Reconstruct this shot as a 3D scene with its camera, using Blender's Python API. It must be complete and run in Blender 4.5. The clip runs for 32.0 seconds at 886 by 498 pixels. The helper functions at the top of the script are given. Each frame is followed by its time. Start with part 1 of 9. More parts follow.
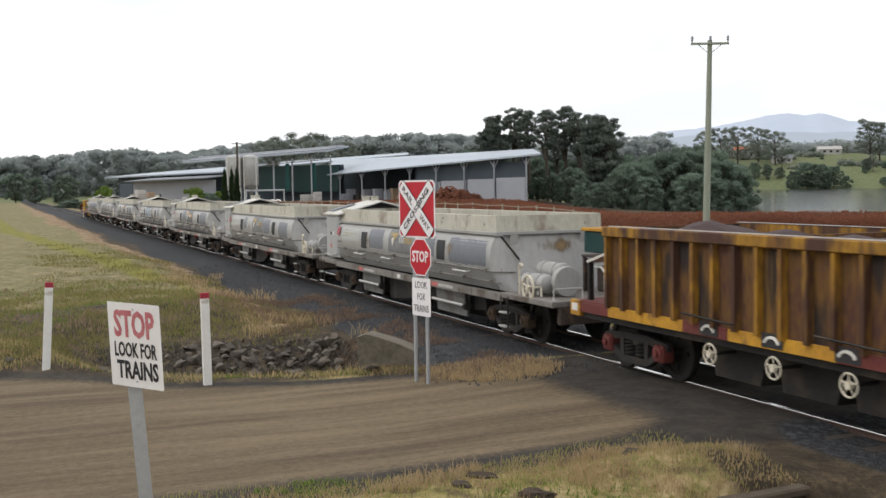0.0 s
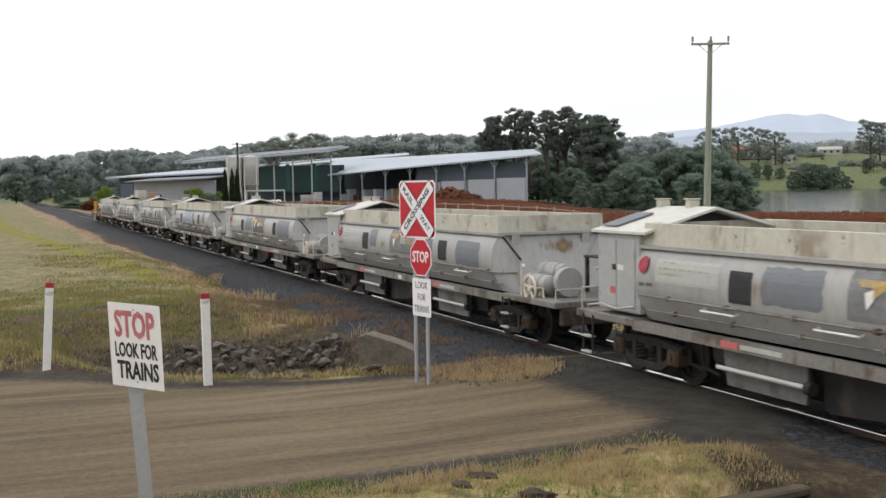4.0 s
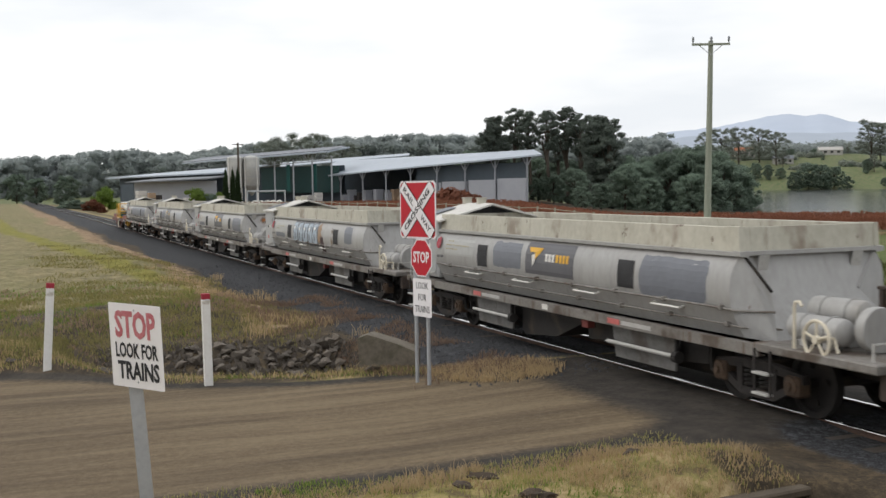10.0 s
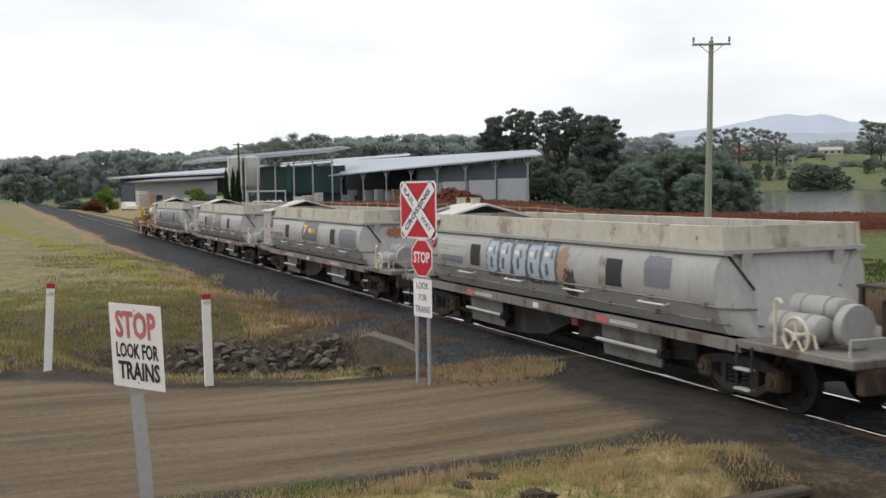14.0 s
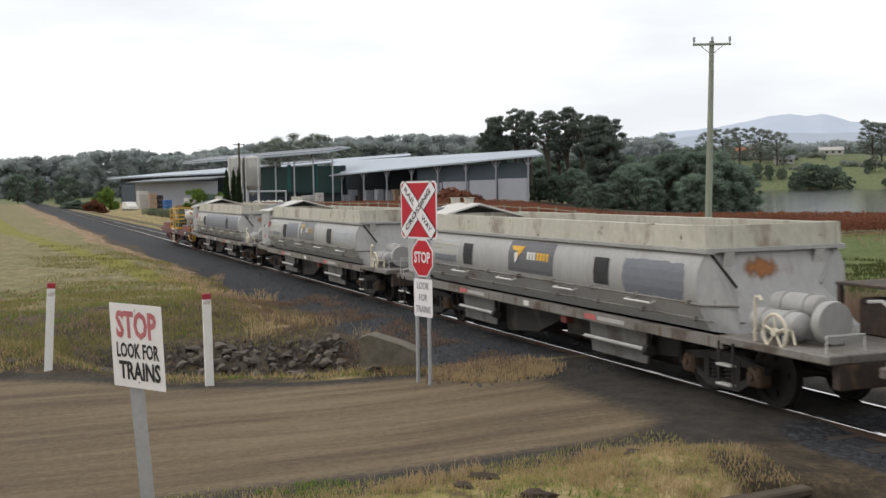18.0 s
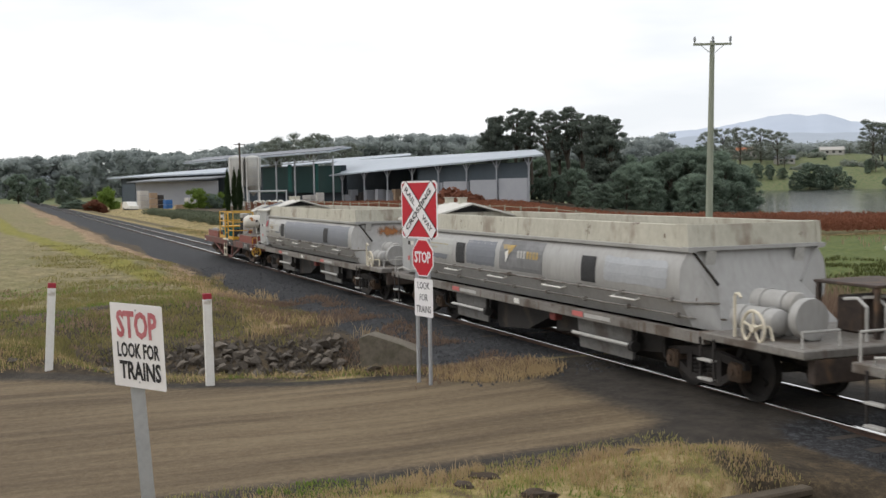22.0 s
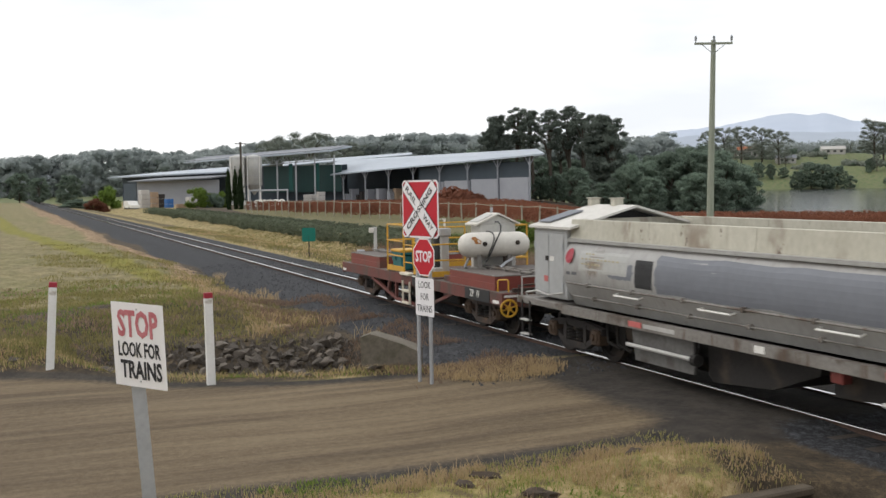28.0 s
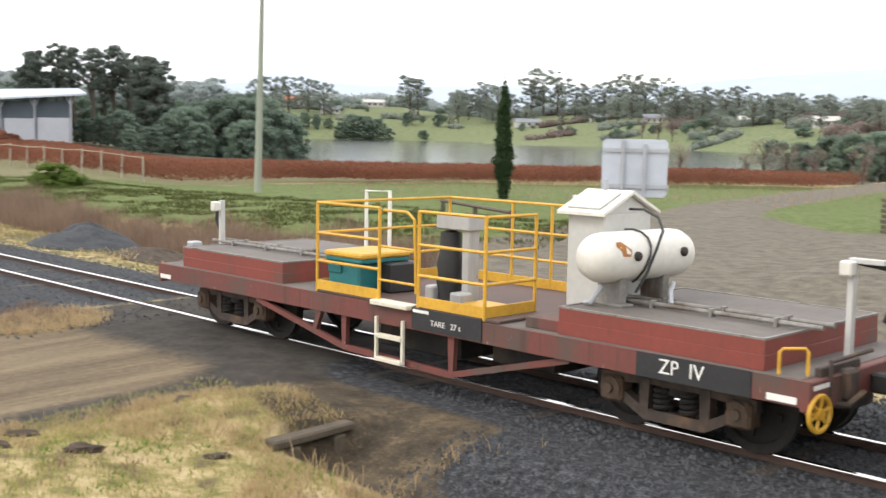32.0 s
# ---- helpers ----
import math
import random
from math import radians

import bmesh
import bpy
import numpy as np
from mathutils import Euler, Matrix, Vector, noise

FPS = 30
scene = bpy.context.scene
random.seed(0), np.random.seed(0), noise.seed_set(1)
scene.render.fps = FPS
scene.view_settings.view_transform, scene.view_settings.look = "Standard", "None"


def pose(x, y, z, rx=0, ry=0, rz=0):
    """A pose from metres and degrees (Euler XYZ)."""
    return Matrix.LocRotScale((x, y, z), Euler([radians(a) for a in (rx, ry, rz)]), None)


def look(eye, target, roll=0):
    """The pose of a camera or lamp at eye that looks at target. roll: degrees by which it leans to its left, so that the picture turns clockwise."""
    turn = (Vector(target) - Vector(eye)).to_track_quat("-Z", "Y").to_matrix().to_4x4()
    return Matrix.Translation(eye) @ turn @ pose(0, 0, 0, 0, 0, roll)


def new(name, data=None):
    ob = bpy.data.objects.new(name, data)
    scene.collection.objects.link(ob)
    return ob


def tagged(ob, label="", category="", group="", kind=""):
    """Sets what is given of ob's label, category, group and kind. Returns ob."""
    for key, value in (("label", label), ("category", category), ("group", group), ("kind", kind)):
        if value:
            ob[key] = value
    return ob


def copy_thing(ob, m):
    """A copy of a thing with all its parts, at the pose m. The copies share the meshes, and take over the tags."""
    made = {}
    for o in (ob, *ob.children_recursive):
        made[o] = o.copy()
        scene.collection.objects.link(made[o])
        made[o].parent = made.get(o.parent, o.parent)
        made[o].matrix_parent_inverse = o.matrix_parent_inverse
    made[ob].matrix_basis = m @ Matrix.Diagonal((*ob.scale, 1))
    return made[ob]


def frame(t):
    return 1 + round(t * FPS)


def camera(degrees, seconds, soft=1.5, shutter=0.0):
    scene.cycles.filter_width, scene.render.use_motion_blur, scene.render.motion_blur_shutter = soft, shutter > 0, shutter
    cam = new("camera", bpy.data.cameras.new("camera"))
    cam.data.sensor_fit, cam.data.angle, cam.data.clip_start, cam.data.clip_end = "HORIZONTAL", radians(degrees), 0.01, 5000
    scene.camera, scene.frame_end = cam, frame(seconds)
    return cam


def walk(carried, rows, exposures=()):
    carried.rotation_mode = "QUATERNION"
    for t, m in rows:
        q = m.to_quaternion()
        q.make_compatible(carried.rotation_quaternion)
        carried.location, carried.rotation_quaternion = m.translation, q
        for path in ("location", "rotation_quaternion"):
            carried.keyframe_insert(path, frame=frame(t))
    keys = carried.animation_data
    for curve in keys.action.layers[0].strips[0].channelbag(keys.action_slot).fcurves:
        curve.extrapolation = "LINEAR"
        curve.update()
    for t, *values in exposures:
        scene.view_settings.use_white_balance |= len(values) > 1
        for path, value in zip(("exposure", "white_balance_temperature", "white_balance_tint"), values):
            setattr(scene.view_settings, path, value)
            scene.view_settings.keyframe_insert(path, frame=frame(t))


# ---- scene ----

# ---- camera ----
EYE = Vector((0.0, -9.787, 2.885))
cam = camera(43.53, 32.0, soft=1.5, shutter=0.4)


def aim(yaw, pitch, lean):
    """Yaw to the left of +y, pitch and lean, in degrees."""
    a, b = radians(yaw), radians(pitch)
    way = Vector((-math.sin(a) * math.cos(b), math.cos(a) * math.cos(b), math.sin(b)))
    return look(EYE, EYE + way * 10, lean)


AIMS = [
    (0, 68.299, -3.216, -0.918),
    (28, 68.474, -3.216, -0.923),
    (29, 68.391, -3.356, -0.856),
    (29.5, 67.519, -3.636, -0.783),
    (30, 66.133, -3.932, -0.656),
    (30.5, 62.507, -4.177, -0.323),
    (31, 57.125, -4.861, 0.136),
    (31.5, 50.496, -5.484, 0.750),
    (32, 45.408, -5.949, 1.047),
]
walk(cam, [(t, aim(a, b, c)) for t, a, b, c in AIMS], [(0, 0.27), (1, 0.25), (2, 0.2), (3, 0.37), (6, 0.14), (7, 0.55), (8, 0.16), (9, 0.45), (10, 0.14), (11, 0.42), (12, 0.1), (13, 0.52), (14, 0.12), (17, 0.42), (18, 0.14), (19, 0.42), (20, 0.12), (21, 0.42), (22, 0.18), (23, 0.1), (24, 0.2), (25, 0.12), (28, 0.22), (29, 0.24), (30, 0.2), (31, 0.65), (32, 1.12)])

# ---- daylight: a bright overcast sky with one wide, weak sun ----
world = bpy.data.worlds.new("overcast_sky")
scene.world = world
world.use_nodes = True
wn, wl = world.node_tree.nodes, world.node_tree.links
wn.clear()
sky = wn.new("ShaderNodeTexSky")
sky.sky_type, sky.sun_disc = "NISHITA", False
sky.sun_elevation, sky.sun_rotation = radians(38), radians(200)
sky.air_density, sky.dust_density = 1.2, 3.0
coord = wn.new("ShaderNodeTexCoord")
stretch = wn.new("ShaderNodeMapping")
stretch.inputs["Scale"].default_value = (1.2, 1.2, 5.0)
cloud = wn.new("ShaderNodeTexNoise")
cloud.inputs["Scale"].default_value, cloud.inputs["Detail"].default_value = 2.2, 5.0
tone = wn.new("ShaderNodeValToRGB")
tone.color_ramp.elements[0].position, tone.color_ramp.elements[0].color = 0.36, (0.80, 0.83, 0.87, 1)
tone.color_ramp.elements[1].position, tone.color_ramp.elements[1].color = 0.56, (1.0, 1.0, 1.0, 1)
dim = wn.new("ShaderNodeVectorMath")
dim.operation = "SCALE"
dim.inputs["Scale"].default_value = 0.10
cover = wn.new("ShaderNodeMix")
cover.data_type = "RGBA"
cover.inputs[0].default_value = 0.92
back = wn.new("ShaderNodeBackground")
back.inputs["Strength"].default_value = 1.05
wout = wn.new("ShaderNodeOutputWorld")
wl.new(coord.outputs["Generated"], stretch.inputs["Vector"])
wl.new(stretch.outputs["Vector"], cloud.inputs["Vector"])
wl.new(cloud.outputs["Fac"], tone.inputs["Fac"])
wl.new(sky.outputs["Color"], dim.inputs[0])
wl.new(dim.outputs["Vector"], cover.inputs[6])
wl.new(tone.outputs["Color"], cover.inputs[7])
wl.new(cover.outputs[2], back.inputs["Color"])
wl.new(back.outputs["Background"], wout.inputs["Surface"])

sun_data = bpy.data.lights.new("sun", "SUN")
sun_data.energy, sun_data.angle, sun_data.color = 0.8, radians(25), (1.0, 0.96, 0.9)
sun = new("sun", sun_data)
sun.matrix_world = look((-40, -60, 70), (0, 0, 0))
scene.view_settings.exposure = 0.0

# ---- materials ----
def shade(name, base, other=None, rough=0.7, metal=0.0, grain=20.0, patch=1.5, spread=0.5, bump=0.15, coords="Object",
          dirt=None, dirt_at=(0.5, 0.75), dirt_scale=2.0, stretch=None, random_tone=0.0, spec=0.4, streak=None, chip=None):
    """A surface with patches and grain between two colours, a dirt layer with its own shape, and fine relief."""
    m = bpy.data.materials.new(name)
    m.use_nodes = True
    n, l = m.node_tree.nodes, m.node_tree.links
    b = n["Principled BSDF"]
    other = other or tuple(c * 0.7 for c in base)
    tc = n.new("ShaderNodeTexCoord")
    vec = tc.outputs[coords]
    if stretch:
        mp = n.new("ShaderNodeMapping")
        mp.inputs["Scale"].default_value = stretch
        l.new(vec, mp.inputs["Vector"])
        vec = mp.outputs["Vector"]
    big = n.new("ShaderNodeTexNoise")
    big.inputs["Scale"].default_value, big.inputs["Detail"].default_value = patch, 6.0
    small = n.new("ShaderNodeTexNoise")
    small.inputs["Scale"].default_value, small.inputs["Detail"].default_value = grain, 4.0
    l.new(vec, big.inputs["Vector"])
    l.new(vec, small.inputs["Vector"])
    add = n.new("ShaderNodeMath")
    add.operation = "ADD"
    l.new(big.outputs["Fac"], add.inputs[0])
    l.new(small.outputs["Fac"], add.inputs[1])
    rng = n.new("ShaderNodeMapRange")
    rng.inputs["From Min"].default_value, rng.inputs["From Max"].default_value = 1.0 - 0.35, 1.0 + 0.35
    rng.inputs["To Min"].default_value, rng.inputs["To Max"].default_value = 0.5 - spread, 0.5 + spread
    l.new(add.outputs[0], rng.inputs["Value"])
    mix = n.new("ShaderNodeMix")
    mix.data_type = "RGBA"
    mix.inputs[6].default_value, mix.inputs[7].default_value = (*base, 1), (*other, 1)
    l.new(rng.outputs["Result"], mix.inputs[0])
    col = mix.outputs[2]
    if dirt:
        dn = n.new("ShaderNodeTexNoise")
        dn.inputs["Scale"].default_value, dn.inputs["Detail"].default_value = dirt_scale, 8.0
        l.new(vec, dn.inputs["Vector"])
        dr = n.new("ShaderNodeMapRange")
        dr.interpolation_type = "SMOOTHSTEP"
        dr.inputs["From Min"].default_value, dr.inputs["From Max"].default_value = dirt_at
        l.new(dn.outputs["Fac"], dr.inputs["Value"])
        dm = n.new("ShaderNodeMix")
        dm.data_type = "RGBA"
        dm.inputs[7].default_value = (*dirt, 1)
        l.new(dr.outputs["Result"], dm.inputs[0])
        l.new(col, dm.inputs[6])
        col = dm.outputs[2]
    for tint, scale, squash, at, amount in ([(*streak[:2], 0.05, *streak[2:])] if streak else []) + ([(*chip[:2], 0.6, *chip[2:])] if chip else []):
        sm = n.new("ShaderNodeMapping")
        sm.inputs["Scale"].default_value = (1, 1, squash)
        l.new(tc.outputs[coords], sm.inputs["Vector"])
        sn = n.new("ShaderNodeTexNoise")
        sn.inputs["Scale"].default_value, sn.inputs["Detail"].default_value, sn.inputs["Roughness"].default_value = scale, 7.0, 0.6
        l.new(sm.outputs["Vector"], sn.inputs["Vector"])
        sr = n.new("ShaderNodeMapRange")
        sr.interpolation_type = "SMOOTHSTEP"
        sr.inputs["From Min"].default_value, sr.inputs["From Max"].default_value, sr.inputs["To Max"].default_value = at[0], at[1], amount
        l.new(sn.outputs["Fac"], sr.inputs["Value"])
        sx = n.new("ShaderNodeMix")
        sx.data_type = "RGBA"
        sx.inputs[7].default_value = (*tint, 1)
        l.new(sr.outputs["Result"], sx.inputs[0])
        l.new(col, sx.inputs[6])
        col = sx.outputs[2]
    if random_tone:
        oi = n.new("ShaderNodeObjectInfo")
        rr = n.new("ShaderNodeMapRange")
        rr.inputs["To Min"].default_value, rr.inputs["To Max"].default_value = 1 - random_tone, 1 + random_tone
        l.new(oi.outputs["Random"], rr.inputs["Value"])
        hv = n.new("ShaderNodeHueSaturation")
        l.new(rr.outputs["Result"], hv.inputs["Value"])
        l.new(col, hv.inputs["Color"])
        col = hv.outputs["Color"]
    l.new(col, b.inputs["Base Color"])
    b.inputs["Roughness"].default_value, b.inputs["Metallic"].default_value = rough, metal
    b.inputs["Specular IOR Level"].default_value = spec
    if bump:
        bp = n.new("ShaderNodeBump")
        bp.inputs["Strength"].default_value, bp.inputs["Distance"].default_value = bump, 0.02
        l.new(add.outputs[0], bp.inputs["Height"])
        l.new(bp.outputs["Normal"], b.inputs["Normal"])
    return m


def stain(name, base, other, keep, reach=0.5, most=0.9):
    """Rust bleeding through paint: patchy, with a torn and fading edge; keep: which axes of the sheet count."""
    m = bpy.data.materials.new(name)
    m.use_nodes = True
    n, l = m.node_tree.nodes, m.node_tree.links
    b = n["Principled BSDF"]
    tc = n.new("ShaderNodeTexCoord")
    mid = n.new("ShaderNodeVectorMath")
    mid.operation = "SUBTRACT"
    mid.inputs[1].default_value = (0.5, 0.5, 0.55)
    l.new(tc.outputs["Generated"], mid.inputs[0])
    flat = n.new("ShaderNodeVectorMath")
    flat.operation = "MULTIPLY"
    flat.inputs[1].default_value = keep
    l.new(mid.outputs["Vector"], flat.inputs[0])
    far = n.new("ShaderNodeVectorMath")
    far.operation = "LENGTH"
    l.new(flat.outputs["Vector"], far.inputs[0])
    mp = n.new("ShaderNodeMapping")
    mp.inputs["Scale"].default_value = (1, 1, 0.3)
    l.new(tc.outputs["Object"], mp.inputs["Vector"])
    rag = n.new("ShaderNodeTexNoise")
    rag.inputs["Scale"].default_value, rag.inputs["Detail"].default_value, rag.inputs["Roughness"].default_value = 3.2, 8.0, 0.7
    l.new(mp.outputs["Vector"], rag.inputs["Vector"])
    lo = n.new("ShaderNodeMath")
    lo.operation = "MULTIPLY_ADD"
    lo.inputs[1].default_value = -0.85
    l.new(far.outputs["Value"], lo.inputs[0])
    l.new(rag.outputs["Fac"], lo.inputs[2])
    rg = n.new("ShaderNodeMapRange")
    rg.interpolation_type = "SMOOTHSTEP"
    rg.inputs["From Min"].default_value, rg.inputs["From Max"].default_value, rg.inputs["To Max"].default_value = 0.62 - reach, 0.92 - reach, most
    l.new(lo.outputs[0], rg.inputs["Value"])
    mix = n.new("ShaderNodeMix")
    mix.data_type = "RGBA"
    mix.inputs[6].default_value, mix.inputs[7].default_value = (*base, 1), (*other, 1)
    fine = n.new("ShaderNodeTexNoise")
    fine.inputs["Scale"].default_value, fine.inputs["Detail"].default_value = 14.0, 5.0
    l.new(tc.outputs["Object"], fine.inputs["Vector"])
    l.new(fine.outputs["Fac"], mix.inputs[0])
    l.new(mix.outputs[2], b.inputs["Base Color"])
    b.inputs["Roughness"].default_value = 0.85
    clear = n.new("ShaderNodeBsdfTransparent")
    both = n.new("ShaderNodeMixShader")
    l.new(rg.outputs["Result"], both.inputs[0])
    l.new(clear.outputs["BSDF"], both.inputs[1])
    l.new(b.outputs["BSDF"], both.inputs[2])
    l.new(both.outputs["Shader"], n["Material Output"].inputs["Surface"])
    return m


def leafy(name, base, other, scale=0.6, see=0.45):
    """Foliage: every clump takes its own tone."""
    m = bpy.data.materials.new(name)
    m.use_nodes = True
    n, l = m.node_tree.nodes, m.node_tree.links
    b = n["Principled BSDF"]
    geo = n.new("ShaderNodeNewGeometry")
    tc = n.new("ShaderNodeTexCoord")
    ns = n.new("ShaderNodeTexNoise")
    ns.inputs["Scale"].default_value, ns.inputs["Detail"].default_value = scale, 3.0
    l.new(tc.outputs["Object"], ns.inputs["Vector"])
    av = n.new("ShaderNodeMath")
    av.operation = "MULTIPLY_ADD"
    av.inputs[1].default_value, av.inputs[2].default_value = 0.55, -0.05
    l.new(geo.outputs["Random Per Island"], av.inputs[0])
    ad = n.new("ShaderNodeMath")
    ad.operation = "MULTIPLY_ADD"
    ad.inputs[1].default_value = 0.5
    l.new(ns.outputs["Fac"], ad.inputs[0])
    l.new(av.outputs[0], ad.inputs[2])
    mix = n.new("ShaderNodeMix")
    mix.data_type = "RGBA"
    mix.inputs[6].default_value, mix.inputs[7].default_value = (*base, 1), (*other, 1)
    l.new(ad.outputs[0], mix.inputs[0])
    oi = n.new("ShaderNodeObjectInfo")
    rr = n.new("ShaderNodeMapRange")
    rr.inputs["To Min"].default_value, rr.inputs["To Max"].default_value = 0.8, 1.2
    l.new(oi.outputs["Random"], rr.inputs["Value"])
    hv = n.new("ShaderNodeHueSaturation")
    l.new(rr.outputs["Result"], hv.inputs["Value"])
    l.new(mix.outputs[2], hv.inputs["Color"])
    l.new(hv.outputs["Color"], b.inputs["Base Color"])
    b.inputs["Roughness"].default_value = 0.8
    b.inputs["Specular IOR Level"].default_value = 0.2
    thin = n.new("ShaderNodeBsdfTranslucent")
    l.new(hv.outputs["Color"], thin.inputs["Color"])
    both = n.new("ShaderNodeMixShader")
    both.inputs[0].default_value = see
    l.new(b.outputs["BSDF"], both.inputs[1])
    l.new(thin.outputs["BSDF"], both.inputs[2])
    l.new(both.outputs["Shader"], n["Material Output"].inputs["Surface"])
    return m


M = {}
M["wagon_grey"] = shade("grey_wagon_paint", (0.37, 0.365, 0.355), (0.29, 0.283, 0.272), 0.4, 0, 14, 0.9, 0.5, 0.05,
                        dirt=(0.22, 0.20, 0.17), dirt_at=(0.56, 0.76), dirt_scale=0.9, stretch=(1, 1, 0.4), spec=0.5,
                        streak=((0.20, 0.19, 0.172), 7.0, (0.52, 0.76), 0.45), chip=((0.11, 0.06, 0.035), 5.0, (0.68, 0.71), 0.8))
M["wagon_sill"] = shade("grimy_grey_sill_paint", (0.24, 0.226, 0.208), (0.13, 0.118, 0.105), 0.6, 0, 18, 1.5, 0.5, 0.1,
                        dirt=(0.09, 0.07, 0.055), dirt_at=(0.52, 0.66), dirt_scale=1.8,
                        streak=((0.09, 0.055, 0.035), 9.0, (0.55, 0.68), 0.75))
M["cream"] = shade("cream_hungry_board_paint", (0.50, 0.48, 0.405), (0.38, 0.36, 0.295), 0.6, 0, 16, 1.2, 0.6, 0.06,
                   dirt=(0.24, 0.20, 0.155), dirt_at=(0.54, 0.72), dirt_scale=2.2, stretch=(1, 1, 0.6),
                   streak=((0.16, 0.10, 0.065), 8.0, (0.60, 0.74), 0.6), chip=((0.085, 0.045, 0.03), 4.5, (0.63, 0.66), 0.85))
M["spray_blue"] = shade("pale_blue_spray_paint", (0.40, 0.47, 0.53), (0.30, 0.36, 0.43), 0.5, 0, 9, 3, 0.6, 0.02)
M["faded_panel"] = shade("faded_pale_panel_paint", (0.43, 0.43, 0.415), (0.35, 0.35, 0.335), 0.5, 0, 14, 1.2, 0.5, 0.03)
M["faded_ink"] = shade("worn_ochre_lettering", (0.26, 0.22, 0.13), (0.42, 0.38, 0.26), 0.6, 0, 30, 6, 0.7, 0.0)
M["cabinet_grey"] = shade("cool_grey_cabinet_paint", (0.40, 0.405, 0.405), (0.33, 0.335, 0.335), 0.45, 0, 12, 1.2, 0.5, 0.03,
                          streak=((0.24, 0.225, 0.2), 6.0, (0.56, 0.78), 0.35), chip=((0.12, 0.07, 0.045), 6.0, (0.70, 0.73), 0.7))
M["cover_paint"] = shade("blue_grey_cover_paint", (0.165, 0.175, 0.20), (0.13, 0.138, 0.16), 0.45, 0, 9, 1.5, 0.4, 0.03)
M["chute"] = shade("grimy_dark_grey_chute_paint", (0.15, 0.147, 0.142), (0.085, 0.08, 0.075), 0.6, 0, 16, 1.6, 0.5, 0.1,
                   dirt=(0.06, 0.05, 0.04), dirt_at=(0.5, 0.7))
M["decal_grey"] = shade("dark_grey_decal", (0.115, 0.115, 0.125), (0.09, 0.09, 0.1), 0.45, 0, 10, 2, 0.4, 0.02)
M["decal_faded"] = shade("faded_grey_decal", (0.20, 0.20, 0.205), (0.12, 0.12, 0.125), 0.5, 0, 8, 1.4, 0.7, 0.02)
M["gold_faded"] = shade("worn_gold_decal", (0.46, 0.30, 0.07), (0.28, 0.23, 0.14), 0.55, 0, 12, 3, 0.8, 0.02)
M["decal_gold"] = shade("gold_decal", (0.75, 0.42, 0.03), (0.6, 0.32, 0.03), 0.5, 0, 10, 2, 0.4, 0.02)
M["white"] = shade("white_paint", (0.75, 0.74, 0.70), (0.62, 0.6, 0.56), 0.5, 0, 25, 3, 0.5, 0.04)
M["roof_white"] = shade("weathered_white_roof_paint", (0.62, 0.60, 0.56), (0.5, 0.48, 0.44), 0.6, 0, 12, 2, 0.5, 0.05)
M["red"] = shade("red_paint", (0.36, 0.02, 0.04), (0.27, 0.02, 0.035), 0.5, 0, 20, 3, 0.5, 0.03)
M["label_red"] = shade("faded_red_label", (0.55, 0.14, 0.13), (0.42, 0.11, 0.1), 0.5, 0, 20, 3, 0.5, 0.02)
# grimy near-black that also carries the shade under the wagons
M["under"] = shade("grimy_black_underframe_with_shade", (0.022, 0.019, 0.017), (0.011, 0.01, 0.0095), 0.8, 0, 18, 2.5, 0.5, 0.2,
                   dirt=(0.05, 0.036, 0.026), dirt_at=(0.5, 0.7))
# bogie brown darkened to put heavier wagon shade into the colour
M["bogie"] = shade("rusty_brown_bogie_with_shade", (0.034, 0.028, 0.026), (0.018, 0.016, 0.015), 0.8, 0, 16, 3, 0.5, 0.25,
                   dirt=(0.075, 0.05, 0.036), dirt_at=(0.58, 0.78), dirt_scale=4)
M["bogie_rust"] = shade("rust_brown_bogie", (0.075, 0.052, 0.042), (0.035, 0.028, 0.024), 0.8, 0, 16, 3, 0.5, 0.25,
                        dirt=(0.14, 0.085, 0.05), dirt_at=(0.52, 0.75), dirt_scale=4)
M["rust_orange"] = shade("orange_rust", (0.36, 0.15, 0.04), (0.22, 0.09, 0.03), 0.85, 0, 30, 9, 0.6, 0.1)
M["axlebox"] = shade("rusty_axle_box", (0.10, 0.062, 0.038), (0.05, 0.036, 0.028), 0.8, 0, 25, 4, 0.5, 0.2)
M["steel"] = shade("worn_steel", (0.62, 0.61, 0.6), (0.48, 0.47, 0.46), 0.13, 1.0, 30, 3, 0.5, 0.0)
M["rail_rust"] = shade("rusty_rail_side", (0.09, 0.05, 0.035), (0.05, 0.032, 0.025), 0.85, 0, 30, 2, 0.5, 0.2)
M["pipe"] = shade("pale_grey_pipe_paint", (0.48, 0.47, 0.45), (0.36, 0.35, 0.33), 0.5, 0, 20, 3, 0.5, 0.04)
M["handwheel"] = shade("cream_handwheel_paint", (0.68, 0.62, 0.5), (0.55, 0.5, 0.4), 0.5, 0, 20, 3, 0.5, 0.04)
M["dark"] = shade("dark_mesh_and_shade_panel", (0.03, 0.03, 0.032), (0.015, 0.015, 0.016), 0.7, 0, 60, 5, 0.5, 0.3)
M["rubber"] = shade("black_rubber", (0.02, 0.02, 0.02), (0.03, 0.03, 0.03), 0.6, 0, 30, 4, 0.5, 0.1)
M["stain_end"] = stain("rust_bleeding_on_end_sheet", (0.42, 0.17, 0.05), (0.20, 0.085, 0.035), (0, 1, 1))
M["stain_brown"] = stain("brown_stain_on_end_sheet", (0.30, 0.21, 0.11), (0.20, 0.13, 0.07), (0, 1, 1))
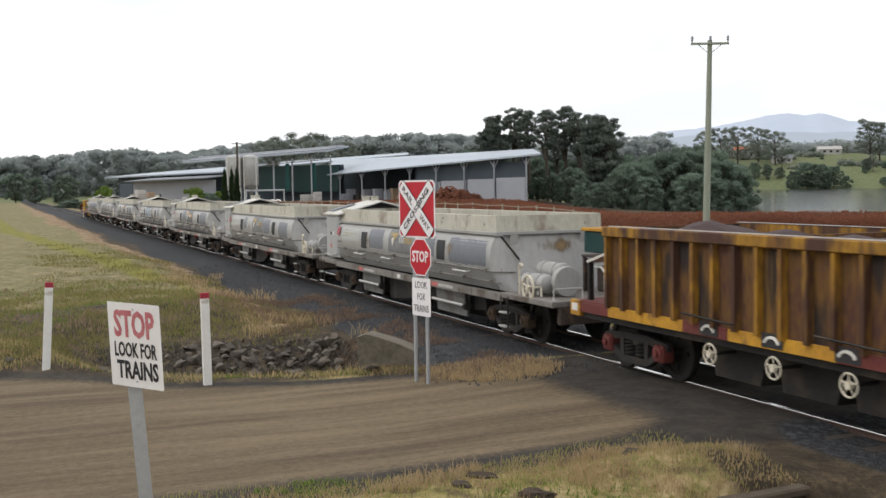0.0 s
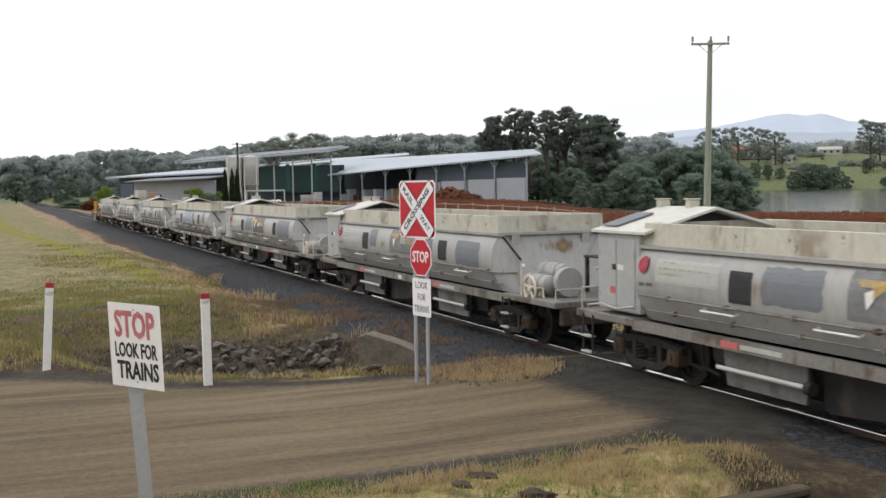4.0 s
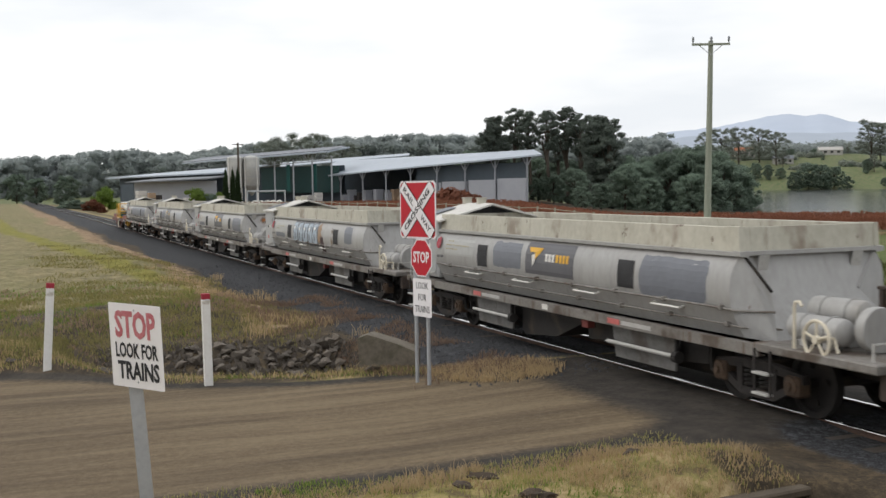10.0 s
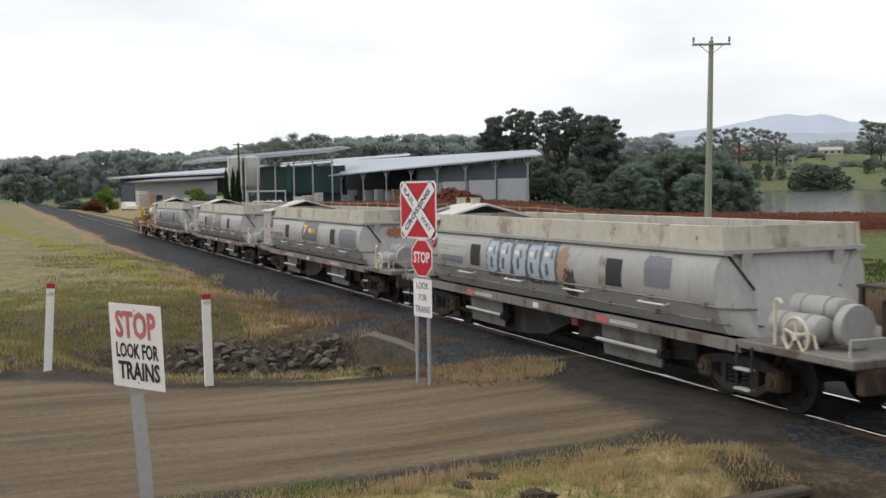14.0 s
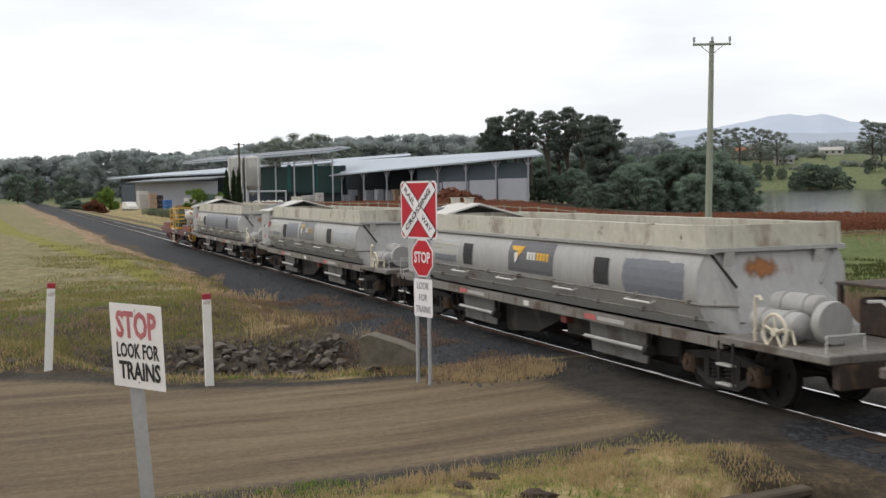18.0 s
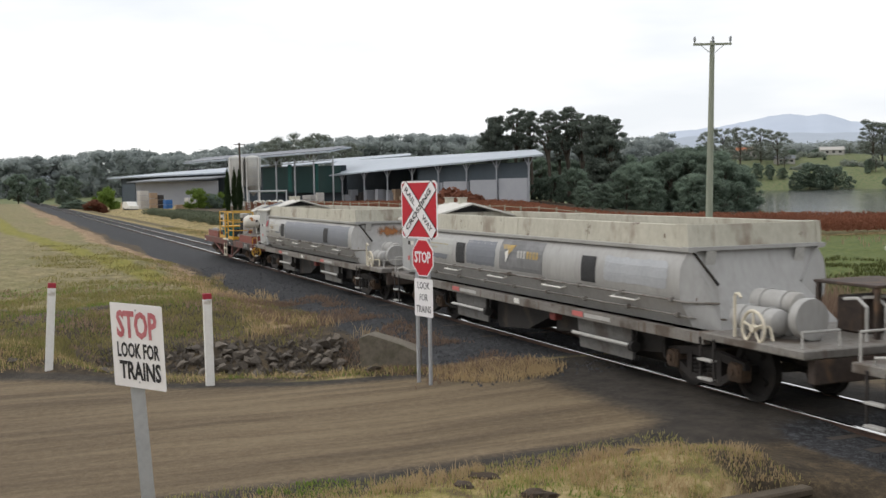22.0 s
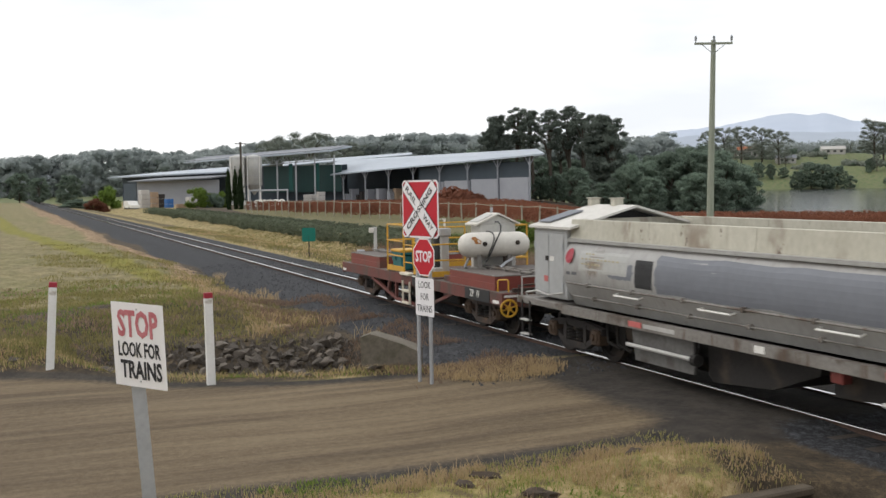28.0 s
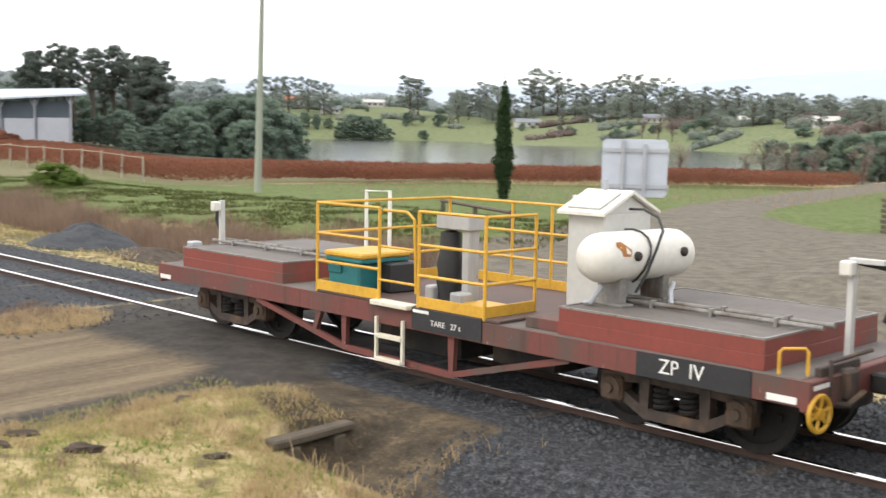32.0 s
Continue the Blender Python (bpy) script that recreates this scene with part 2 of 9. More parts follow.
M["stain_side"] = stain("rust_bleeding_on_side_sheet", (0.30, 0.20, 0.12), (0.36, 0.30, 0.22), (1, 0, 1), 0.42, 0.55)
M["brick_red"] = shade("brick_red_weight_box_paint", (0.215, 0.046, 0.034), (0.155, 0.04, 0.03), 0.55, 0, 16, 1.6, 0.5, 0.06,
                       dirt=(0.11, 0.062, 0.048), dirt_at=(0.55, 0.75), dirt_scale=1.6, stretch=(1, 1, 0.6),
                       chip=((0.06, 0.04, 0.034), 7.0, (0.66, 0.70), 0.7))
M["maroon"] = shade("faded_maroon_wagon_paint", (0.165, 0.046, 0.037), (0.115, 0.042, 0.034), 0.65, 0, 16, 1.6, 0.5, 0.08,
                    streak=((0.06, 0.035, 0.028), 8.0, (0.54, 0.7), 0.7), chip=((0.26, 0.17, 0.14), 8.0, (0.68, 0.71), 0.7),
                    dirt=(0.085, 0.058, 0.047), dirt_at=(0.5, 0.68), dirt_scale=1.3, stretch=(1, 1, 0.6))
M["deck"] = shade("grey_brown_steel_deck", (0.135, 0.115, 0.102), (0.09, 0.075, 0.066), 0.75, 0, 22, 1.6, 0.5, 0.1,
                  dirt=(0.18, 0.16, 0.135), dirt_at=(0.58, 0.8))
M["deck_brown"] = shade("brown_platform_deck", (0.105, 0.062, 0.052), (0.08, 0.052, 0.045), 0.7, 0, 22, 2, 0.5, 0.1)
M["yellow"] = shade("yellow_handrail_paint", (0.62, 0.35, 0.035), (0.46, 0.25, 0.03), 0.5, 0, 20, 3, 0.5, 0.05)
M["black_plate"] = shade("black_sill_paint", (0.02, 0.02, 0.022), (0.03, 0.03, 0.032), 0.5, 0, 20, 3, 0.5, 0.05)
M["tank_white"] = shade("off_white_tank_paint", (0.66, 0.63, 0.57), (0.54, 0.51, 0.46), 0.4, 0, 14, 2, 0.5, 0.03)
M["hut"] = shade("pale_grey_cabinet_paint", (0.50, 0.49, 0.46), (0.42, 0.41, 0.385), 0.5, 0, 14, 1.8, 0.5, 0.03)
M["teal"] = shade("teal_plastic", (0.02, 0.16, 0.17), (0.015, 0.12, 0.13), 0.45, 0, 20, 3, 0.5, 0.03)
M["ore_paint"] = shade("rusted_yellow_ore_wagon_paint", (0.36, 0.185, 0.012), (0.17, 0.078, 0.014), 0.75, 0, 9, 2.2, 0.9, 0.15,
                       streak=((0.05, 0.022, 0.014), 6.0, (0.48, 0.66), 0.8),
                       dirt=(0.06, 0.026, 0.015), dirt_at=(0.44, 0.6), dirt_scale=1.6, stretch=(1.6, 1.6, 0.5))
M["ore_rust"] = shade("brown_rusted_steel_sheet", (0.07, 0.028, 0.018), (0.15, 0.075, 0.012), 0.85, 0, 12, 2.0, 0.8, 0.2,
                      streak=((0.30, 0.16, 0.012), 4.0, (0.56, 0.72), 0.75),
                      dirt=(0.02, 0.013, 0.011), dirt_at=(0.48, 0.66), stretch=(1.5, 1.5, 0.45))
M["ore_yellow"] = shade("yellow_wagon_paint", (0.55, 0.29, 0.02), (0.36, 0.17, 0.02), 0.65, 0, 14, 2, 0.6, 0.08,
                        dirt=(0.12, 0.06, 0.03), dirt_at=(0.55, 0.7), dirt_scale=3)
M["ore_red"] = shade("dull_red_panel_paint", (0.16, 0.03, 0.025), (0.1, 0.025, 0.02), 0.7, 0, 14, 2, 0.6, 0.08)
M["ore_load"] = shade("dark_purple_brown_ore", (0.085, 0.055, 0.055), (0.05, 0.035, 0.035), 0.9, 0, 12, 2, 0.6, 0.6)
M["green_box"] = shade("dark_green_cabinet_paint", (0.012, 0.055, 0.05), (0.01, 0.04, 0.04), 0.45, 0, 14, 2, 0.5, 0.04)
M["galv"] = shade("galvanised_steel", (0.42, 0.43, 0.45), (0.33, 0.34, 0.36), 0.5, 0.35, 22, 3, 0.5, 0.05)
M["sign_white"] = shade("white_sign_sheet", (0.80, 0.78, 0.79), (0.72, 0.70, 0.72), 0.4, 0, 9, 1.5, 0.5, 0.0)
M["sign_back"] = shade("dull_aluminium_sign_back", (0.50, 0.53, 0.58), (0.42, 0.45, 0.50), 0.5, 0.1, 6, 1.2, 0.5, 0.0)
M["sign_red"] = shade("red_sign_sheet", (0.50, 0.006, 0.022), (0.42, 0.006, 0.018), 0.55, 0, 9, 1.5, 0.5, 0.0)
M["sign_black"] = shade("black_sign_lettering", (0.02, 0.02, 0.025), (0.03, 0.03, 0.035), 0.5, 0, 9, 1.5, 0.5, 0.0)
M["sign_faded"] = shade("faded_red_sign_lettering", (0.40, 0.09, 0.11), (0.52, 0.2, 0.22), 0.5, 0, 40, 8, 0.6, 0.0)
M["sign_green"] = shade("green_sign_sheet", (0.0, 0.16, 0.12), (0.0, 0.13, 0.1), 0.4, 0, 9, 1.5, 0.5, 0.0)
M["post_white"] = shade("white_guide_post_paint", (0.78, 0.77, 0.75), (0.66, 0.64, 0.6), 0.5, 0, 20, 3, 0.5, 0.03,
                        dirt=(0.4, 0.36, 0.3), dirt_at=(0.6, 0.75), dirt_scale=6)
M["concrete"] = shade("stained_concrete", (0.185, 0.158, 0.122), (0.10, 0.085, 0.065), 0.85, 0, 18, 2.5, 0.5, 0.25,
                      dirt=(0.08, 0.075, 0.05), dirt_at=(0.52, 0.7), dirt_scale=3)
M["rock"] = shade("grey_brown_rock", (0.15, 0.125, 0.1), (0.07, 0.058, 0.047), 0.85, 0, 18, 4, 0.5, 0.5, random_tone=0.35)
M["ballast"] = shade("dark_blue_grey_ballast", (0.075, 0.078, 0.085), (0.04, 0.042, 0.047), 0.9, 0, 20, 3, 0.5, 0.5)
M["stone_bit"] = shade("ballast_stones", (0.075, 0.076, 0.082), (0.035, 0.035, 0.038), 0.85, 0, 12, 3, 0.6, 0.3)
M["sleeper"] = shade("weathered_timber_sleeper", (0.07, 0.055, 0.042), (0.04, 0.033, 0.027), 0.85, 0, 30, 3, 0.5, 0.3, stretch=(3, 1, 3))
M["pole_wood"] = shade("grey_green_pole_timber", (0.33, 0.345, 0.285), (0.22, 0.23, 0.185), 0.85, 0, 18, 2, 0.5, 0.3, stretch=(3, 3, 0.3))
M["timber"] = shade("weathered_timber", (0.125, 0.098, 0.068), (0.06, 0.048, 0.036), 0.85, 0, 25, 2, 0.5, 0.3, stretch=(3, 3, 0.6))
M["vine_post"] = shade("pale_vineyard_post", (0.34, 0.31, 0.24), (0.24, 0.22, 0.17), 0.8, 0, 12, 2, 0.5, 0.1)
M["shed_roof"] = shade("pale_blue_grey_roof_sheet", (0.40, 0.44, 0.49), (0.32, 0.36, 0.41), 0.45, 0, 6, 0.5, 0.5, 0.0)
M["shed_wall"] = shade("grey_metal_cladding", (0.34, 0.35, 0.38), (0.28, 0.29, 0.32), 0.5, 0, 6, 0.4, 0.5, 0.0)
# wall tone darkened to hold the shade of the open interiors
M["shed_dark"] = shade("dark_blue_grey_cladding_with_shade", (0.055, 0.075, 0.095), (0.04, 0.055, 0.07), 0.6, 0, 6, 0.4, 0.5, 0.0)
M["shed_green"] = shade("green_mesh_wall", (0.01, 0.09, 0.075), (0.01, 0.06, 0.055), 0.7, 0, 6, 0.4, 0.5, 0.0)
M["silo"] = shade("stainless_silo_steel", (0.50, 0.49, 0.46), (0.36, 0.355, 0.34), 0.4, 0.4, 5, 0.8, 0.5, 0.0)
M["bark"] = shade("grey_brown_bark", (0.10, 0.08, 0.06), (0.06, 0.05, 0.04), 0.9, 0, 8, 1.5, 0.5, 0.4)
# pine, gum and bush greens are lightened, with haze painted into the colour
M["leaf_pine"] = leafy("haze_lightened_pine_foliage", (0.112, 0.138, 0.122), (0.17, 0.195, 0.155), 0.12)
M["leaf_gum"] = leafy("haze_lightened_olive_gum_foliage", (0.19, 0.218, 0.185), (0.26, 0.28, 0.235), 0.1)
M["leaf_bush"] = leafy("haze_lightened_green_bush_foliage", (0.145, 0.2, 0.16), (0.215, 0.265, 0.195), 0.1)
# distance haze is painted into the woods' leaf colour, greyer and lighter
M["leaf_far"] = leafy("haze_tinted_distant_foliage", (0.31, 0.345, 0.34), (0.355, 0.385, 0.37), 0.02, 0.6)
M["leaf_cypress"] = leafy("dark_cypress_foliage", (0.016, 0.034, 0.014), (0.045, 0.07, 0.025), 1.0)
M["leaf_vine"] = leafy("red_brown_vine_canes", (0.17, 0.066, 0.04), (0.25, 0.108, 0.068), 0.25)
M["leaf_lavender"] = leafy("grey_green_hedge_foliage", (0.085, 0.105, 0.07), (0.15, 0.165, 0.11), 0.7)
M["leaf_bright"] = leafy("bright_green_shrub_foliage", (0.10, 0.165, 0.03), (0.2, 0.27, 0.06), 1.5)
M["verge_blade"] = leafy("olive_verge_grass", (0.12, 0.13, 0.04), (0.30, 0.245, 0.11), 0.9)
M["lawn_blade"] = leafy("mid_green_lawn_grass", (0.055, 0.07, 0.02), (0.125, 0.13, 0.045), 0.8)
M["reed"] = leafy("dry_brown_reeds", (0.19, 0.125, 0.092), (0.36, 0.26, 0.19), 0.8)
M["straw"] = leafy("straw_dry_grass", (0.40, 0.29, 0.155), (0.55, 0.42, 0.25), 1.5)
M["grass_blade"] = leafy("yellow_green_grass", (0.17, 0.20, 0.05), (0.50, 0.42, 0.19), 0.9)
# both hill colours have the distance haze painted in
M["hill_near"] = shade("haze_blue_grey_foothills", (0.40, 0.44, 0.50), (0.35, 0.39, 0.45), 1.0, 0, 0.02, 0.004, 0.4, 0.0, spec=0.0)
M["hill"] = shade("haze_blue_far_mountain", (0.48, 0.53, 0.61), (0.43, 0.48, 0.57), 1.0, 0, 0.01, 0.002, 0.4, 0.0, spec=0.0)
M["house_wall"] = shade("pale_house_render", (0.5, 0.48, 0.45), (0.4, 0.38, 0.36), 0.7, 0, 4, 0.4, 0.5, 0.0)
M["roof_red"] = shade("orange_roof_tiles", (0.36, 0.14, 0.07), (0.28, 0.11, 0.06), 0.8, 0, 4, 0.4, 0.5, 0.0)
M["roof_grey"] = shade("grey_house_roof", (0.2, 0.21, 0.23), (0.16, 0.17, 0.19), 0.7, 0, 4, 0.4, 0.5, 0.0)
M["blue_tub"] = shade("blue_plastic", (0.03, 0.12, 0.33), (0.025, 0.1, 0.28), 0.5, 0, 6, 1, 0.4, 0.0)
M["crate"] = shade("stacked_crate_timber", (0.36, 0.26, 0.18), (0.26, 0.18, 0.12), 0.8, 0, 6, 1, 0.5, 0.1)
M["twig"] = leafy("pinkish_bare_twigs", (0.17, 0.13, 0.115), (0.26, 0.21, 0.185), 0.8)
M["earth"] = shade("dark_bare_earth", (0.07, 0.05, 0.035), (0.04, 0.03, 0.022), 0.95, 0, 12, 2, 0.5, 0.4)
M["heap"] = shade("blue_grey_gravel", (0.05, 0.052, 0.057), (0.024, 0.025, 0.028), 0.9, 0, 14, 3, 0.5, 0.6)

water = bpy.data.materials.new("lake_water")
water.use_nodes = True
wb = water.node_tree.nodes["Principled BSDF"]
wb.inputs["Base Color"].default_value = (0.03, 0.035, 0.035, 1)
wb.inputs["Roughness"].default_value = 0.1
wb.inputs["IOR"].default_value = 1.33
wnz = water.node_tree.nodes.new("ShaderNodeTexNoise")
wnz.inputs["Scale"].default_value, wnz.inputs["Detail"].default_value = 0.25, 4.0
wtc = water.node_tree.nodes.new("ShaderNodeTexCoord")
wbp = water.node_tree.nodes.new("ShaderNodeBump")
wbp.inputs["Strength"].default_value, wbp.inputs["Distance"].default_value = 0.15, 0.45
water.node_tree.links.new(wtc.outputs["Object"], wnz.inputs["Vector"])
water.node_tree.links.new(wnz.outputs["Fac"], wbp.inputs["Height"])
water.node_tree.links.new(wbp.outputs["Normal"], wb.inputs["Normal"])
M["water"] = water


# ---- mesh helpers ----
def obj(name, bm, material, smooth=False):
    me = bpy.data.meshes.new(name)
    bm.normal_update()
    bm.to_mesh(me)
    bm.free()
    me.materials.append(material)
    if smooth:
        me.shade_smooth()
        me.set_sharp_from_angle(angle=radians(35))
    return new(name, me)


def part(name, bm, material, parent, label="", smooth=False):
    ob = obj(name, bm, material, smooth)
    ob.parent = parent
    if label:
        ob["label"] = label
    return ob


def again(name, src, parent, m):
    """Another part on the same mesh as src."""
    ob = new(name, src.data)
    ob.parent = parent
    ob.matrix_basis = m
    if "label" in src:
        ob["label"] = src["label"]
    return ob


def thing(name, label, category, group="", m=None, kind=""):
    ob = new(name)
    ob.empty_display_size = 0.2
    if m is not None:
        ob.matrix_basis = m
    return tagged(ob, label, category, group, kind)


def box(bm, x0, x1, y0, y1, z0, z1, bevel=0.0, m=None):
    v = [bm.verts.new(p) for p in ((x0, y0, z0), (x1, y0, z0), (x1, y1, z0), (x0, y1, z0), (x0, y0, z1), (x1, y0, z1), (x1, y1, z1), (x0, y1, z1))]
    faces = [bm.faces.new([v[i] for i in f]) for f in ((0, 3, 2, 1), (4, 5, 6, 7), (0, 1, 5, 4), (1, 2, 6, 5), (2, 3, 7, 6), (3, 0, 4, 7))]
    if m is not None:
        bmesh.ops.transform(bm, matrix=m, verts=v)
    if bevel:
        edges = list({e for f in faces for e in f.edges})
        bmesh.ops.bevel(bm, geom=edges, offset=bevel, segments=1, affect="EDGES")
    return bm


def tube(bm, pts, r, seg=8, cap=True):
    """A round bar along a line of points; r: one radius, or one a point."""
    pts = [Vector(p) for p in pts]
    radii = r if isinstance(r, (list, tuple)) else [r] * len(pts)
    rings, up = [], None
    for i, p in enumerate(pts):
        d = (pts[min(i + 1, len(pts) - 1)] - pts[max(i - 1, 0)]).normalized()
        if up is None or abs(up.dot(d)) > 0.95:
            up = Vector((0, 0, 1)) if abs(d.z) < 0.9 else Vector((1, 0, 0))
        a = d.cross(up).normalized()
        up = a.cross(d).normalized()
        rings.append([bm.verts.new(p + (a * math.cos(k * 2 * math.pi / seg) + up * math.sin(k * 2 * math.pi / seg)) * radii[i]) for k in range(seg)])
    for a, b in zip(rings, rings[1:]):
        for k in range(seg):
            bm.faces.new((a[k], a[(k + 1) % seg], b[(k + 1) % seg], b[k]))
    if cap:
        bm.faces.new(rings[0][::-1])
        bm.faces.new(rings[-1])
    return bm


def prism(bm, outline, axis, a, b):
    """A closed outline of (u, v) pushed from a to b along an axis: x (u=y, v=z), y (u=x, v=z) or z (u=x, v=y)."""
    def at(u, v, w):
        return (w, u, v) if axis == "x" else (u, w, v) if axis == "y" else (u, v, w)
    lo, hi = [bm.verts.new(at(u, v, a)) for u, v in outline], [bm.verts.new(at(u, v, b)) for u, v in outline]
    n = len(outline)
    for i in range(n):
        bm.faces.new((lo[i], lo[(i + 1) % n], hi[(i + 1) % n], hi[i]))
    bm.faces.new(lo[::-1])
    bm.faces.new(hi)
    bmesh.ops.recalc_face_normals(bm, faces=bm.faces[:])
    return bm


def lathe(bm, profile, m=None, seg=20):
    """Turns (r, z) points round z."""
    rings, made = [], []
    for r, z in profile:
        ring = [bm.verts.new((r * math.cos(2 * math.pi * k / seg), r * math.sin(2 * math.pi * k / seg), z)) for k in range(seg)] if r > 1e-6 else [bm.verts.new((0, 0, z))]
        rings.append(ring)
        made += ring
    for a, b in zip(rings, rings[1:]):
        for k in range(seg):
            q = [a[k % len(a)], a[(k + 1) % len(a)], b[(k + 1) % len(b)], b[k % len(b)]]
            q = list(dict.fromkeys(q))
            if len(q) > 2:
                bm.faces.new(q)
    if m is not None:
        bmesh.ops.transform(bm, matrix=m, verts=made)
    return bm


def ring(bm, r, t, m=None, seg=20, sides=6):
    """A torus round z."""
    rows, made = [], []
    for k in range(seg):
        a = 2 * math.pi * k / seg
        row = [bm.verts.new(((r + t * math.cos(b)) * math.cos(a), (r + t * math.cos(b)) * math.sin(a), t * math.sin(b))) for b in (2 * math.pi * j / sides for j in range(sides))]
        rows.append(row)
        made += row
    for k in range(seg):
        a, b = rows[k], rows[(k + 1) % seg]
        for j in range(sides):
            bm.faces.new((a[j], b[j], b[(j + 1) % sides], a[(j + 1) % sides]))
    if m is not None:
        bmesh.ops.transform(bm, matrix=m, verts=made)
    return bm


def words(name, text, size, material, parent, m, label="", thick=0.002, squeeze=1.0, bold=0.0, width=0.0):
    """Lettering as a flat mesh; it lies in the local x-y plane, centred."""
    cu = bpy.data.curves.new(name, "FONT")
    cu.body, cu.size, cu.align_x, cu.align_y, cu.extrude = text, size, "CENTER", "CENTER", thick
    cu.resolution_u, cu.offset = 2, bold
    tmp = new("tmp_text", cu)
    me = bpy.data.meshes.new_from_object(tmp.evaluated_get(bpy.context.evaluated_depsgraph_get()))
    bpy.data.objects.remove(tmp)
    me.name = name
    if width:
        xs = [v.co.x for v in me.vertices]
        squeeze = width / (max(xs) - min(xs))
    me.transform(Matrix.Diagonal((squeeze, 1, 1, 1)))
    me.materials.clear()
    me.materials.append(material)
    ob = new(name, me)
    ob.parent, ob.matrix_basis = parent, m
    if label:
        ob["label"] = label
    return ob


B = bmesh.new


# ---- ground: one sheet to the horizon ----
def step(a, b, v):
    k = np.clip((v - a) / (b - a), 0, 1)
    return k * k * (3 - 2 * k)


def wave(x, y, s, seed=0):
    """Cheap smooth unevenness, about -1 to 1."""
    return (np.sin(x / s + 1.3 * seed + 0.7 * np.sin(y / s * 1.3)) * np.cos(y / s * 0.9 - seed + 0.6 * np.sin(x / s * 1.7)))


def path_gap(x, y, pts):
    best = np.full(np.shape(x), 1e9)
    for (ax, ay), (bx, by) in zip(pts, pts[1:]):
        dx, dy = bx - ax, by - ay
        k = np.clip(((x - ax) * dx + (y - ay) * dy) / (dx * dx + dy * dy), 0, 1)
        best = np.minimum(best, np.hypot(x - ax - k * dx, y - ay - k * dy))
    return best


ROAD = [(-13.1, -200), (-13.1, -12), (-13.0, -7), (-13.2, -4), (-13.9, -1), (-14.0, 3), (-14.6, 9), (-17, 17), (-22, 25), (-27, 33), (-30.3, 41), (-32, 48), (-35.5, 61), (-39.5, 78), (-47, 104)]
# the far edge of the gravel road on the camera's side of the line
EDGE_Y, EDGE_X = (-60, -14, -10, -8.6, -7.5, -6.2, -5, -3.8, -1.6, 4), (-24, -22.4, -19.7, -18.9, -17.7, -17.1, -16.7, -16.5, -16.4, -16.6)


def far_edge(y):
    return np.interp(y, EDGE_Y, EDGE_X)


def road_gap(x, y):
    """Distance from the road's middle, scaled so that its edge lies at 2.75."""
    x, y = np.asarray(x, float), np.asarray(y, float)
    lo = far_edge(y)
    near = np.abs(x - (lo - 11.0) / 2) * 2.75 / ((-11.0 - lo) / 2)
    k = step(0.5, 5.0, y)
    return near * (1 - k) + path_gap(x, y, ROAD) * k


LAKE_YAW, LAKE_NEAR, LAKE_FAR, LAKE_Z = (20, 29, 37, 44, 54, 64), (190, 180, 175, 182, 215, 300), (300, 450, 680, 850, 820, 400), -3.15


def polar(x, y):
    dx, dy = x - EYE.x, y - EYE.y
    return np.hypot(dx, dy), np.degrees(np.arctan2(-dx, dy))


def lake_mask(x, y):
    r, yaw = polar(x, y)
    near, far = np.interp(yaw, LAKE_YAW, LAKE_NEAR), np.interp(yaw, LAKE_YAW, LAKE_FAR)
    inside = np.minimum(step(near - 6, near + 14, r), 1 - step(far - 20, far + 20, r))
    return inside * step(20, 26, yaw) * (1 - step(60, 64, yaw))


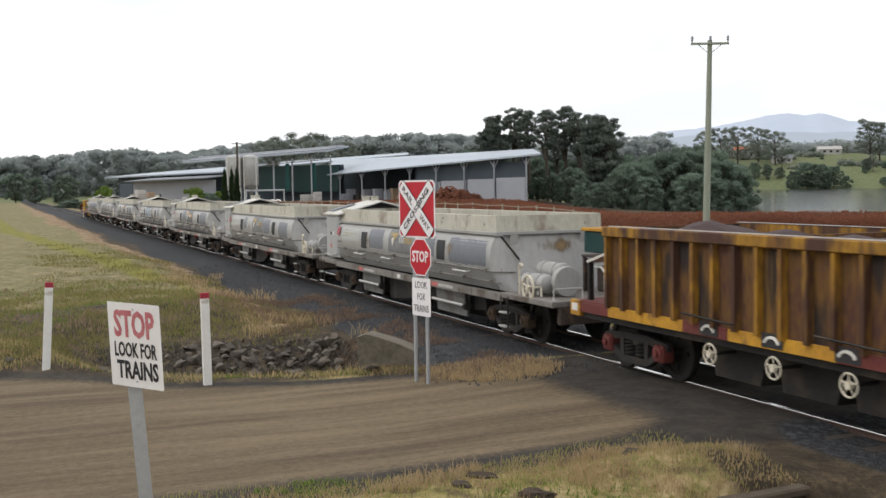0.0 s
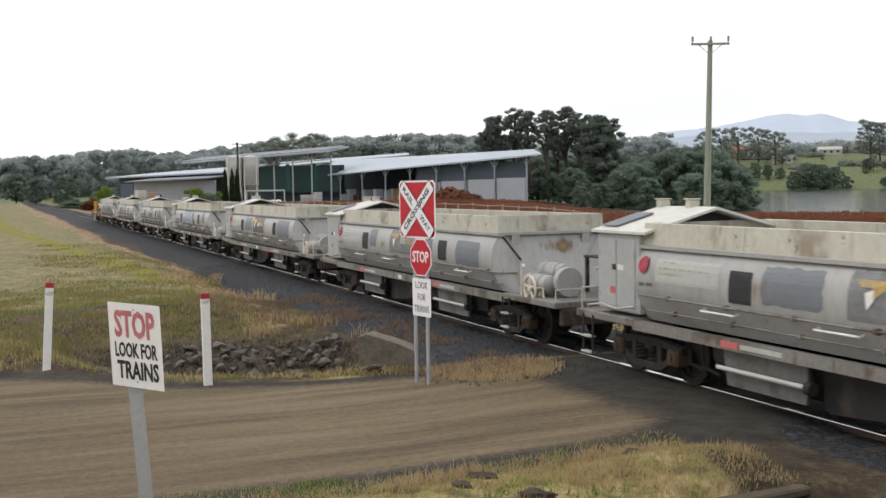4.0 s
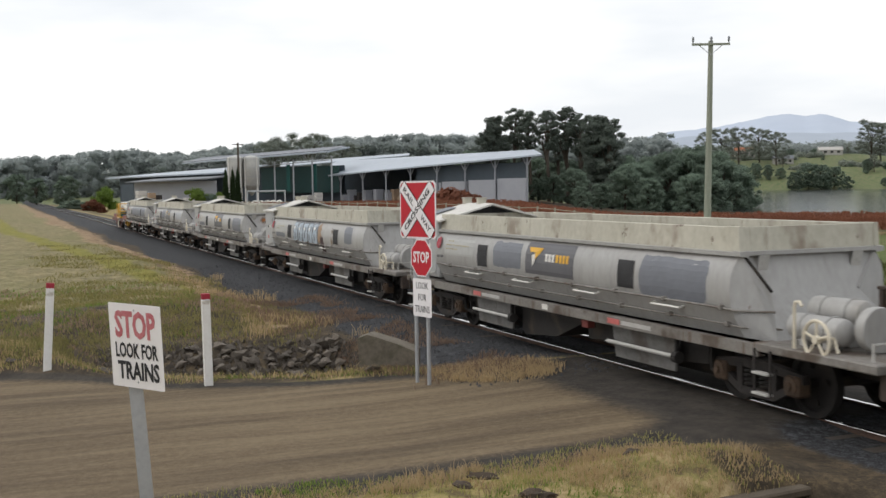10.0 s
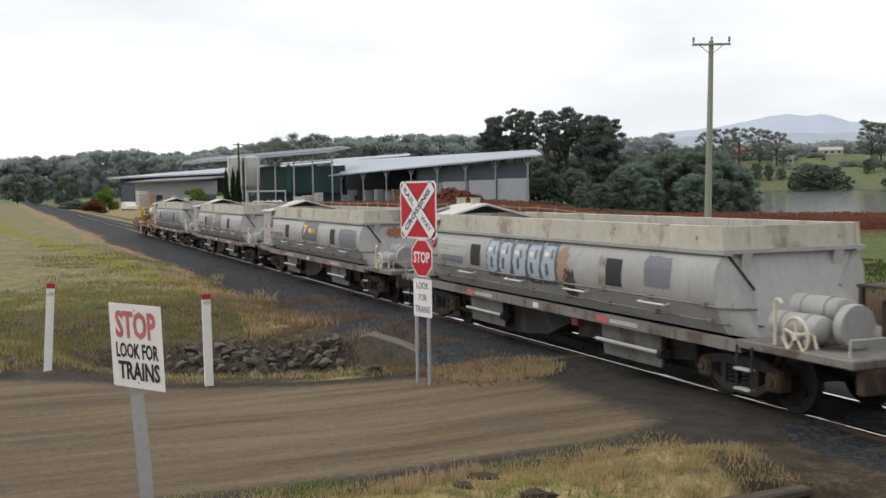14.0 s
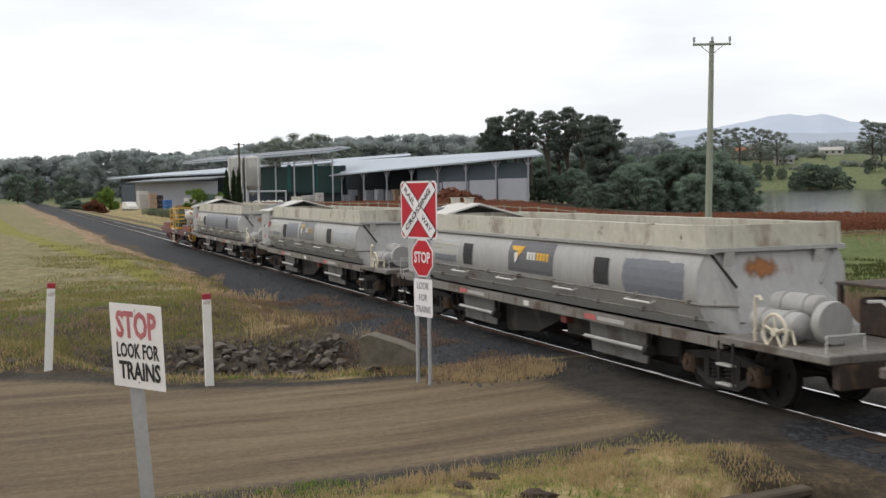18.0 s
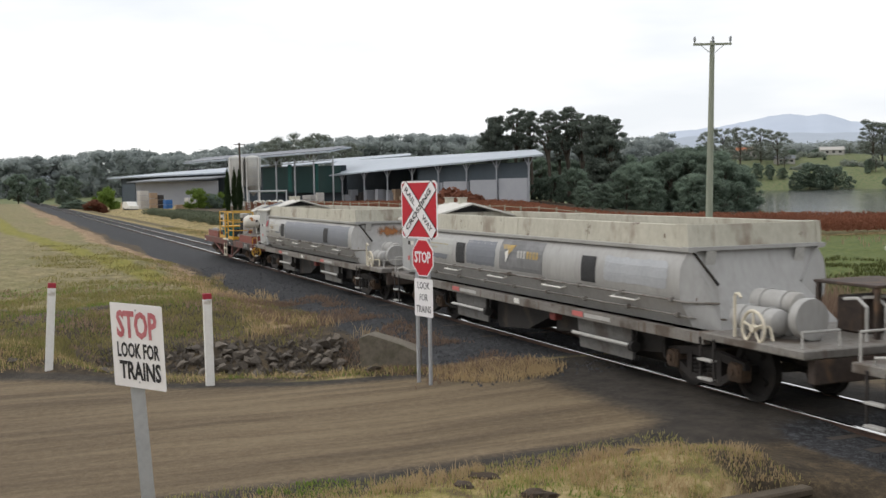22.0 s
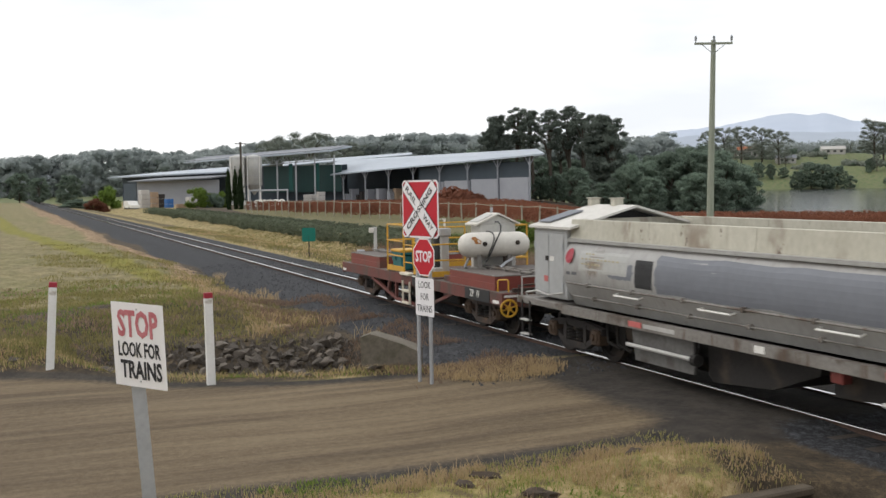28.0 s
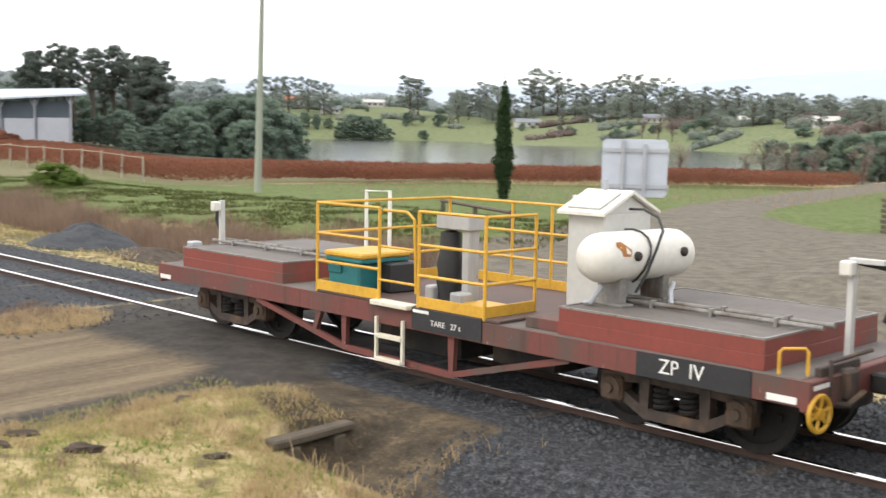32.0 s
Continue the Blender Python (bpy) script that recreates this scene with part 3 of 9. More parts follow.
def height(x, y):
    x, y = np.asarray(x, float), np.asarray(y, float)
    r, yaw = polar(x, y)
    gap = road_gap(x, y)
    road = 1 - step(2.6, 4.2, gap)
    off = np.clip(far_edge(y) + 16.5, -4, 0)
    # the camera's side
    z = -0.22 + 0.12 * step(-16, -14, x) + 0.40 * step(-22.0, -30, x) * step(-2.8, -5.5, y) + 0.10 * step(-60, -140, x) * step(-3, -12, y)
    z = z + 1.42 * np.exp(-((x - 0.5) ** 2 / 34 + (y + 10.2) ** 2 / 22))
    ditch = step(-16.9, -18.1, x - off) * (1 - step(-19.8, -23.2, x)) * (1 - step(-3.4, -2.4, y)) * step(-9.3, -8.2, y)
    z = z - 0.55 * ditch + 0.22 * np.exp(-((x + 25.5) / 2.0) ** 2) * step(-4.2, -6.5, y) + 0.24 * np.exp(-((x + 9.3) / 0.66) ** 2 - ((y + 3.3) / 1.1) ** 2) + 0.27 * step(-8.3, -9.1, y) * step(-16.9, -18.2, x) * step(-26, -22, x)
    z = z - 0.36 * np.exp(-((y + 3.05) / 0.7) ** 2) * step(-8.62, -8.42, x) - 0.1 * step(-7.5, -6, x) * np.exp(-((y + 3) / 1.2) ** 2)
    # beyond the track: a reedy ditch, a lawn, the vineyard sloping to the lake
    b = step(2.6, 5.0, y)
    far = -0.30 - 0.55 * np.exp(-((y - 7.2) / 1.7) ** 2) * (1 - step(-22, -18, x)) + 0.12 * step(9, 13, y)
    open_side = 1 - step(58, 66, yaw)
    far = far - (0.1 + 0.3 * open_side) * step(18, 34, y) - 1.2 * open_side * step(35, 135, r) - 1.15 * open_side * step(115, 175, r)
    z = z * (1 - b) + far * b
    # the road lies level with the rails where it crosses
    lvl = np.where(y > 4, -0.28 * step(4, 12, y) - 0.25 * step(14, 30, y) - 1.2 * step(40, 190, r), -0.06 - 0.1 * step(-2, -6, y))
    z = z * (1 - road) + lvl * road
    z = z + 0.13 * np.exp(-((gap - 3.6) / 0.55) ** 2) * (x < -15) * step(-2.6, -4.0, y)
    # track bed
    bed = 1 - step(1.55, 2.7, np.abs(y))
    cross = 1 - step(2.9, 3.7, np.abs(x + 13.8))
    z = z * (1 - bed) + bed * (-0.085 * (1 - cross) - 0.028 * cross)
    # land beyond the lake and on the skyline
    fr = np.interp(yaw, LAKE_YAW, LAKE_FAR)
    rise = np.where((yaw > 10) & (yaw < 70), 1.0, 0.25)
    z = z + rise * (15 * step(fr, fr + 110, r) + 18 * step(fr + 60, fr + 280, r) + 10 * step(fr + 250, fr + 650, r)) * (1 - 0.45 * step(53, 62, yaw)) * (0.55 + 0.45 * step(42, 49, yaw)) + 6 * step(500, 2500, r)
    z = z - 3.2 * lake_mask(x, y)
    amp = step(2.4, 4, np.abs(y)) * (1 - 0.75 * road)
    z = z + amp * (0.05 * wave(x, y, 0.9, 1) + 0.07 * wave(x, y, 2.7, 2) + 0.025 * wave(x, y, 0.37, 3))
    return z + step(300, 900, r) * (4 * wave(x, y, 140, 4) + 2 * wave(x, y, 60, 5))


def hz(x, y):
    return float(height(np.array([x]), np.array([y]))[0])


def spaced(lo, hi, fine, out_lo, out_hi, grow=1.13):
    a = list(np.arange(lo, hi + 1e-6, fine))
    s, v, left = fine, lo, []
    while v > out_lo:
        s *= grow
        v -= s
        left.append(v)
    s, v = fine, hi
    while v < out_hi:
        s *= grow
        v += s
        a.append(v)
    return np.array(left[::-1] + a)


def ground_material():
    m = bpy.data.materials.new("grass_earth_road_and_gravel")
    m.use_nodes = True
    n, l = m.node_tree.nodes, m.node_tree.links
    b = n["Principled BSDF"]
    tc = n.new("ShaderNodeTexCoord")

    def noise_at(scale, detail=6.0, rough=0.6, sx=1.0, sy=1.0):
        t = n.new("ShaderNodeTexNoise")
        t.inputs["Scale"].default_value, t.inputs["Detail"].default_value, t.inputs["Roughness"].default_value = scale, detail, rough
        if (sx, sy) != (1.0, 1.0):
            mp = n.new("ShaderNodeMapping")
            mp.inputs["Scale"].default_value = (sx, sy, 1)
            l.new(tc.outputs["Object"], mp.inputs["Vector"])
            l.new(mp.outputs["Vector"], t.inputs["Vector"])
        else:
            l.new(tc.outputs["Object"], t.inputs["Vector"])
        return t.outputs["Fac"]

    def ramp(fac, stops):
        r = n.new("ShaderNodeValToRGB")
        el = r.color_ramp.elements
        el[0].position, el[0].color = stops[0][0], (*stops[0][1], 1)
        el[1].position, el[1].color = stops[-1][0], (*stops[-1][1], 1)
        for p, c in stops[1:-1]:
            e = el.new(p)
            e.color = (*c, 1)
        l.new(fac, r.inputs["Fac"])
        return r.outputs["Color"]

    def blend(fac, a, c):
        x = n.new("ShaderNodeMix")
        x.data_type = "RGBA"
        l.new(fac, x.inputs[0])
        l.new(a, x.inputs[6])
        l.new(c, x.inputs[7])
        return x.outputs[2]

    def mask(name, breakup, amount=0.5, soft=0.12):
        at = n.new("ShaderNodeAttribute")
        at.attribute_name = name
        s = n.new("ShaderNodeMath")
        s.operation = "MULTIPLY_ADD"
        s.inputs[1].default_value = amount
        l.new(breakup, s.inputs[0])
        l.new(at.outputs["Fac"], s.inputs[2])
        r = n.new("ShaderNodeMapRange")
        r.interpolation_type = "SMOOTHSTEP"
        r.inputs["From Min"].default_value, r.inputs["From Max"].default_value = 0.5 + amount / 2 - soft, 0.5 + amount / 2 + soft
        l.new(s.outputs[0], r.inputs["Value"])
        return r.outputs["Result"]

    n1, n2, n3, n4 = noise_at(0.5), noise_at(2.6), noise_at(11.0), noise_at(45.0, 3.0)
    ruts = noise_at(2.2, 9.0, 0.68, 1.0, 0.08)
    fine = n.new("ShaderNodeMath")
    fine.operation = "ADD"
    l.new(n3, fine.inputs[0])
    l.new(n4, fine.inputs[1])
    half = n.new("ShaderNodeMath")
    half.operation = "MULTIPLY"
    half.inputs[1].default_value = 0.5
    l.new(fine.outputs[0], half.inputs[0])
    two = n.new("ShaderNodeMath")
    two.operation = "MULTIPLY_ADD"
    two.inputs[1].default_value = 0.45
    l.new(n2, two.inputs[0])
    mul = n.new("ShaderNodeMath")
    mul.operation = "MULTIPLY"
    mul.inputs[1].default_value = 0.55
    l.new(half.outputs[0], mul.inputs[0])
    l.new(mul.outputs[0], two.inputs[2])
    mixed = two.outputs[0]
    verge = ramp(mixed, [(0.40, (0.07, 0.055, 0.03)), (0.47, (0.165, 0.14, 0.055)), (0.53, (0.27, 0.215, 0.105)), (0.60, (0.40, 0.32, 0.185))])
    hue = ramp(n2, [(0.38, (0.12, 0.08, 0.048)), (0.45, (0.20, 0.185, 0.055)), (0.52, (0.34, 0.25, 0.125)), (0.6, (0.42, 0.325, 0.18))])
    verge = blend(half.outputs[0], verge, hue)
    field = ramp(mixed, [(0.40, (0.095, 0.08, 0.042)), (0.47, (0.165, 0.143, 0.07)), (0.53, (0.225, 0.188, 0.10)), (0.60, (0.30, 0.248, 0.142))])
    green = ramp(n3, [(0.4, (0.115, 0.12, 0.045)), (0.6, (0.2, 0.19, 0.082))])
    drift = n.new("ShaderNodeMapRange")
    drift.inputs["From Min"].default_value, drift.inputs["From Max"].default_value, drift.inputs["To Max"].default_value = 0.45, 0.65, 0.5
    l.new(noise_at(0.16, 5.0, 0.6, 0.5, 1.4), drift.inputs["Value"])
    field = blend(drift.outputs["Result"], field, green)
    lush = ramp(mixed, [(0.38, (0.10, 0.11, 0.022)), (0.5, (0.19, 0.175, 0.035)), (0.62, (0.25, 0.21, 0.06))])
    lawn = ramp(mixed, [(0.40, (0.045, 0.065, 0.017)), (0.5, (0.085, 0.112, 0.027)), (0.60, (0.14, 0.148, 0.05))])
    rough = ramp(mixed, [(0.38, (0.026, 0.021, 0.015)), (0.5, (0.062, 0.047, 0.031)), (0.6, (0.13, 0.096, 0.056))])
    road = ramp(ruts, [(0.36, (0.078, 0.056, 0.035)), (0.5, (0.138, 0.100, 0.061)), (0.64, (0.195, 0.147, 0.091))])
    grit = ramp(half.outputs[0], [(0.40, (0.06, 0.046, 0.03)), (0.5, (0.128, 0.1, 0.064)), (0.6, (0.20, 0.162, 0.108))])
    share = n.new("ShaderNodeValue")
    share.outputs[0].default_value = 0.3
    road = blend(share.outputs[0], road, grit)
    # edge and ballast run dark: oily dirt, with the train's shade painted in
    edge = ramp(mixed, [(0.4, (0.026, 0.023, 0.02)), (0.6, (0.06, 0.051, 0.042))])
    stone = ramp(half.outputs[0], [(0.40, (0.013, 0.013, 0.014)), (0.5, (0.032, 0.033, 0.036)), (0.61, (0.085, 0.087, 0.094))])
    soil = ramp(mixed, [(0.4, (0.095, 0.095, 0.04)), (0.6, (0.17, 0.145, 0.075))])
    pasture = ramp(n1, [(0.38, (0.075, 0.105, 0.045)), (0.47, (0.12, 0.15, 0.065)), (0.55, (0.155, 0.165, 0.08)), (0.63, (0.15, 0.135, 0.085))])
    col = blend(mask("field", n2, 0.5, 0.25), verge, field)
    col = blend(mask("lush", n2, 0.7, 0.2), col, lush)
    col = blend(mask("lawn", n2, 0.25, 0.1), col, lawn)
    col = blend(mask("rough", n2, 0.6, 0.2), col, rough)
    col = blend(mask("soil", n2, 0.3, 0.1), col, soil)
    bare = ramp(mixed, [(0.40, (0.12, 0.075, 0.045)), (0.5, (0.25, 0.17, 0.10)), (0.60, (0.40, 0.30, 0.19))])
    col = blend(mask("bare", n2, 0.9, 0.15), col, bare)
    col = blend(mask("pasture", n1, 0.3, 0.15), col, pasture)
    col = blend(mask("edge", n3, 0.35, 0.12), col, edge)
    col = blend(mask("road", n3, 0.25, 0.16), col, road)
    lane = ramp(mixed, [(0.40, (0.07, 0.06, 0.045)), (0.5, (0.115, 0.098, 0.074)), (0.60, (0.165, 0.14, 0.108))])
    col = blend(mask("lane", n3, 0.2, 0.14), col, lane)
    col = blend(mask("stone", n3, 0.45, 0.12), col, stone)
    l.new(col, b.inputs["Base Color"])
    b.inputs["Roughness"].default_value = 0.92
    b.inputs["Specular IOR Level"].default_value = 0.2
    bp = n.new("ShaderNodeBump")
    bp.inputs["Strength"].default_value, bp.inputs["Distance"].default_value = 0.55, 0.05
    l.new(mixed, bp.inputs["Height"])
    l.new(bp.outputs["Normal"], b.inputs["Normal"])
    return m


def build_ground():
    xs, ys = spaced(-42, 5, 0.2, -4200, 4200, 1.045), spaced(-12.5, 13, 0.2, -4200, 4200, 1.045)
    gx, gy = np.meshgrid(xs, ys)
    gz = height(gx, gy)
    nx, ny = len(xs), len(ys)
    co = np.stack([gx, gy, gz], -1).reshape(-1, 3)
    i = np.arange(nx * ny).reshape(ny, nx)
    quads = np.stack([i[:-1, :-1], i[:-1, 1:], i[1:, 1:], i[1:, :-1]], -1).reshape(-1, 4)
    me = bpy.data.meshes.new("ground")
    me.from_pydata(co.tolist(), [], quads.tolist())
    r, yaw = polar(gx, gy)
    gap = road_gap(gx, gy)
    yard = step(4.0, 5.5, gy) * (1 - step(-1.0, 1.0, gy - 31.5 - 0.75 * np.maximum(0, -20.5 - gx))) * step(-20.5 - 0.33 * (gy - 5), -18.5 - 0.33 * (gy - 5), gx)
    roadm = np.maximum(1 - step(1.7, 2.7 + 0.7 * (gy < 24), gap), yard)
    left = step(-26, -31, gx) * step(-3.4, -5.0, gy)
    masks = {
        "field": left,
        "lush": np.exp(-((gy - np.interp(gx, (-150, -87, -71, -49.5, -39, -34, -30, -24), (-11.5, -9.4, -8.0, -6.2, -5.5, -4.9, -4.3, -4.0))) / (0.55 - 0.004 * np.clip(gx, -150, 0))) ** 2) * 0.9 * step(-22, -25, gx) + 0.45 * np.exp(-((gap - 4.0) / 0.7) ** 2) * (gy < -4.5) * (gx > -12),
        "lawn": step(9.2, 10.6, gy) * (1 - step(56, 70, gy)) * step(-75, -62, gx) + step(24, 27, gy) * (1 - step(104, 118, r)) * step(-64, -56, gx),
        "rough": np.clip(1.2 * step(-12.0, -11.0, gx) * (1 - step(-7.8, -6.8, gx)) * step(-0.7, -1.2, gy) * (1 - step(-2.9, -3.4, gy)) + step(-1.7, -2.3, gy) * (1 - np.where(gx > -16, step(-3.1, -3.9, gy), step(-3.9, -4.9, gy))) * (gy < 0) + step(-16.5, -17.5, gx) * (1 - step(-26, -30.5, gx)) * (gy < -4.2) + step(2.6, 3.4, gy) * (1 - step(4.5, 6.5, gy)) * 0.7 + step(116, 134, r) * (1 - step(300, 360, r)) * (gy > 10) * (1 - step(80, 83, yaw)), 0, 1) * 0.8,
        "soil": step(18.5, 20.5, gy + 0.095 * (gx + 140)) * (1 - step(160, 200, r)) * step(-66.5, -68, gx + 0.2 * (gy - 28)) * (1 - step(79, 81, yaw)),
        "lane": roadm * step(3.4, 5.0, gy),
        "bare": np.clip(0.7 * np.exp(-((gy + 3.9 + 0.6 * wave(gx, gy, 6, 3) + 0.012 * np.clip(-30 - gx, 0, 80)) / (0.8 + 0.008 * np.clip(-30 - gx, 0, 90))) ** 2) * step(-20, -26, gx) + 1.1 * np.exp(-((gx + 106) / 6) ** 2 - ((gy + 4.5) / 0.75) ** 2) + 1.1 * np.exp(-((gx + 156) / 16) ** 2 - ((gy + 4.0) / 0.8) ** 2), 0, 1),
        "pasture": step(300, 380, r),
        "edge": (1 - step(2.6, np.where(gx < -14, 3.25, 4.4), gap)) * (1 - step(24, 28, gy)),
        # road colour is cut back at the rails, for oil and painted train shade
        "road": roadm * (1 - 0.9 * (1 - step(0.8, 3.3, np.abs(gy + 0.35)))),
        "stone": np.clip((1 - step(1.9, 3.0, np.abs(gy + 0.2 + 0.3 * (gx < -17)) - 0.35 * wave(gx, gy, 3.1, 6) * (gy < -1) * (gx < -24) + 1.1 * (gx > -11.5) * (gx < -7.3) * (gy < 0))) * (1 - 0.62 * (1 - step(2.6, 3.8, np.abs(gx + 13.8)))) + (1 - step(2.4, 3.4, np.abs(gy + 0.4))) * step(-7.4, -6.2, gx) * 0.9, 0, 1),
    }
    for name, v in masks.items():
        a = me.attributes.new(name, "FLOAT", "POINT")
        a.data.foreach_set("value", np.ascontiguousarray(v, dtype=np.float32).ravel())
    me.shade_smooth()
    me.materials.append(ground_material())
    return tagged(new("ground", me), "grassy ground with a brown gravel road and dark ballast", "ground", kind="structure")


build_ground()


def build_lake():
    bm = B()
    ring_near, ring_far = [], []
    for yaw in np.linspace(18, 66, 60):
        a = radians(yaw)
        for r, lst in ((150, ring_near), (1050, ring_far)):
            lst.append(bm.verts.new((EYE.x - math.sin(a) * r, EYE.y + math.cos(a) * r, LAKE_Z)))
    for k in range(59):
        bm.faces.new((ring_near[k], ring_far[k], ring_far[k + 1], ring_near[k + 1]))
    return tagged(obj("water", bm, M["water"]), "still grey lake reflecting trees and the pale sky", "lake", kind="structure")


build_lake()


# ---- track ----
def build_track():
    track = thing("railway_track", "single railway track with shiny rail heads on dark timber sleepers", "railway track", kind="structure")
    prof = [(-0.055, -0.125), (0.055, -0.125), (0.055, -0.113), (0.012, -0.1), (0.012, -0.035), (0.03, -0.026), (0.03, -0.004), (-0.03, -0.004), (-0.03, -0.026), (-0.012, -0.035), (-0.012, -0.1), (-0.055, -0.113)]
    for y in (-0.5655, 0.5655):
        bm = B()
        prism(bm, [(y + u, v) for u, v in prof], "x", -900, 60)
        rail = part("rail", bm, M["rail_rust"], track, "rusty rail")
        bm = B()
        prism(bm, [(y - 0.033, -0.008), (y + 0.033, -0.008), (y + 0.03, 0), (y - 0.03, 0)], "x", -900, 60)
        part("rail_head", bm, M["steel"], rail, "bright worn rail head")
    bm = B()
    box(bm, -0.11, 0.11, -1.05, 1.05, -0.2, -0.086, 0.012)
    first = None
    for k in range(215):
        x = 5 - 0.66 * k
        if -17.0 < x < -10.6:
            continue
        m = pose(x + random.uniform(-0.03, 0.03), random.uniform(-0.03, 0.03), random.uniform(-0.012, 0.004), 0, 0, random.uniform(-1.2, 1.2))
        if first is None:
            first = part("sleeper", bm, M["sleeper"], track, "weathered timber sleeper")
            first.matrix_basis = m
        else:
            again("sleeper", first, track, m)
    return track


build_track()


# ---- the train ----
# position of the first hopper's handwheel along the track
def run(t):
    return S0 + S1 * t + S2 * t ** 2 + S3 * t ** 3 + S4 * t ** 4


S0, S1, S2, S3, S4 = -17.4539, 3.89887, -0.01365214, 0.00054048, -8.411e-6
PITCH, HW = 15.347, 13.62
WHEEL_R = 0.405
ROLLERS = []


def wheelset(parent, x):
    """Two wheels and an axle, turning on its own."""
    bm = B()
    for s in (-1, 1):
        m = Matrix.Translation((0, s * 0.565, 0)) @ Matrix.Rotation(radians(90), 4, "X")
        lathe(bm, [(0, -0.06), (0.12, -0.06), (0.13, -0.03), (0.33, -0.02), (0.345, -0.065), (WHEEL_R, -0.065), (WHEEL_R, 0.03), (WHEEL_R + 0.025, 0.05), (WHEEL_R + 0.02, 0.065), (0.34, 0.065), (0.32, 0.02), (0.13, 0.02), (0, 0.04)] if s < 0 else
              [(0, 0.06), (0.12, 0.06), (0.13, 0.03), (0.33, 0.02), (0.345, 0.065), (WHEEL_R, 0.065), (WHEEL_R, -0.03), (WHEEL_R + 0.025, -0.05), (WHEEL_R + 0.02, -0.065), (0.34, -0.065), (0.32, -0.02), (0.13, -0.02), (0, -0.04)][::-1], m, 24)
    tube(bm, [(0, -0.9, 0), (0, 0.9, 0)], 0.07, 10)
    for k in range(4):
        a = k * math.pi / 2
        box(bm, 0.19, 0.27, -0.64, -0.6, -0.03, 0.03, 0, Matrix.Rotation(a, 4, "Y"))
    bmesh.ops.recalc_face_normals(bm, faces=bm.faces[:])
    ws = part("wheelset", bm, M["under"], parent, "dark steel wheels on an axle", True)
    ws.matrix_basis = pose(x, 0, WHEEL_R)
    return ws


def bogie(wagon, x, base=1.5, paint=None, box_paint=None):
    """A cast three-piece bogie: side frames, coil springs, axle boxes, bolster and wheelsets."""
    paint, box_paint = paint or M["bogie"], box_paint or M["axlebox"]
    root = None
    h = base / 2
    for s in (-1, 1):
        y = s * 0.86
        bm = B()
        top, bot = 0.56, 0.2
        for pts in ([(-h - 0.16, 0, WHEEL_R + 0.09), (-0.33, 0, top), (0.33, 0, top), (h + 0.16, 0, WHEEL_R + 0.09)],):
            for a, b in zip(pts, pts[1:]):
                prism(bm, [(a[0], a[2] - 0.06), (b[0], b[2] - 0.06), (b[0], b[2] + 0.05), (a[0], a[2] + 0.05)], "y", y - 0.05, y + 0.05)
        low = [(-h + 0.02, WHEEL_R - 0.02), (-0.34, bot), (0.34, bot), (h - 0.02, WHEEL_R - 0.02)]
        for a, b in zip(low, low[1:]):
            prism(bm, [(a[0], a[1] - 0.055), (b[0], b[1] - 0.055), (b[0], b[1] + 0.055), (a[0], a[1] + 0.055)], "y", y - 0.055, y + 0.055)
        for c in (-0.34, 0.34):
            prism(bm, [(c - 0.05, bot), (c + 0.05, bot), (c + 0.06, top), (c - 0.06, top)], "y", y - 0.06, y + 0.06)
        frame_ob = part("side_frame", bm, paint, wagon, "grimy cast steel bogie side frame")
        frame_ob.location = (x, 0, 0)
        for c in (-0.15, 0.15):
            bm = B()
            turns = []
            for k in range(37):
                a = k * 2 * math.pi / 9
                turns.append((c + 0.085 * math.cos(a), y + 0.085 * math.sin(a), bot + 0.06 + 0.22 * k / 36))
            tube(bm, turns, 0.022, 5)
            part("coil_spring", bm, M["under"], frame_ob, "dark coil spring", True)
        for c in (-h, h):
            bm = B()
            box(bm, c - 0.13, c + 0.13, y - 0.11, y + 0.11, WHEEL_R - 0.14, WHEEL_R + 0.12, 0.03)
            lathe(bm, [(0.0, 0.16), (0.05, 0.16), (0.055, 0.13), (0.115, 0.12), (0.125, 0.0)], Matrix.Translation((c, y, WHEEL_R)) @ Matrix.Rotation(radians(-90 * s), 4, "X"), 14)
            part("axle_box", bm, box_paint, frame_ob, "rust-brown axle box with a round cover")
    bm = B()
    box(bm, x - 0.16, x + 0.16, -0.9, 0.9, 0.42, 0.62, 0.02)
    box(bm, x - 0.35, x + 0.35, -0.3, 0.3, 0.6, 0.72, 0.02)
    part("bolster", bm, M["under"], wagon, "dark steel bogie bolster")
    for c in (-h, h):
        ROLLERS.append(wheelset(wagon, x + c))


def handwheel(bm, cx, cy, cz, r, turn=None, spokes=5, t=0.022):
    m = Matrix.Translation((cx, cy, cz)) @ (turn or Matrix.Rotation(radians(90), 4, "X"))
    ring(bm, r, t, m, 22, 6)
    lathe(bm, [(0, -0.03), (0.05, -0.03), (0.05, 0.03), (0, 0.03)], m, 10)
    for k in range(spokes):
        a = 2 * math.pi * k / spokes + 0.3
        tube(bm, [m @ Vector((0.04 * math.cos(a), 0.04 * math.sin(a), 0)), m @ Vector((r * math.cos(a), r * math.sin(a), 0))], t * 0.75, 5)


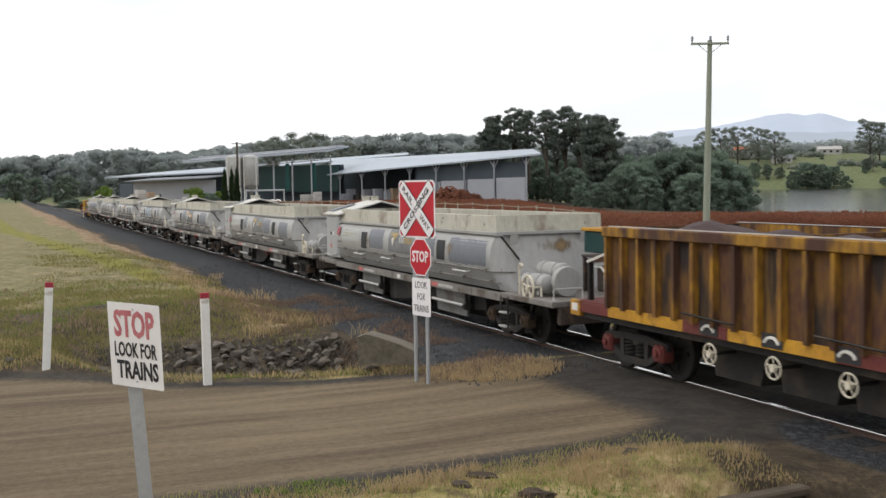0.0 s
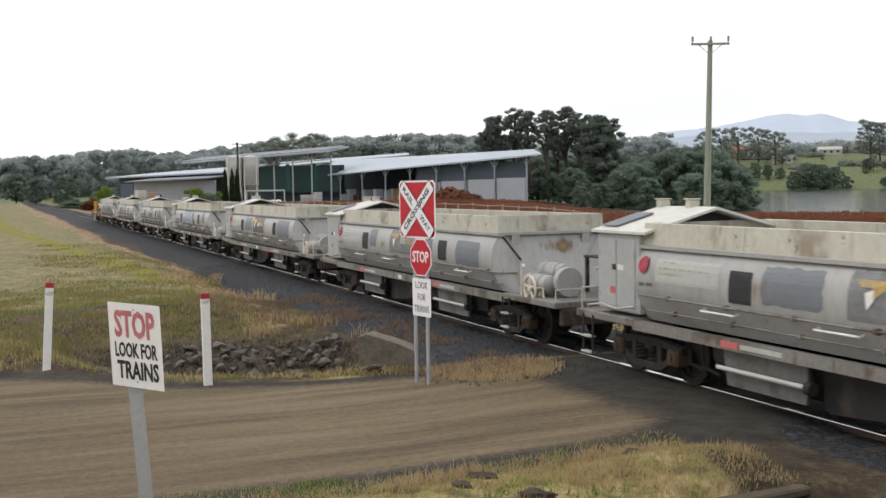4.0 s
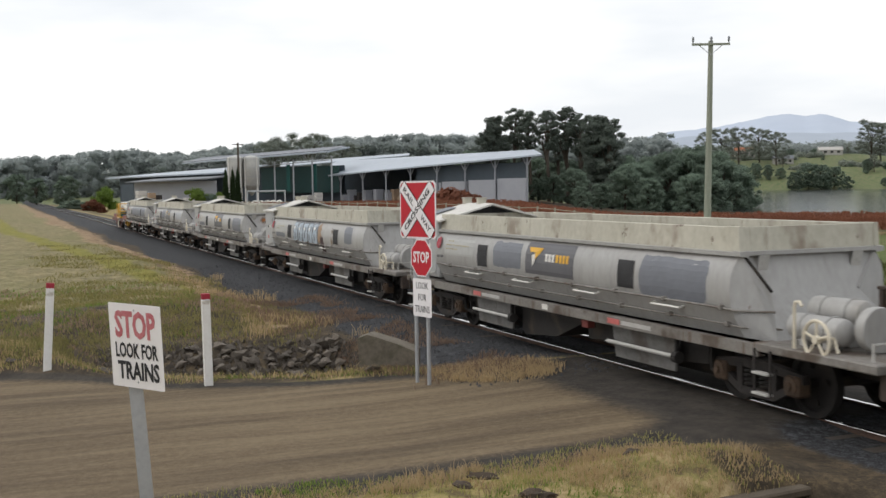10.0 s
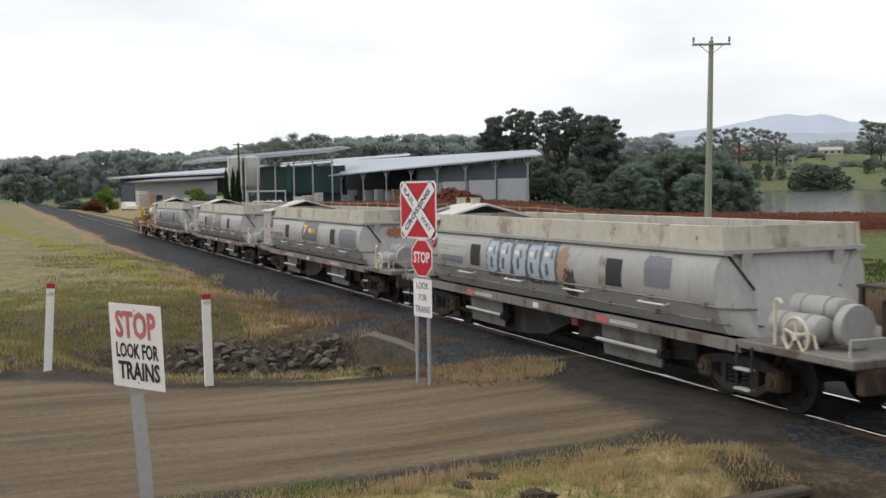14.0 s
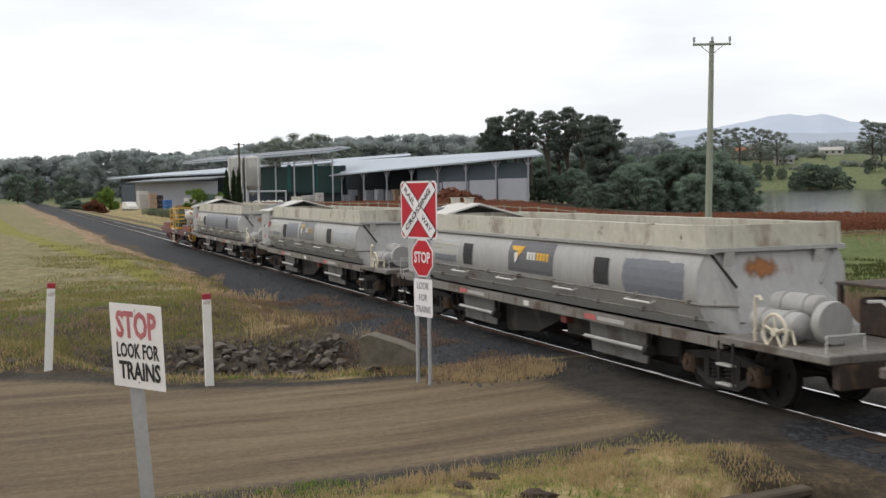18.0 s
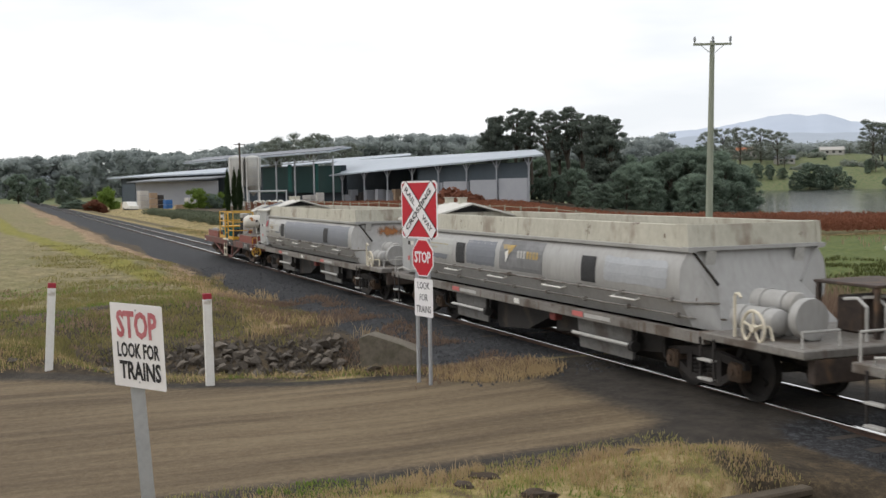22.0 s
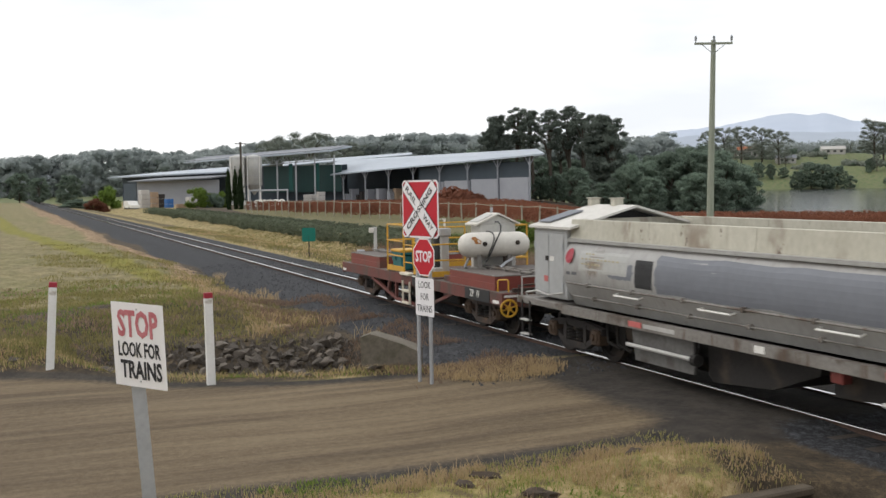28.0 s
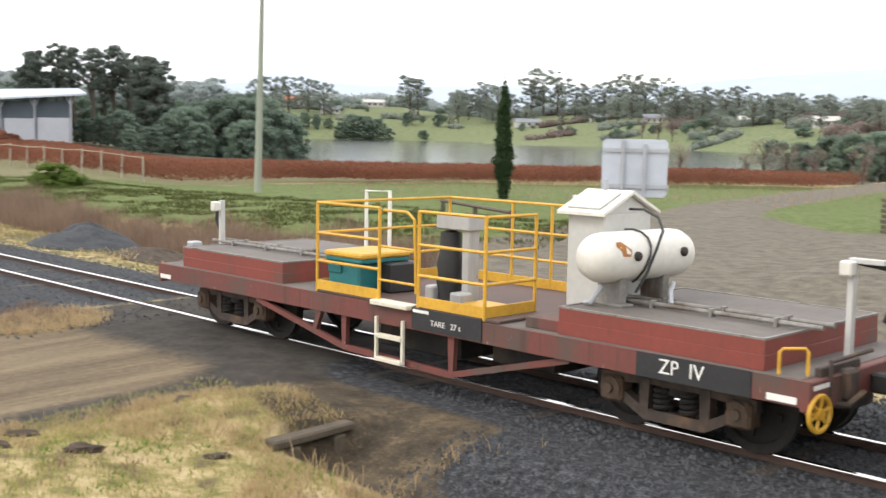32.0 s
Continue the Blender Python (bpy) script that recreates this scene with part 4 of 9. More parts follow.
def coupler(wagon, x, s, z=0.72):
    bm = B()
    box(bm, min(x, x + s * 0.25), max(x, x + s * 0.25), -0.09, 0.09, z - 0.1, z + 0.08, 0.02)
    box(bm, min(x + s * 0.2, x + s * 0.42), max(x + s * 0.2, x + s * 0.42), -0.16, 0.13, z - 0.14, z + 0.12, 0.04)
    tube(bm, [(x, 0.3, z - 0.02), (x + s * 0.12, 0.3, z - 0.2), (x + s * 0.3, 0.22, z - 0.32), (x + s * 0.46, 0.2, z - 0.3)], 0.03, 6)
    part("coupler", bm, M["under"], wagon, "dark steel knuckle coupler with a brake hose")


L = 14.59
RIM0, RIM1 = 1.74, 12.0
SIDE = [(0.905, 1.02), (1.02, 1.09), (1.14, 1.155), (1.28, 1.222), (1.42, 1.245), (1.55, 1.245), (1.7, 1.228), (1.8, 1.195), (1.9, 1.13), (1.98, 1.06)]


def side_y(z):
    return float(np.interp(z, [p[0] for p in SIDE], [p[1] for p in SIDE]))


def side_patch(bm, x0, x1, z0, z1, out=0.004, s=-1, edge=0.0, seed=0):
    """A skin lying on the side sheet; edge: how uneven its outline is."""
    rnd = random.Random(seed)
    n, k = 14, 8
    left = [rnd.uniform(-edge, edge) for _ in range(k + 1)]
    right = [rnd.uniform(-edge, edge) for _ in range(k + 1)]
    low = [rnd.uniform(-edge, edge) * 0.7 for _ in range(n + 1)]
    high = [rnd.uniform(-edge, edge) * 0.7 for _ in range(n + 1)]
    rows = []
    for j in range(k + 1):
        row = []
        for i in range(n + 1):
            f, g = i / n, j / k
            corner = edge * 2.0 * ((2 * f - 1) ** 4) * ((2 * g - 1) ** 4)
            a, b = x0 + left[j] + corner, x1 + right[j] - corner
            c, d = z0 + low[i], z1 + high[i]
            z = min(1.97, c + (d - c) * g)
            row.append(bm.verts.new((a + (b - a) * f, s * (side_y(z) + out), z)))
        rows.append(row)
    for j in range(k):
        for i in range(n):
            q = (rows[j][i], rows[j][i + 1], rows[j + 1][i + 1], rows[j + 1][i])
            bm.faces.new(q if s < 0 else q[::-1])
    return bm


def skin(bm, pts, out=0.022):
    """A thin mark of outline (x, z) lying on the near side sheet."""
    lo, hi = [[bm.verts.new((x, -side_y(z) - o, z)) for x, z in pts] for o in (out - 0.002, out)]
    n = len(pts)
    bm.faces.new(hi)
    for i in range(n):
        bm.faces.new((lo[i], lo[(i + 1) % n], hi[(i + 1) % n], hi[i]))
    bmesh.ops.recalc_face_normals(bm, faces=bm.faces[:])
    return bm


def hopper_wagon(spec):
    w = thing("hopper_wagon", spec["label"], "hopper wagon", "grey ballast hoppers of the train")
    # sills, deck and headstocks
    bm = B()
    for s in (-1, 1):
        prism(bm, [(s * 1.28, 0.76), (s * 1.28, 0.90), (s * 1.16, 0.90), (s * 1.16, 0.88), (s * 1.24, 0.88), (s * 1.24, 0.78), (s * 1.16, 0.78), (s * 1.16, 0.76)], "x", 1.7, 12.6)
    part("side_sill", bm, M["wagon_sill"], w, "grimy pale grey steel channel sill")
    bm = B()
    box(bm, 0.0, 1.72, -1.28, 1.28, 0.80, 0.92, 0.015)
    part("rear_platform", bm, M["wagon_sill"], w, "pale grey end platform with chipped paint")
    bm = B()
    box(bm, 12.5, L, -1.28, 1.28, 0.82, 0.93, 0.015)
    part("front_platform", bm, M["wagon_sill"], w, "grimy grey end platform")
    bm = B()
    box(bm, L - 0.14, L - 0.005, -1.12, 1.12, 0.52, 0.82, 0.015)
    part("headstock", bm, M["bogie_rust"], w, "rust-brown steel headstock")
    bm = B()
    box(bm, 0.1, L - 0.1, -0.22, 0.22, 0.5, 0.78, 0.01)
    part("centre_sill", bm, M["under"], w, "black centre sill")
    # body: one bulged shell, hollow, with a flared side below
    bm = B()
    zs = [p[0] for p in SIDE]
    outer = [[bm.verts.new((x, s * y, z)) for z, y in SIDE] for s in (-1, 1) for x in (RIM0, RIM1)]
    nl, nr, fl, fr = outer
    for i in range(len(zs) - 1):
        bm.faces.new((nl[i], nr[i], nr[i + 1], nl[i + 1]))
        bm.faces.new((fr[i], fl[i], fl[i + 1], fr[i + 1]))
        bm.faces.new((fl[i], nl[i], nl[i + 1], fl[i + 1]))
    # the front end: a sloping sheet with canted corners
    cn, cf = bm.verts.new((12.12, -0.70, 1.48)), bm.verts.new((12.12, 0.70, 1.48))
    dn, df = bm.verts.new((12.62, -0.98, 0.905)), bm.verts.new((12.62, 0.98, 0.905))
    bm.faces.new((nr[-1], cn, cf, fr[-1]))
    bm.faces.new([*nr, cn, dn])
    bm.faces.new([*fr[::-1], df, cf])
    bm.faces.new((cn, dn, df, cf))
    # inner slope sheets
    inn = [bm.verts.new(p) for p in ((RIM0 + 0.05, -1.01, 1.98), (RIM1 - 0.05, -1.01, 1.98), (RIM1 - 0.05, 1.01, 1.98), (RIM0 + 0.05, 1.01, 1.98))]
    bot = [bm.verts.new(p) for p in ((RIM0 + 1.3, -0.5, 1.0), (RIM1 - 1.3, -0.5, 1.0), (RIM1 - 1.3, 0.5, 1.0), (RIM0 + 1.3, 0.5, 1.0))]
    tops = [nl[-1], nr[-1], fr[-1], fl[-1]]
    for i in range(4):
        j = (i + 1) % 4
        bm.faces.new((inn[j], inn[i], bot[i], bot[j]))
        bm.faces.new((tops[i], tops[j], inn[j], inn[i]))
    bm.faces.new(bot)
    part("body", bm, M["wagon_grey"], w, "bulged grey steel hopper body", True)
    # seams on the front end
    for s in (-1, 1):
        bm = B()
        tube(bm, [(12.01, s * 1.055, 1.97), (12.13, s * 0.70, 1.48)], 0.025, 5)
        part("corner_rib", bm, M["under"] if s < 0 else M["wagon_grey"], w, "dark corner rib" if s < 0 else "grey corner rib")
    # rims: a dark ledge and cream boards with joints
    bm = B()
    for s in (-1, 1):
        prism(bm, [(s * 1.02, 1.93), (s * 1.16, 1.95), (s * 1.16, 2.0), (s * 1.02, 2.02)], "x", RIM0 - 0.04, RIM1 + 0.1)
    prism(bm, [(RIM1 - 0.05, 1.95), (RIM1 + 0.1, 1.96), (RIM1 + 0.1, 2.01), (RIM1 - 0.05, 2.02)], "y", -1.16, 1.16)
    part("rim_ledge", bm, M["wagon_grey"], w, "grey ledge under the rim")
    cuts = [RIM0, 4.1, 6.6, 9.2, 11.75]
    for s in (-1, 1):
        for a, b in zip(cuts, cuts[1:]):
            bm = B()
            prism(bm, [(s * 1.115, 2.0), (s * 1.08, 2.31), (s * 1.06, 2.32), (s * 1.03, 2.31), (s * 1.05, 2.0)], "x", a + 0.006, b - 0.006)
            part("rim_board", bm, M["cream"], w, "cream painted rim board")
    for x0, x1 in ((RIM0 - 0.01, RIM0 + 0.06), (RIM1 - 0.06, RIM1 + 0.02)):
        bm = B()
        prism(bm, [(x0 + 0.03, 2.01), (x1 + 0.02, 2.01), (x1 - 0.01, 2.315), (x0, 2.315)], "y", -1.045, 1.045)
        part("rim_board", bm, M["cream"], w, "cream painted rim board")
    for s in (-1, 1):
        bm = B()
        prism(bm, [(11.75, 2.0), (12.05, 2.0), (12.02, 2.325), (11.75, 2.325)], "y", s * 1.045, s * 1.125)
        part("rim_corner", bm, M["cream"], w, "cream rim corner plate")
    # lower side pipes and grab rails
    for z in (1.29, 1.07):
        bm = B()
        y = -side_y(z) - 0.05
        tube(bm, [(1.9, y, z), (11.7, y, z), (12.1, y + 0.05, z - 0.02), (12.55, y + 0.3, z - 0.01)], 0.017 if z > 1.2 else 0.013, 6)
        for k in range(8):
            x = 2.6 + 1.32 * k
            box(bm, x - 0.03, x + 0.03, y - 0.03, y + 0.05, z - 0.035, z + 0.035, 0.01)
        part("side_pipe", bm, M["wagon_sill"], w, "thin grey pipe along the side")
    for x in (3.4, 5.6, 7.9, 10.2):
        bm = B()
        y = -side_y(1.2)
        tube(bm, [(x, y, 1.22), (x, y - 0.09, 1.2), (x + 0.7, y - 0.09, 1.2), (x + 0.7, y, 1.22)], 0.016, 6)
        part("grab_rail", bm, M["white"], w, "white grab rail")
    # dark inspection hatches, painted-over patches and lettering on the near side
    for x in (3.97, 9.24):
        bm = B()
        side_patch(bm, x, x + 0.45, 1.36, 1.77, 0.012)
        part("hatch", bm, M["dark"], w, "dark mesh hatch")
    for k, (x0, x1, z0, z1) in enumerate(spec["patches"]):
        bm = B()
        side_patch(bm, x0, x1, z0, z1, 0.004, edge=0.022, seed=spec["seed"] + k)
        part("paint_patch", bm, M["cover_paint"], w, "blue-grey patch painted over old writing")
    bm = B()
    side_patch(bm, 2.25, 3.75, 1.5, 1.83, 0.005, edge=0.01, seed=spec["seed"])
    panel = part("data_panel", bm, M["faded_panel"], w, "faded panel with small rows of worn writing")
    rnd = random.Random(spec["seed"])
    for k, (ln, cells) in enumerate(((0.3, 3), (1.2, 10), (0.62, 6))):
        z = 1.785 - 0.08 * k
        for c in range(cells):
            bm = B()
            x = 2.34 + (0.1 if k == 0 else 0) + ln * c / cells
            side_patch(bm, x, x + ln / cells * rnd.uniform(0.55, 0.86), z - 0.014, z + 0.014, 0.008)
            part("writing_line", bm, M["faded_ink"], panel, "worn yellowish bar of small writing")
    bm = B()
    skin(bm, [(1.96 + 0.122 * math.cos(2 * math.pi * k / 24), 1.73 + 0.122 * math.sin(2 * math.pi * k / 24)) for k in range(24)], 0.03)
    part("red_disc", bm, M["red"], w, "red painted disc")
    if spec.get("logo"):
        bm = B()
        side_patch(bm, 6.09, 7.85, 1.36, 1.9, 0.006)
        deco = part("logo_panel", bm, M["decal_faded"] if spec.get("faded") else M["decal_grey"], w, "dark grey panel with a gold arrow mark")
        bm = B()
        skin(bm, [(6.2, 1.82), (6.75, 1.82), (6.5, 1.62), (6.46, 1.74), (6.3, 1.74)])
        part("arrow_mark", bm, M["gold_faded"] if spec.get("faded") else M["decal_gold"], deco, "gold arrow mark")
        bm = B()
        skin(bm, [(6.36, 1.68), (6.48, 1.72), (6.5, 1.6), (6.4, 1.5)])
        part("arrow_tip", bm, M["white"], deco, "white arrow tip")
        for k, (a, b) in enumerate(((6.84, 7.2), (7.22, 7.7))):
            bm = B()
            n = 3 if k == 0 else 4
            for i in range(n):
                q = (b - a) / n
                side_patch(bm, a + i * q + 0.02, a + (i + 1) * q - 0.015, 1.6, 1.73, 0.011)
            part("logo_bar", bm, (M["pipe"] if spec.get("faded") else M["white"]) if k == 0 else M["gold_faded"] if spec.get("faded") else M["decal_gold"], deco, "white bar" if k == 0 else "gold bar")
    for k, (x, z, s) in enumerate(spec.get("rust", [])):
        bm = B()
        side_patch(bm, x - 0.3 * s, x + 1.3 * s, z - 0.25 * s, min(1.94, z + s * 0.8), 0.006)
        part("rust_stain", bm, M["stain_side"], w, "brown rust stain")
    # the equipment cabinet under its gable roof
    bm = B()
    box(bm, 0.54, 1.74, -1.18, 1.18, 0.97, 2.16, 0.02)
    cab = part("cabinet", bm, M["cabinet_grey"], w, "grey steel equipment cabinet")
    bm = B()
    box(bm, 0.52, 0.545, -1.0, -0.1, 1.1, 2.0, 0.008)
    part("cabinet_door", bm, M["hut"], cab, "grey door of the cabinet")
    for x0, x1 in ((0.58, 1.1), (1.12, 1.64)):
        bm = B()
        box(bm, x0, x1, -1.194, -1.18, 1.05, 2.06, 0.004)
        leaf = part("cabinet_door", bm, M["cabinet_grey"], cab, "grey side door")
        for z in (1.2, 1.85):
            bm = B()
            hx = x0 + 0.03 if x0 < 1 else x1 - 0.03
            box(bm, hx - 0.03, hx + 0.03, -1.204, -1.194, z - 0.05, z + 0.05, 0.003)
            part("hinge", bm, M["galv"], leaf, "steel hinge")
    bm = B()
    box(bm, 1.15, 1.32, -1.2, -1.194, 1.6, 1.68, 0.002)
    part("notice", bm, M["white"], cab, "small white notice")
    bm = B()
    box(bm, 1.02, 1.1, -1.214, -1.194, 1.6, 1.68, 0.004)
    part("latch", bm, M["under"], cab, "dark latch")
    bm = B()
    box(bm, 0.94, 1.08, -1.2, -1.194, 1.24, 1.34, 0.0)
    part("warning_label", bm, M["label_red"], cab, "small red label")
    bm = B()
    for s in (-1, 1):
        prism(bm, [(s * 1.25, 2.15), (0, 2.49), (0, 2.53), (s * 1.25, 2.19)], "x", 0.47, 2.0)
    roof = part("cabinet_roof", bm, M["roof_white"], w, "weathered white gable roof")
    # a flat dark panel paints in the shade under the open gable
    bm = B()
    prism(bm, [(-1.13, 2.16), (1.13, 2.16), (0, 2.47)], "x", 1.66, 1.7)
    part("gable", bm, M["dark"], roof, "dark panel standing for the shade in the open gable")
    bm = B()
    box(bm, 0.56, 1.0, -0.34, 0.34, 0, 0.02, 0.004, Matrix.Translation((0, -0.78, 2.335)) @ Matrix.Rotation(radians(15.2), 4, "X"))
    part("solar_panel", bm, M["roof_grey"], roof, "pale blue-grey solar panel")
    for x in (0.56, 1.36):
        bm = B()
        box(bm, x - 0.07, x + 0.07, -0.09, 0.09, 2.48, 2.63, 0.012)
        box(bm, x - 0.085, x + 0.085, -0.11, 0.11, 2.63, 2.65, 0.006)
        part("roof_vent", bm, M["cream"], roof, "small box vent on the ridge")
    # rear platform fittings: rails and a ladder
    bm = B()
    tube(bm, [(0.06, -1.2, 0.92), (0.06, -1.2, 1.25), (0.06, -0.6, 1.25), (0.06, -0.6, 0.92)], 0.018, 6)
    part("platform_rail", bm, M["pipe"], w, "grey tubular platform rail")
    bm = B()
    tube(bm, [(0.06, 0.6, 0.92), (0.06, 0.6, 1.9), (0.06, 1.2, 1.9), (0.06, 1.2, 0.92)], 0.018, 6)
    part("platform_rail", bm, M["pipe"], w, "grey tubular platform rail")
    bm = B()
    tube(bm, [(0.3, -1.22, 0.93), (0.32, -1.24, 1.0), (0.75, -1.25, 1.06), (1.2, -1.25, 1.02), (1.75, -1.26, 1.1)], 0.018, 6)
    part("platform_rail", bm, M["pipe"], w, "grey tubular platform rail")
    for x0, x1, z0 in ((0.25, 0.55, 0.25), (12.55, 12.85, 0.3)):
        bm = B()
        for x in (x0, x1):
            box(bm, x - 0.018, x + 0.018, -1.3, -1.275, z0, 0.86, 0.004)
        lad = part("ladder", bm, M["bogie"], w, "grimy step ladder")
        for z in (z0 + 0.02, z0 + 0.27):
            bm = B()
            box(bm, x0, x1, -1.34, -1.24, z - 0.015, z + 0.015, 0.005)
            part("rung", bm, M["pipe"], lad, "worn pale step")
    bm = B()
    for y in (-0.7, -0.35, 0.3, 0.65):
        tube(bm, [(0.28, y, 0.93), (0.28, y, 1.4), (0.45, y, 1.55)], 0.02, 5)
    box(bm, 0.2, 0.4, -0.2, 0.15, 0.93, 1.3, 0.02)
    part("brake_pipework", bm, M["bogie"], w, "rusty brake pipework")
    # front platform: air tanks, valve disc, handwheel on its stand, rusty shelf
    for y, z, r, x0 in ((-0.86, 1.14, 0.165, 12.74), (-0.52, 1.33, 0.165, 12.7)):
        bm = B()
        m = Matrix.Translation((x0, y, z)) @ Matrix.Rotation(radians(90), 4, "Y")
        lathe(bm, [(0, 0), (r * 0.6, 0.02), (r * 0.93, 0.07), (r, 0.14), (r, 0.84), (r * 0.93, 0.91), (r * 0.6, 0.96), (0, 0.98)], m, 18)
        for k in (0.3, 0.72):
            ring(bm, r + 0.005, 0.014, Matrix.Translation((x0 + k, y, z)) @ Matrix.Rotation(radians(90), 4, "Y"), 18, 5)
        box(bm, x0 + 0.25, x0 + 0.35, y - 0.12, y + 0.12, 0.93, z - r * 0.8, 0.01)
        box(bm, x0 + 0.66, x0 + 0.76, y - 0.12, y + 0.12, 0.93, z - r * 0.8, 0.01)
        part("air_tank", bm, M["wagon_grey"], w, "grey cylindrical air tank", True)
    bm = B()
    lathe(bm, [(0, -0.12), (0.19, -0.12), (0.255, -0.05), (0.265, 0.05), (0.255, 0.09), (0, 0.09)], Matrix.Translation((13.9, -0.66, 1.2)) @ Matrix.Rotation(radians(90), 4, "Y"), 22)
    box(bm, 13.87, 13.97, -0.7, -0.5, 0.93, 1.0, 0.01)
    part("brake_cylinder", bm, M["wagon_grey"], w, "grey brake cylinder with a flat round end", True)
    bm = B()
    handwheel(bm, HW, -1.25, 1.09, 0.215)
    part("handwheel", bm, M["handwheel"], w, "cream spoked brake handwheel", True)
    bm = B()
    tube(bm, [(13.18, -1.2, 0.93), (13.18, -1.2, 1.42), (13.2, -1.2, 1.48), (13.27, -1.2, 1.49), (13.31, -1.2, 1.44)], 0.022, 6)
    tube(bm, [(HW, -1.22, 1.09), (HW, -1.0, 1.09), (13.75, -1.05, 0.93)], 0.022, 6)
    part("brake_stand", bm, M["handwheel"], w, "cream bent pipe beside the handwheel", True)
    bm = B()
    box(bm, 13.1, 14.25, 0.1, 1.15, 1.56, 1.6, 0.008)
    for x, y in ((13.15, 0.15), (14.2, 0.15), (13.15, 1.1), (14.2, 1.1)):
        box(bm, x - 0.03, x + 0.03, y - 0.03, y + 0.03, 0.93, 1.56)
    part("shelf", bm, M["bogie_rust"], w, "rusty steel shelf on four legs")
    bm = B()
    box(bm, 14.3, 14.42, 0.55, 1.1, 0.93, 1.75, 0.02)
    part("end_plate", bm, M["pipe"], w, "pale grey upright plate")
    for y in (-0.1, 0.2, 0.35, 0.75):
        bm = B()
        tube(bm, [(14.3, y, 0.93), (14.3, y, 1.35), (14.1, y + 0.04, 1.44), (13.9, y, 1.42)], 0.022, 5)
        part("valve_pipe", bm, M["pipe"], w, "pale grey bent pipe")
    bm = B()
    box(bm, 13.3, 13.8, 0.3, 0.9, 0.93, 1.4, 0.03)
    part("valve_box", bm, M["bogie_rust"], w, "rusty valve box")
    bm = B()
    tube(bm, [(14.4, -1.15, 0.93), (14.4, -1.15, 1.12), (14.4, -0.6, 1.12), (14.4, -0.6, 0.93)], 0.017, 5)
    part("platform_rail", bm, M["pipe"], w, "grey tubular platform rail")
    if spec.get("end_stain"):
        bm = B()
        y0, y1, z0, z1 = spec.get("stain_at", (-0.3, 0.6, 1.5, 1.93))
        rows = [[bm.verts.new((12.0 + (1.98 - z) * 0.24 + 0.008, y0 + (y1 - y0) * i / 6, z)) for i in range(7)] for z in (z0, (z0 + z1) / 2, z1)]
        for a, b in zip(rows, rows[1:]):
            for i in range(6):
                bm.faces.new((a[i], a[i + 1], b[i + 1], b[i]))
        part("rust_stain", bm, M["stain_end"] if spec["seed"] > 4 else M["stain_brown"], w, "rust stain bleeding through the end sheet")
    for x0, x1, z in ((1.84, 1.98, 1.42), (2.02, 2.2, 1.425)):
        bm = B()
        side_patch(bm, x0, x1, z, z + 0.05, 0.006)
        part("writing_line", bm, M["decal_grey"], w, "short dark line of small writing")
    for y, z in ((-0.78, 1.86), (0.72, 1.86)):
        bm = B()
        box(bm, -0.08, 0.08, -0.004, 0.004, -0.1, 0.1, 0, Matrix.Translation((12.072 if abs(y) < 0.8 else 12.068, y, z)) @ Matrix.Rotation(radians(90), 4, "Z") @ Matrix.Rotation(radians(13), 4, "X"))
        part("end_notice", bm, M["pipe"], w, "small worn notice on the end sheet")
    # discharge gear below the sills
    for x0, x1 in ((3.7, 5.4), (8.9, 10.7)):
        bm = B()
        prism(bm, [(x0, 0.76), (x1, 0.76), (x1 - 0.1, 0.27), (x0 + 0.1, 0.27)], "y", -1.14, -1.1)
        part("chute_plate", bm, M["chute"], w, "grimy dark grey chute plate")
        bm = B()
        tube(bm, [(x0, -1.22, 0.5), (x1 + 0.05, -1.22, 0.5)], 0.03, 8)
        shaft = part("door_shaft", bm, M["pipe"], w, "pale grey door shaft")
        bm = B()
        lathe(bm, [(0, -0.05), (0.085, -0.05), (0.085, 0.05), (0, 0.05)], Matrix.Translation((x1 + 0.08, -1.22, 0.5)) @ Matrix.Rotation(radians(90), 4, "Y"), 10)
        box(bm, x1 + 0.06, x1 + 0.1, -1.26, -1.19, 0.48, 0.76, 0.008)
        part("crank", bm, M["under"], shaft, "black crank at the shaft's end")
    # bellies added here to block light and darken the rails and ground below
    for x0, x1 in ((3.25, 5.6), (8.75, 11.1)):
        bm = B()
        prism(bm, [(-1.0, 0.8), (1.0, 0.8), (0.95, 0.5), (0.72, 0.24), (-0.72, 0.24), (-0.95, 0.5)], "x", x0, x1)
        part("hopper_belly", bm, M["under"], w, "black hopper belly, added to block light below the wagon")
    for x in (2.75, 3.05, 11.25):
        bm = B()
        tube(bm, [(x, -1.0, 0.74), (x + 0.02, -1.0, 0.4), (x + 0.25, -0.9, 0.3)], 0.03, 6)
        part("brake_rod", bm, M["under"], w, "dark brake rod")
    for x0, x1 in ((5.45, 7.7), (10.6, 11.2), (7.9, 8.7)):
        bm = B()
        prism(bm, [(x0, 0.76), (x1, 0.76), (x1 - 0.05, 0.6), (x0 + (x1 - x0) * 0.6, 0.3), (x0 + 0.1, 0.2), (x0, 0.3)] if x1 - x0 > 1 else [(x0, 0.76), (x1, 0.76), (x1, 0.45), (x0, 0.4)], "y", -1.0, 1.0)
        part("discharge_box", bm, M["under"], w, "black discharge gear")
    bm = B()
    box(bm, 8.1, 8.3, -1.24, -1.1, 0.62, 0.76, 0.01)
    part("bracket", bm, M["ore_red"], w, "dull red bracket")
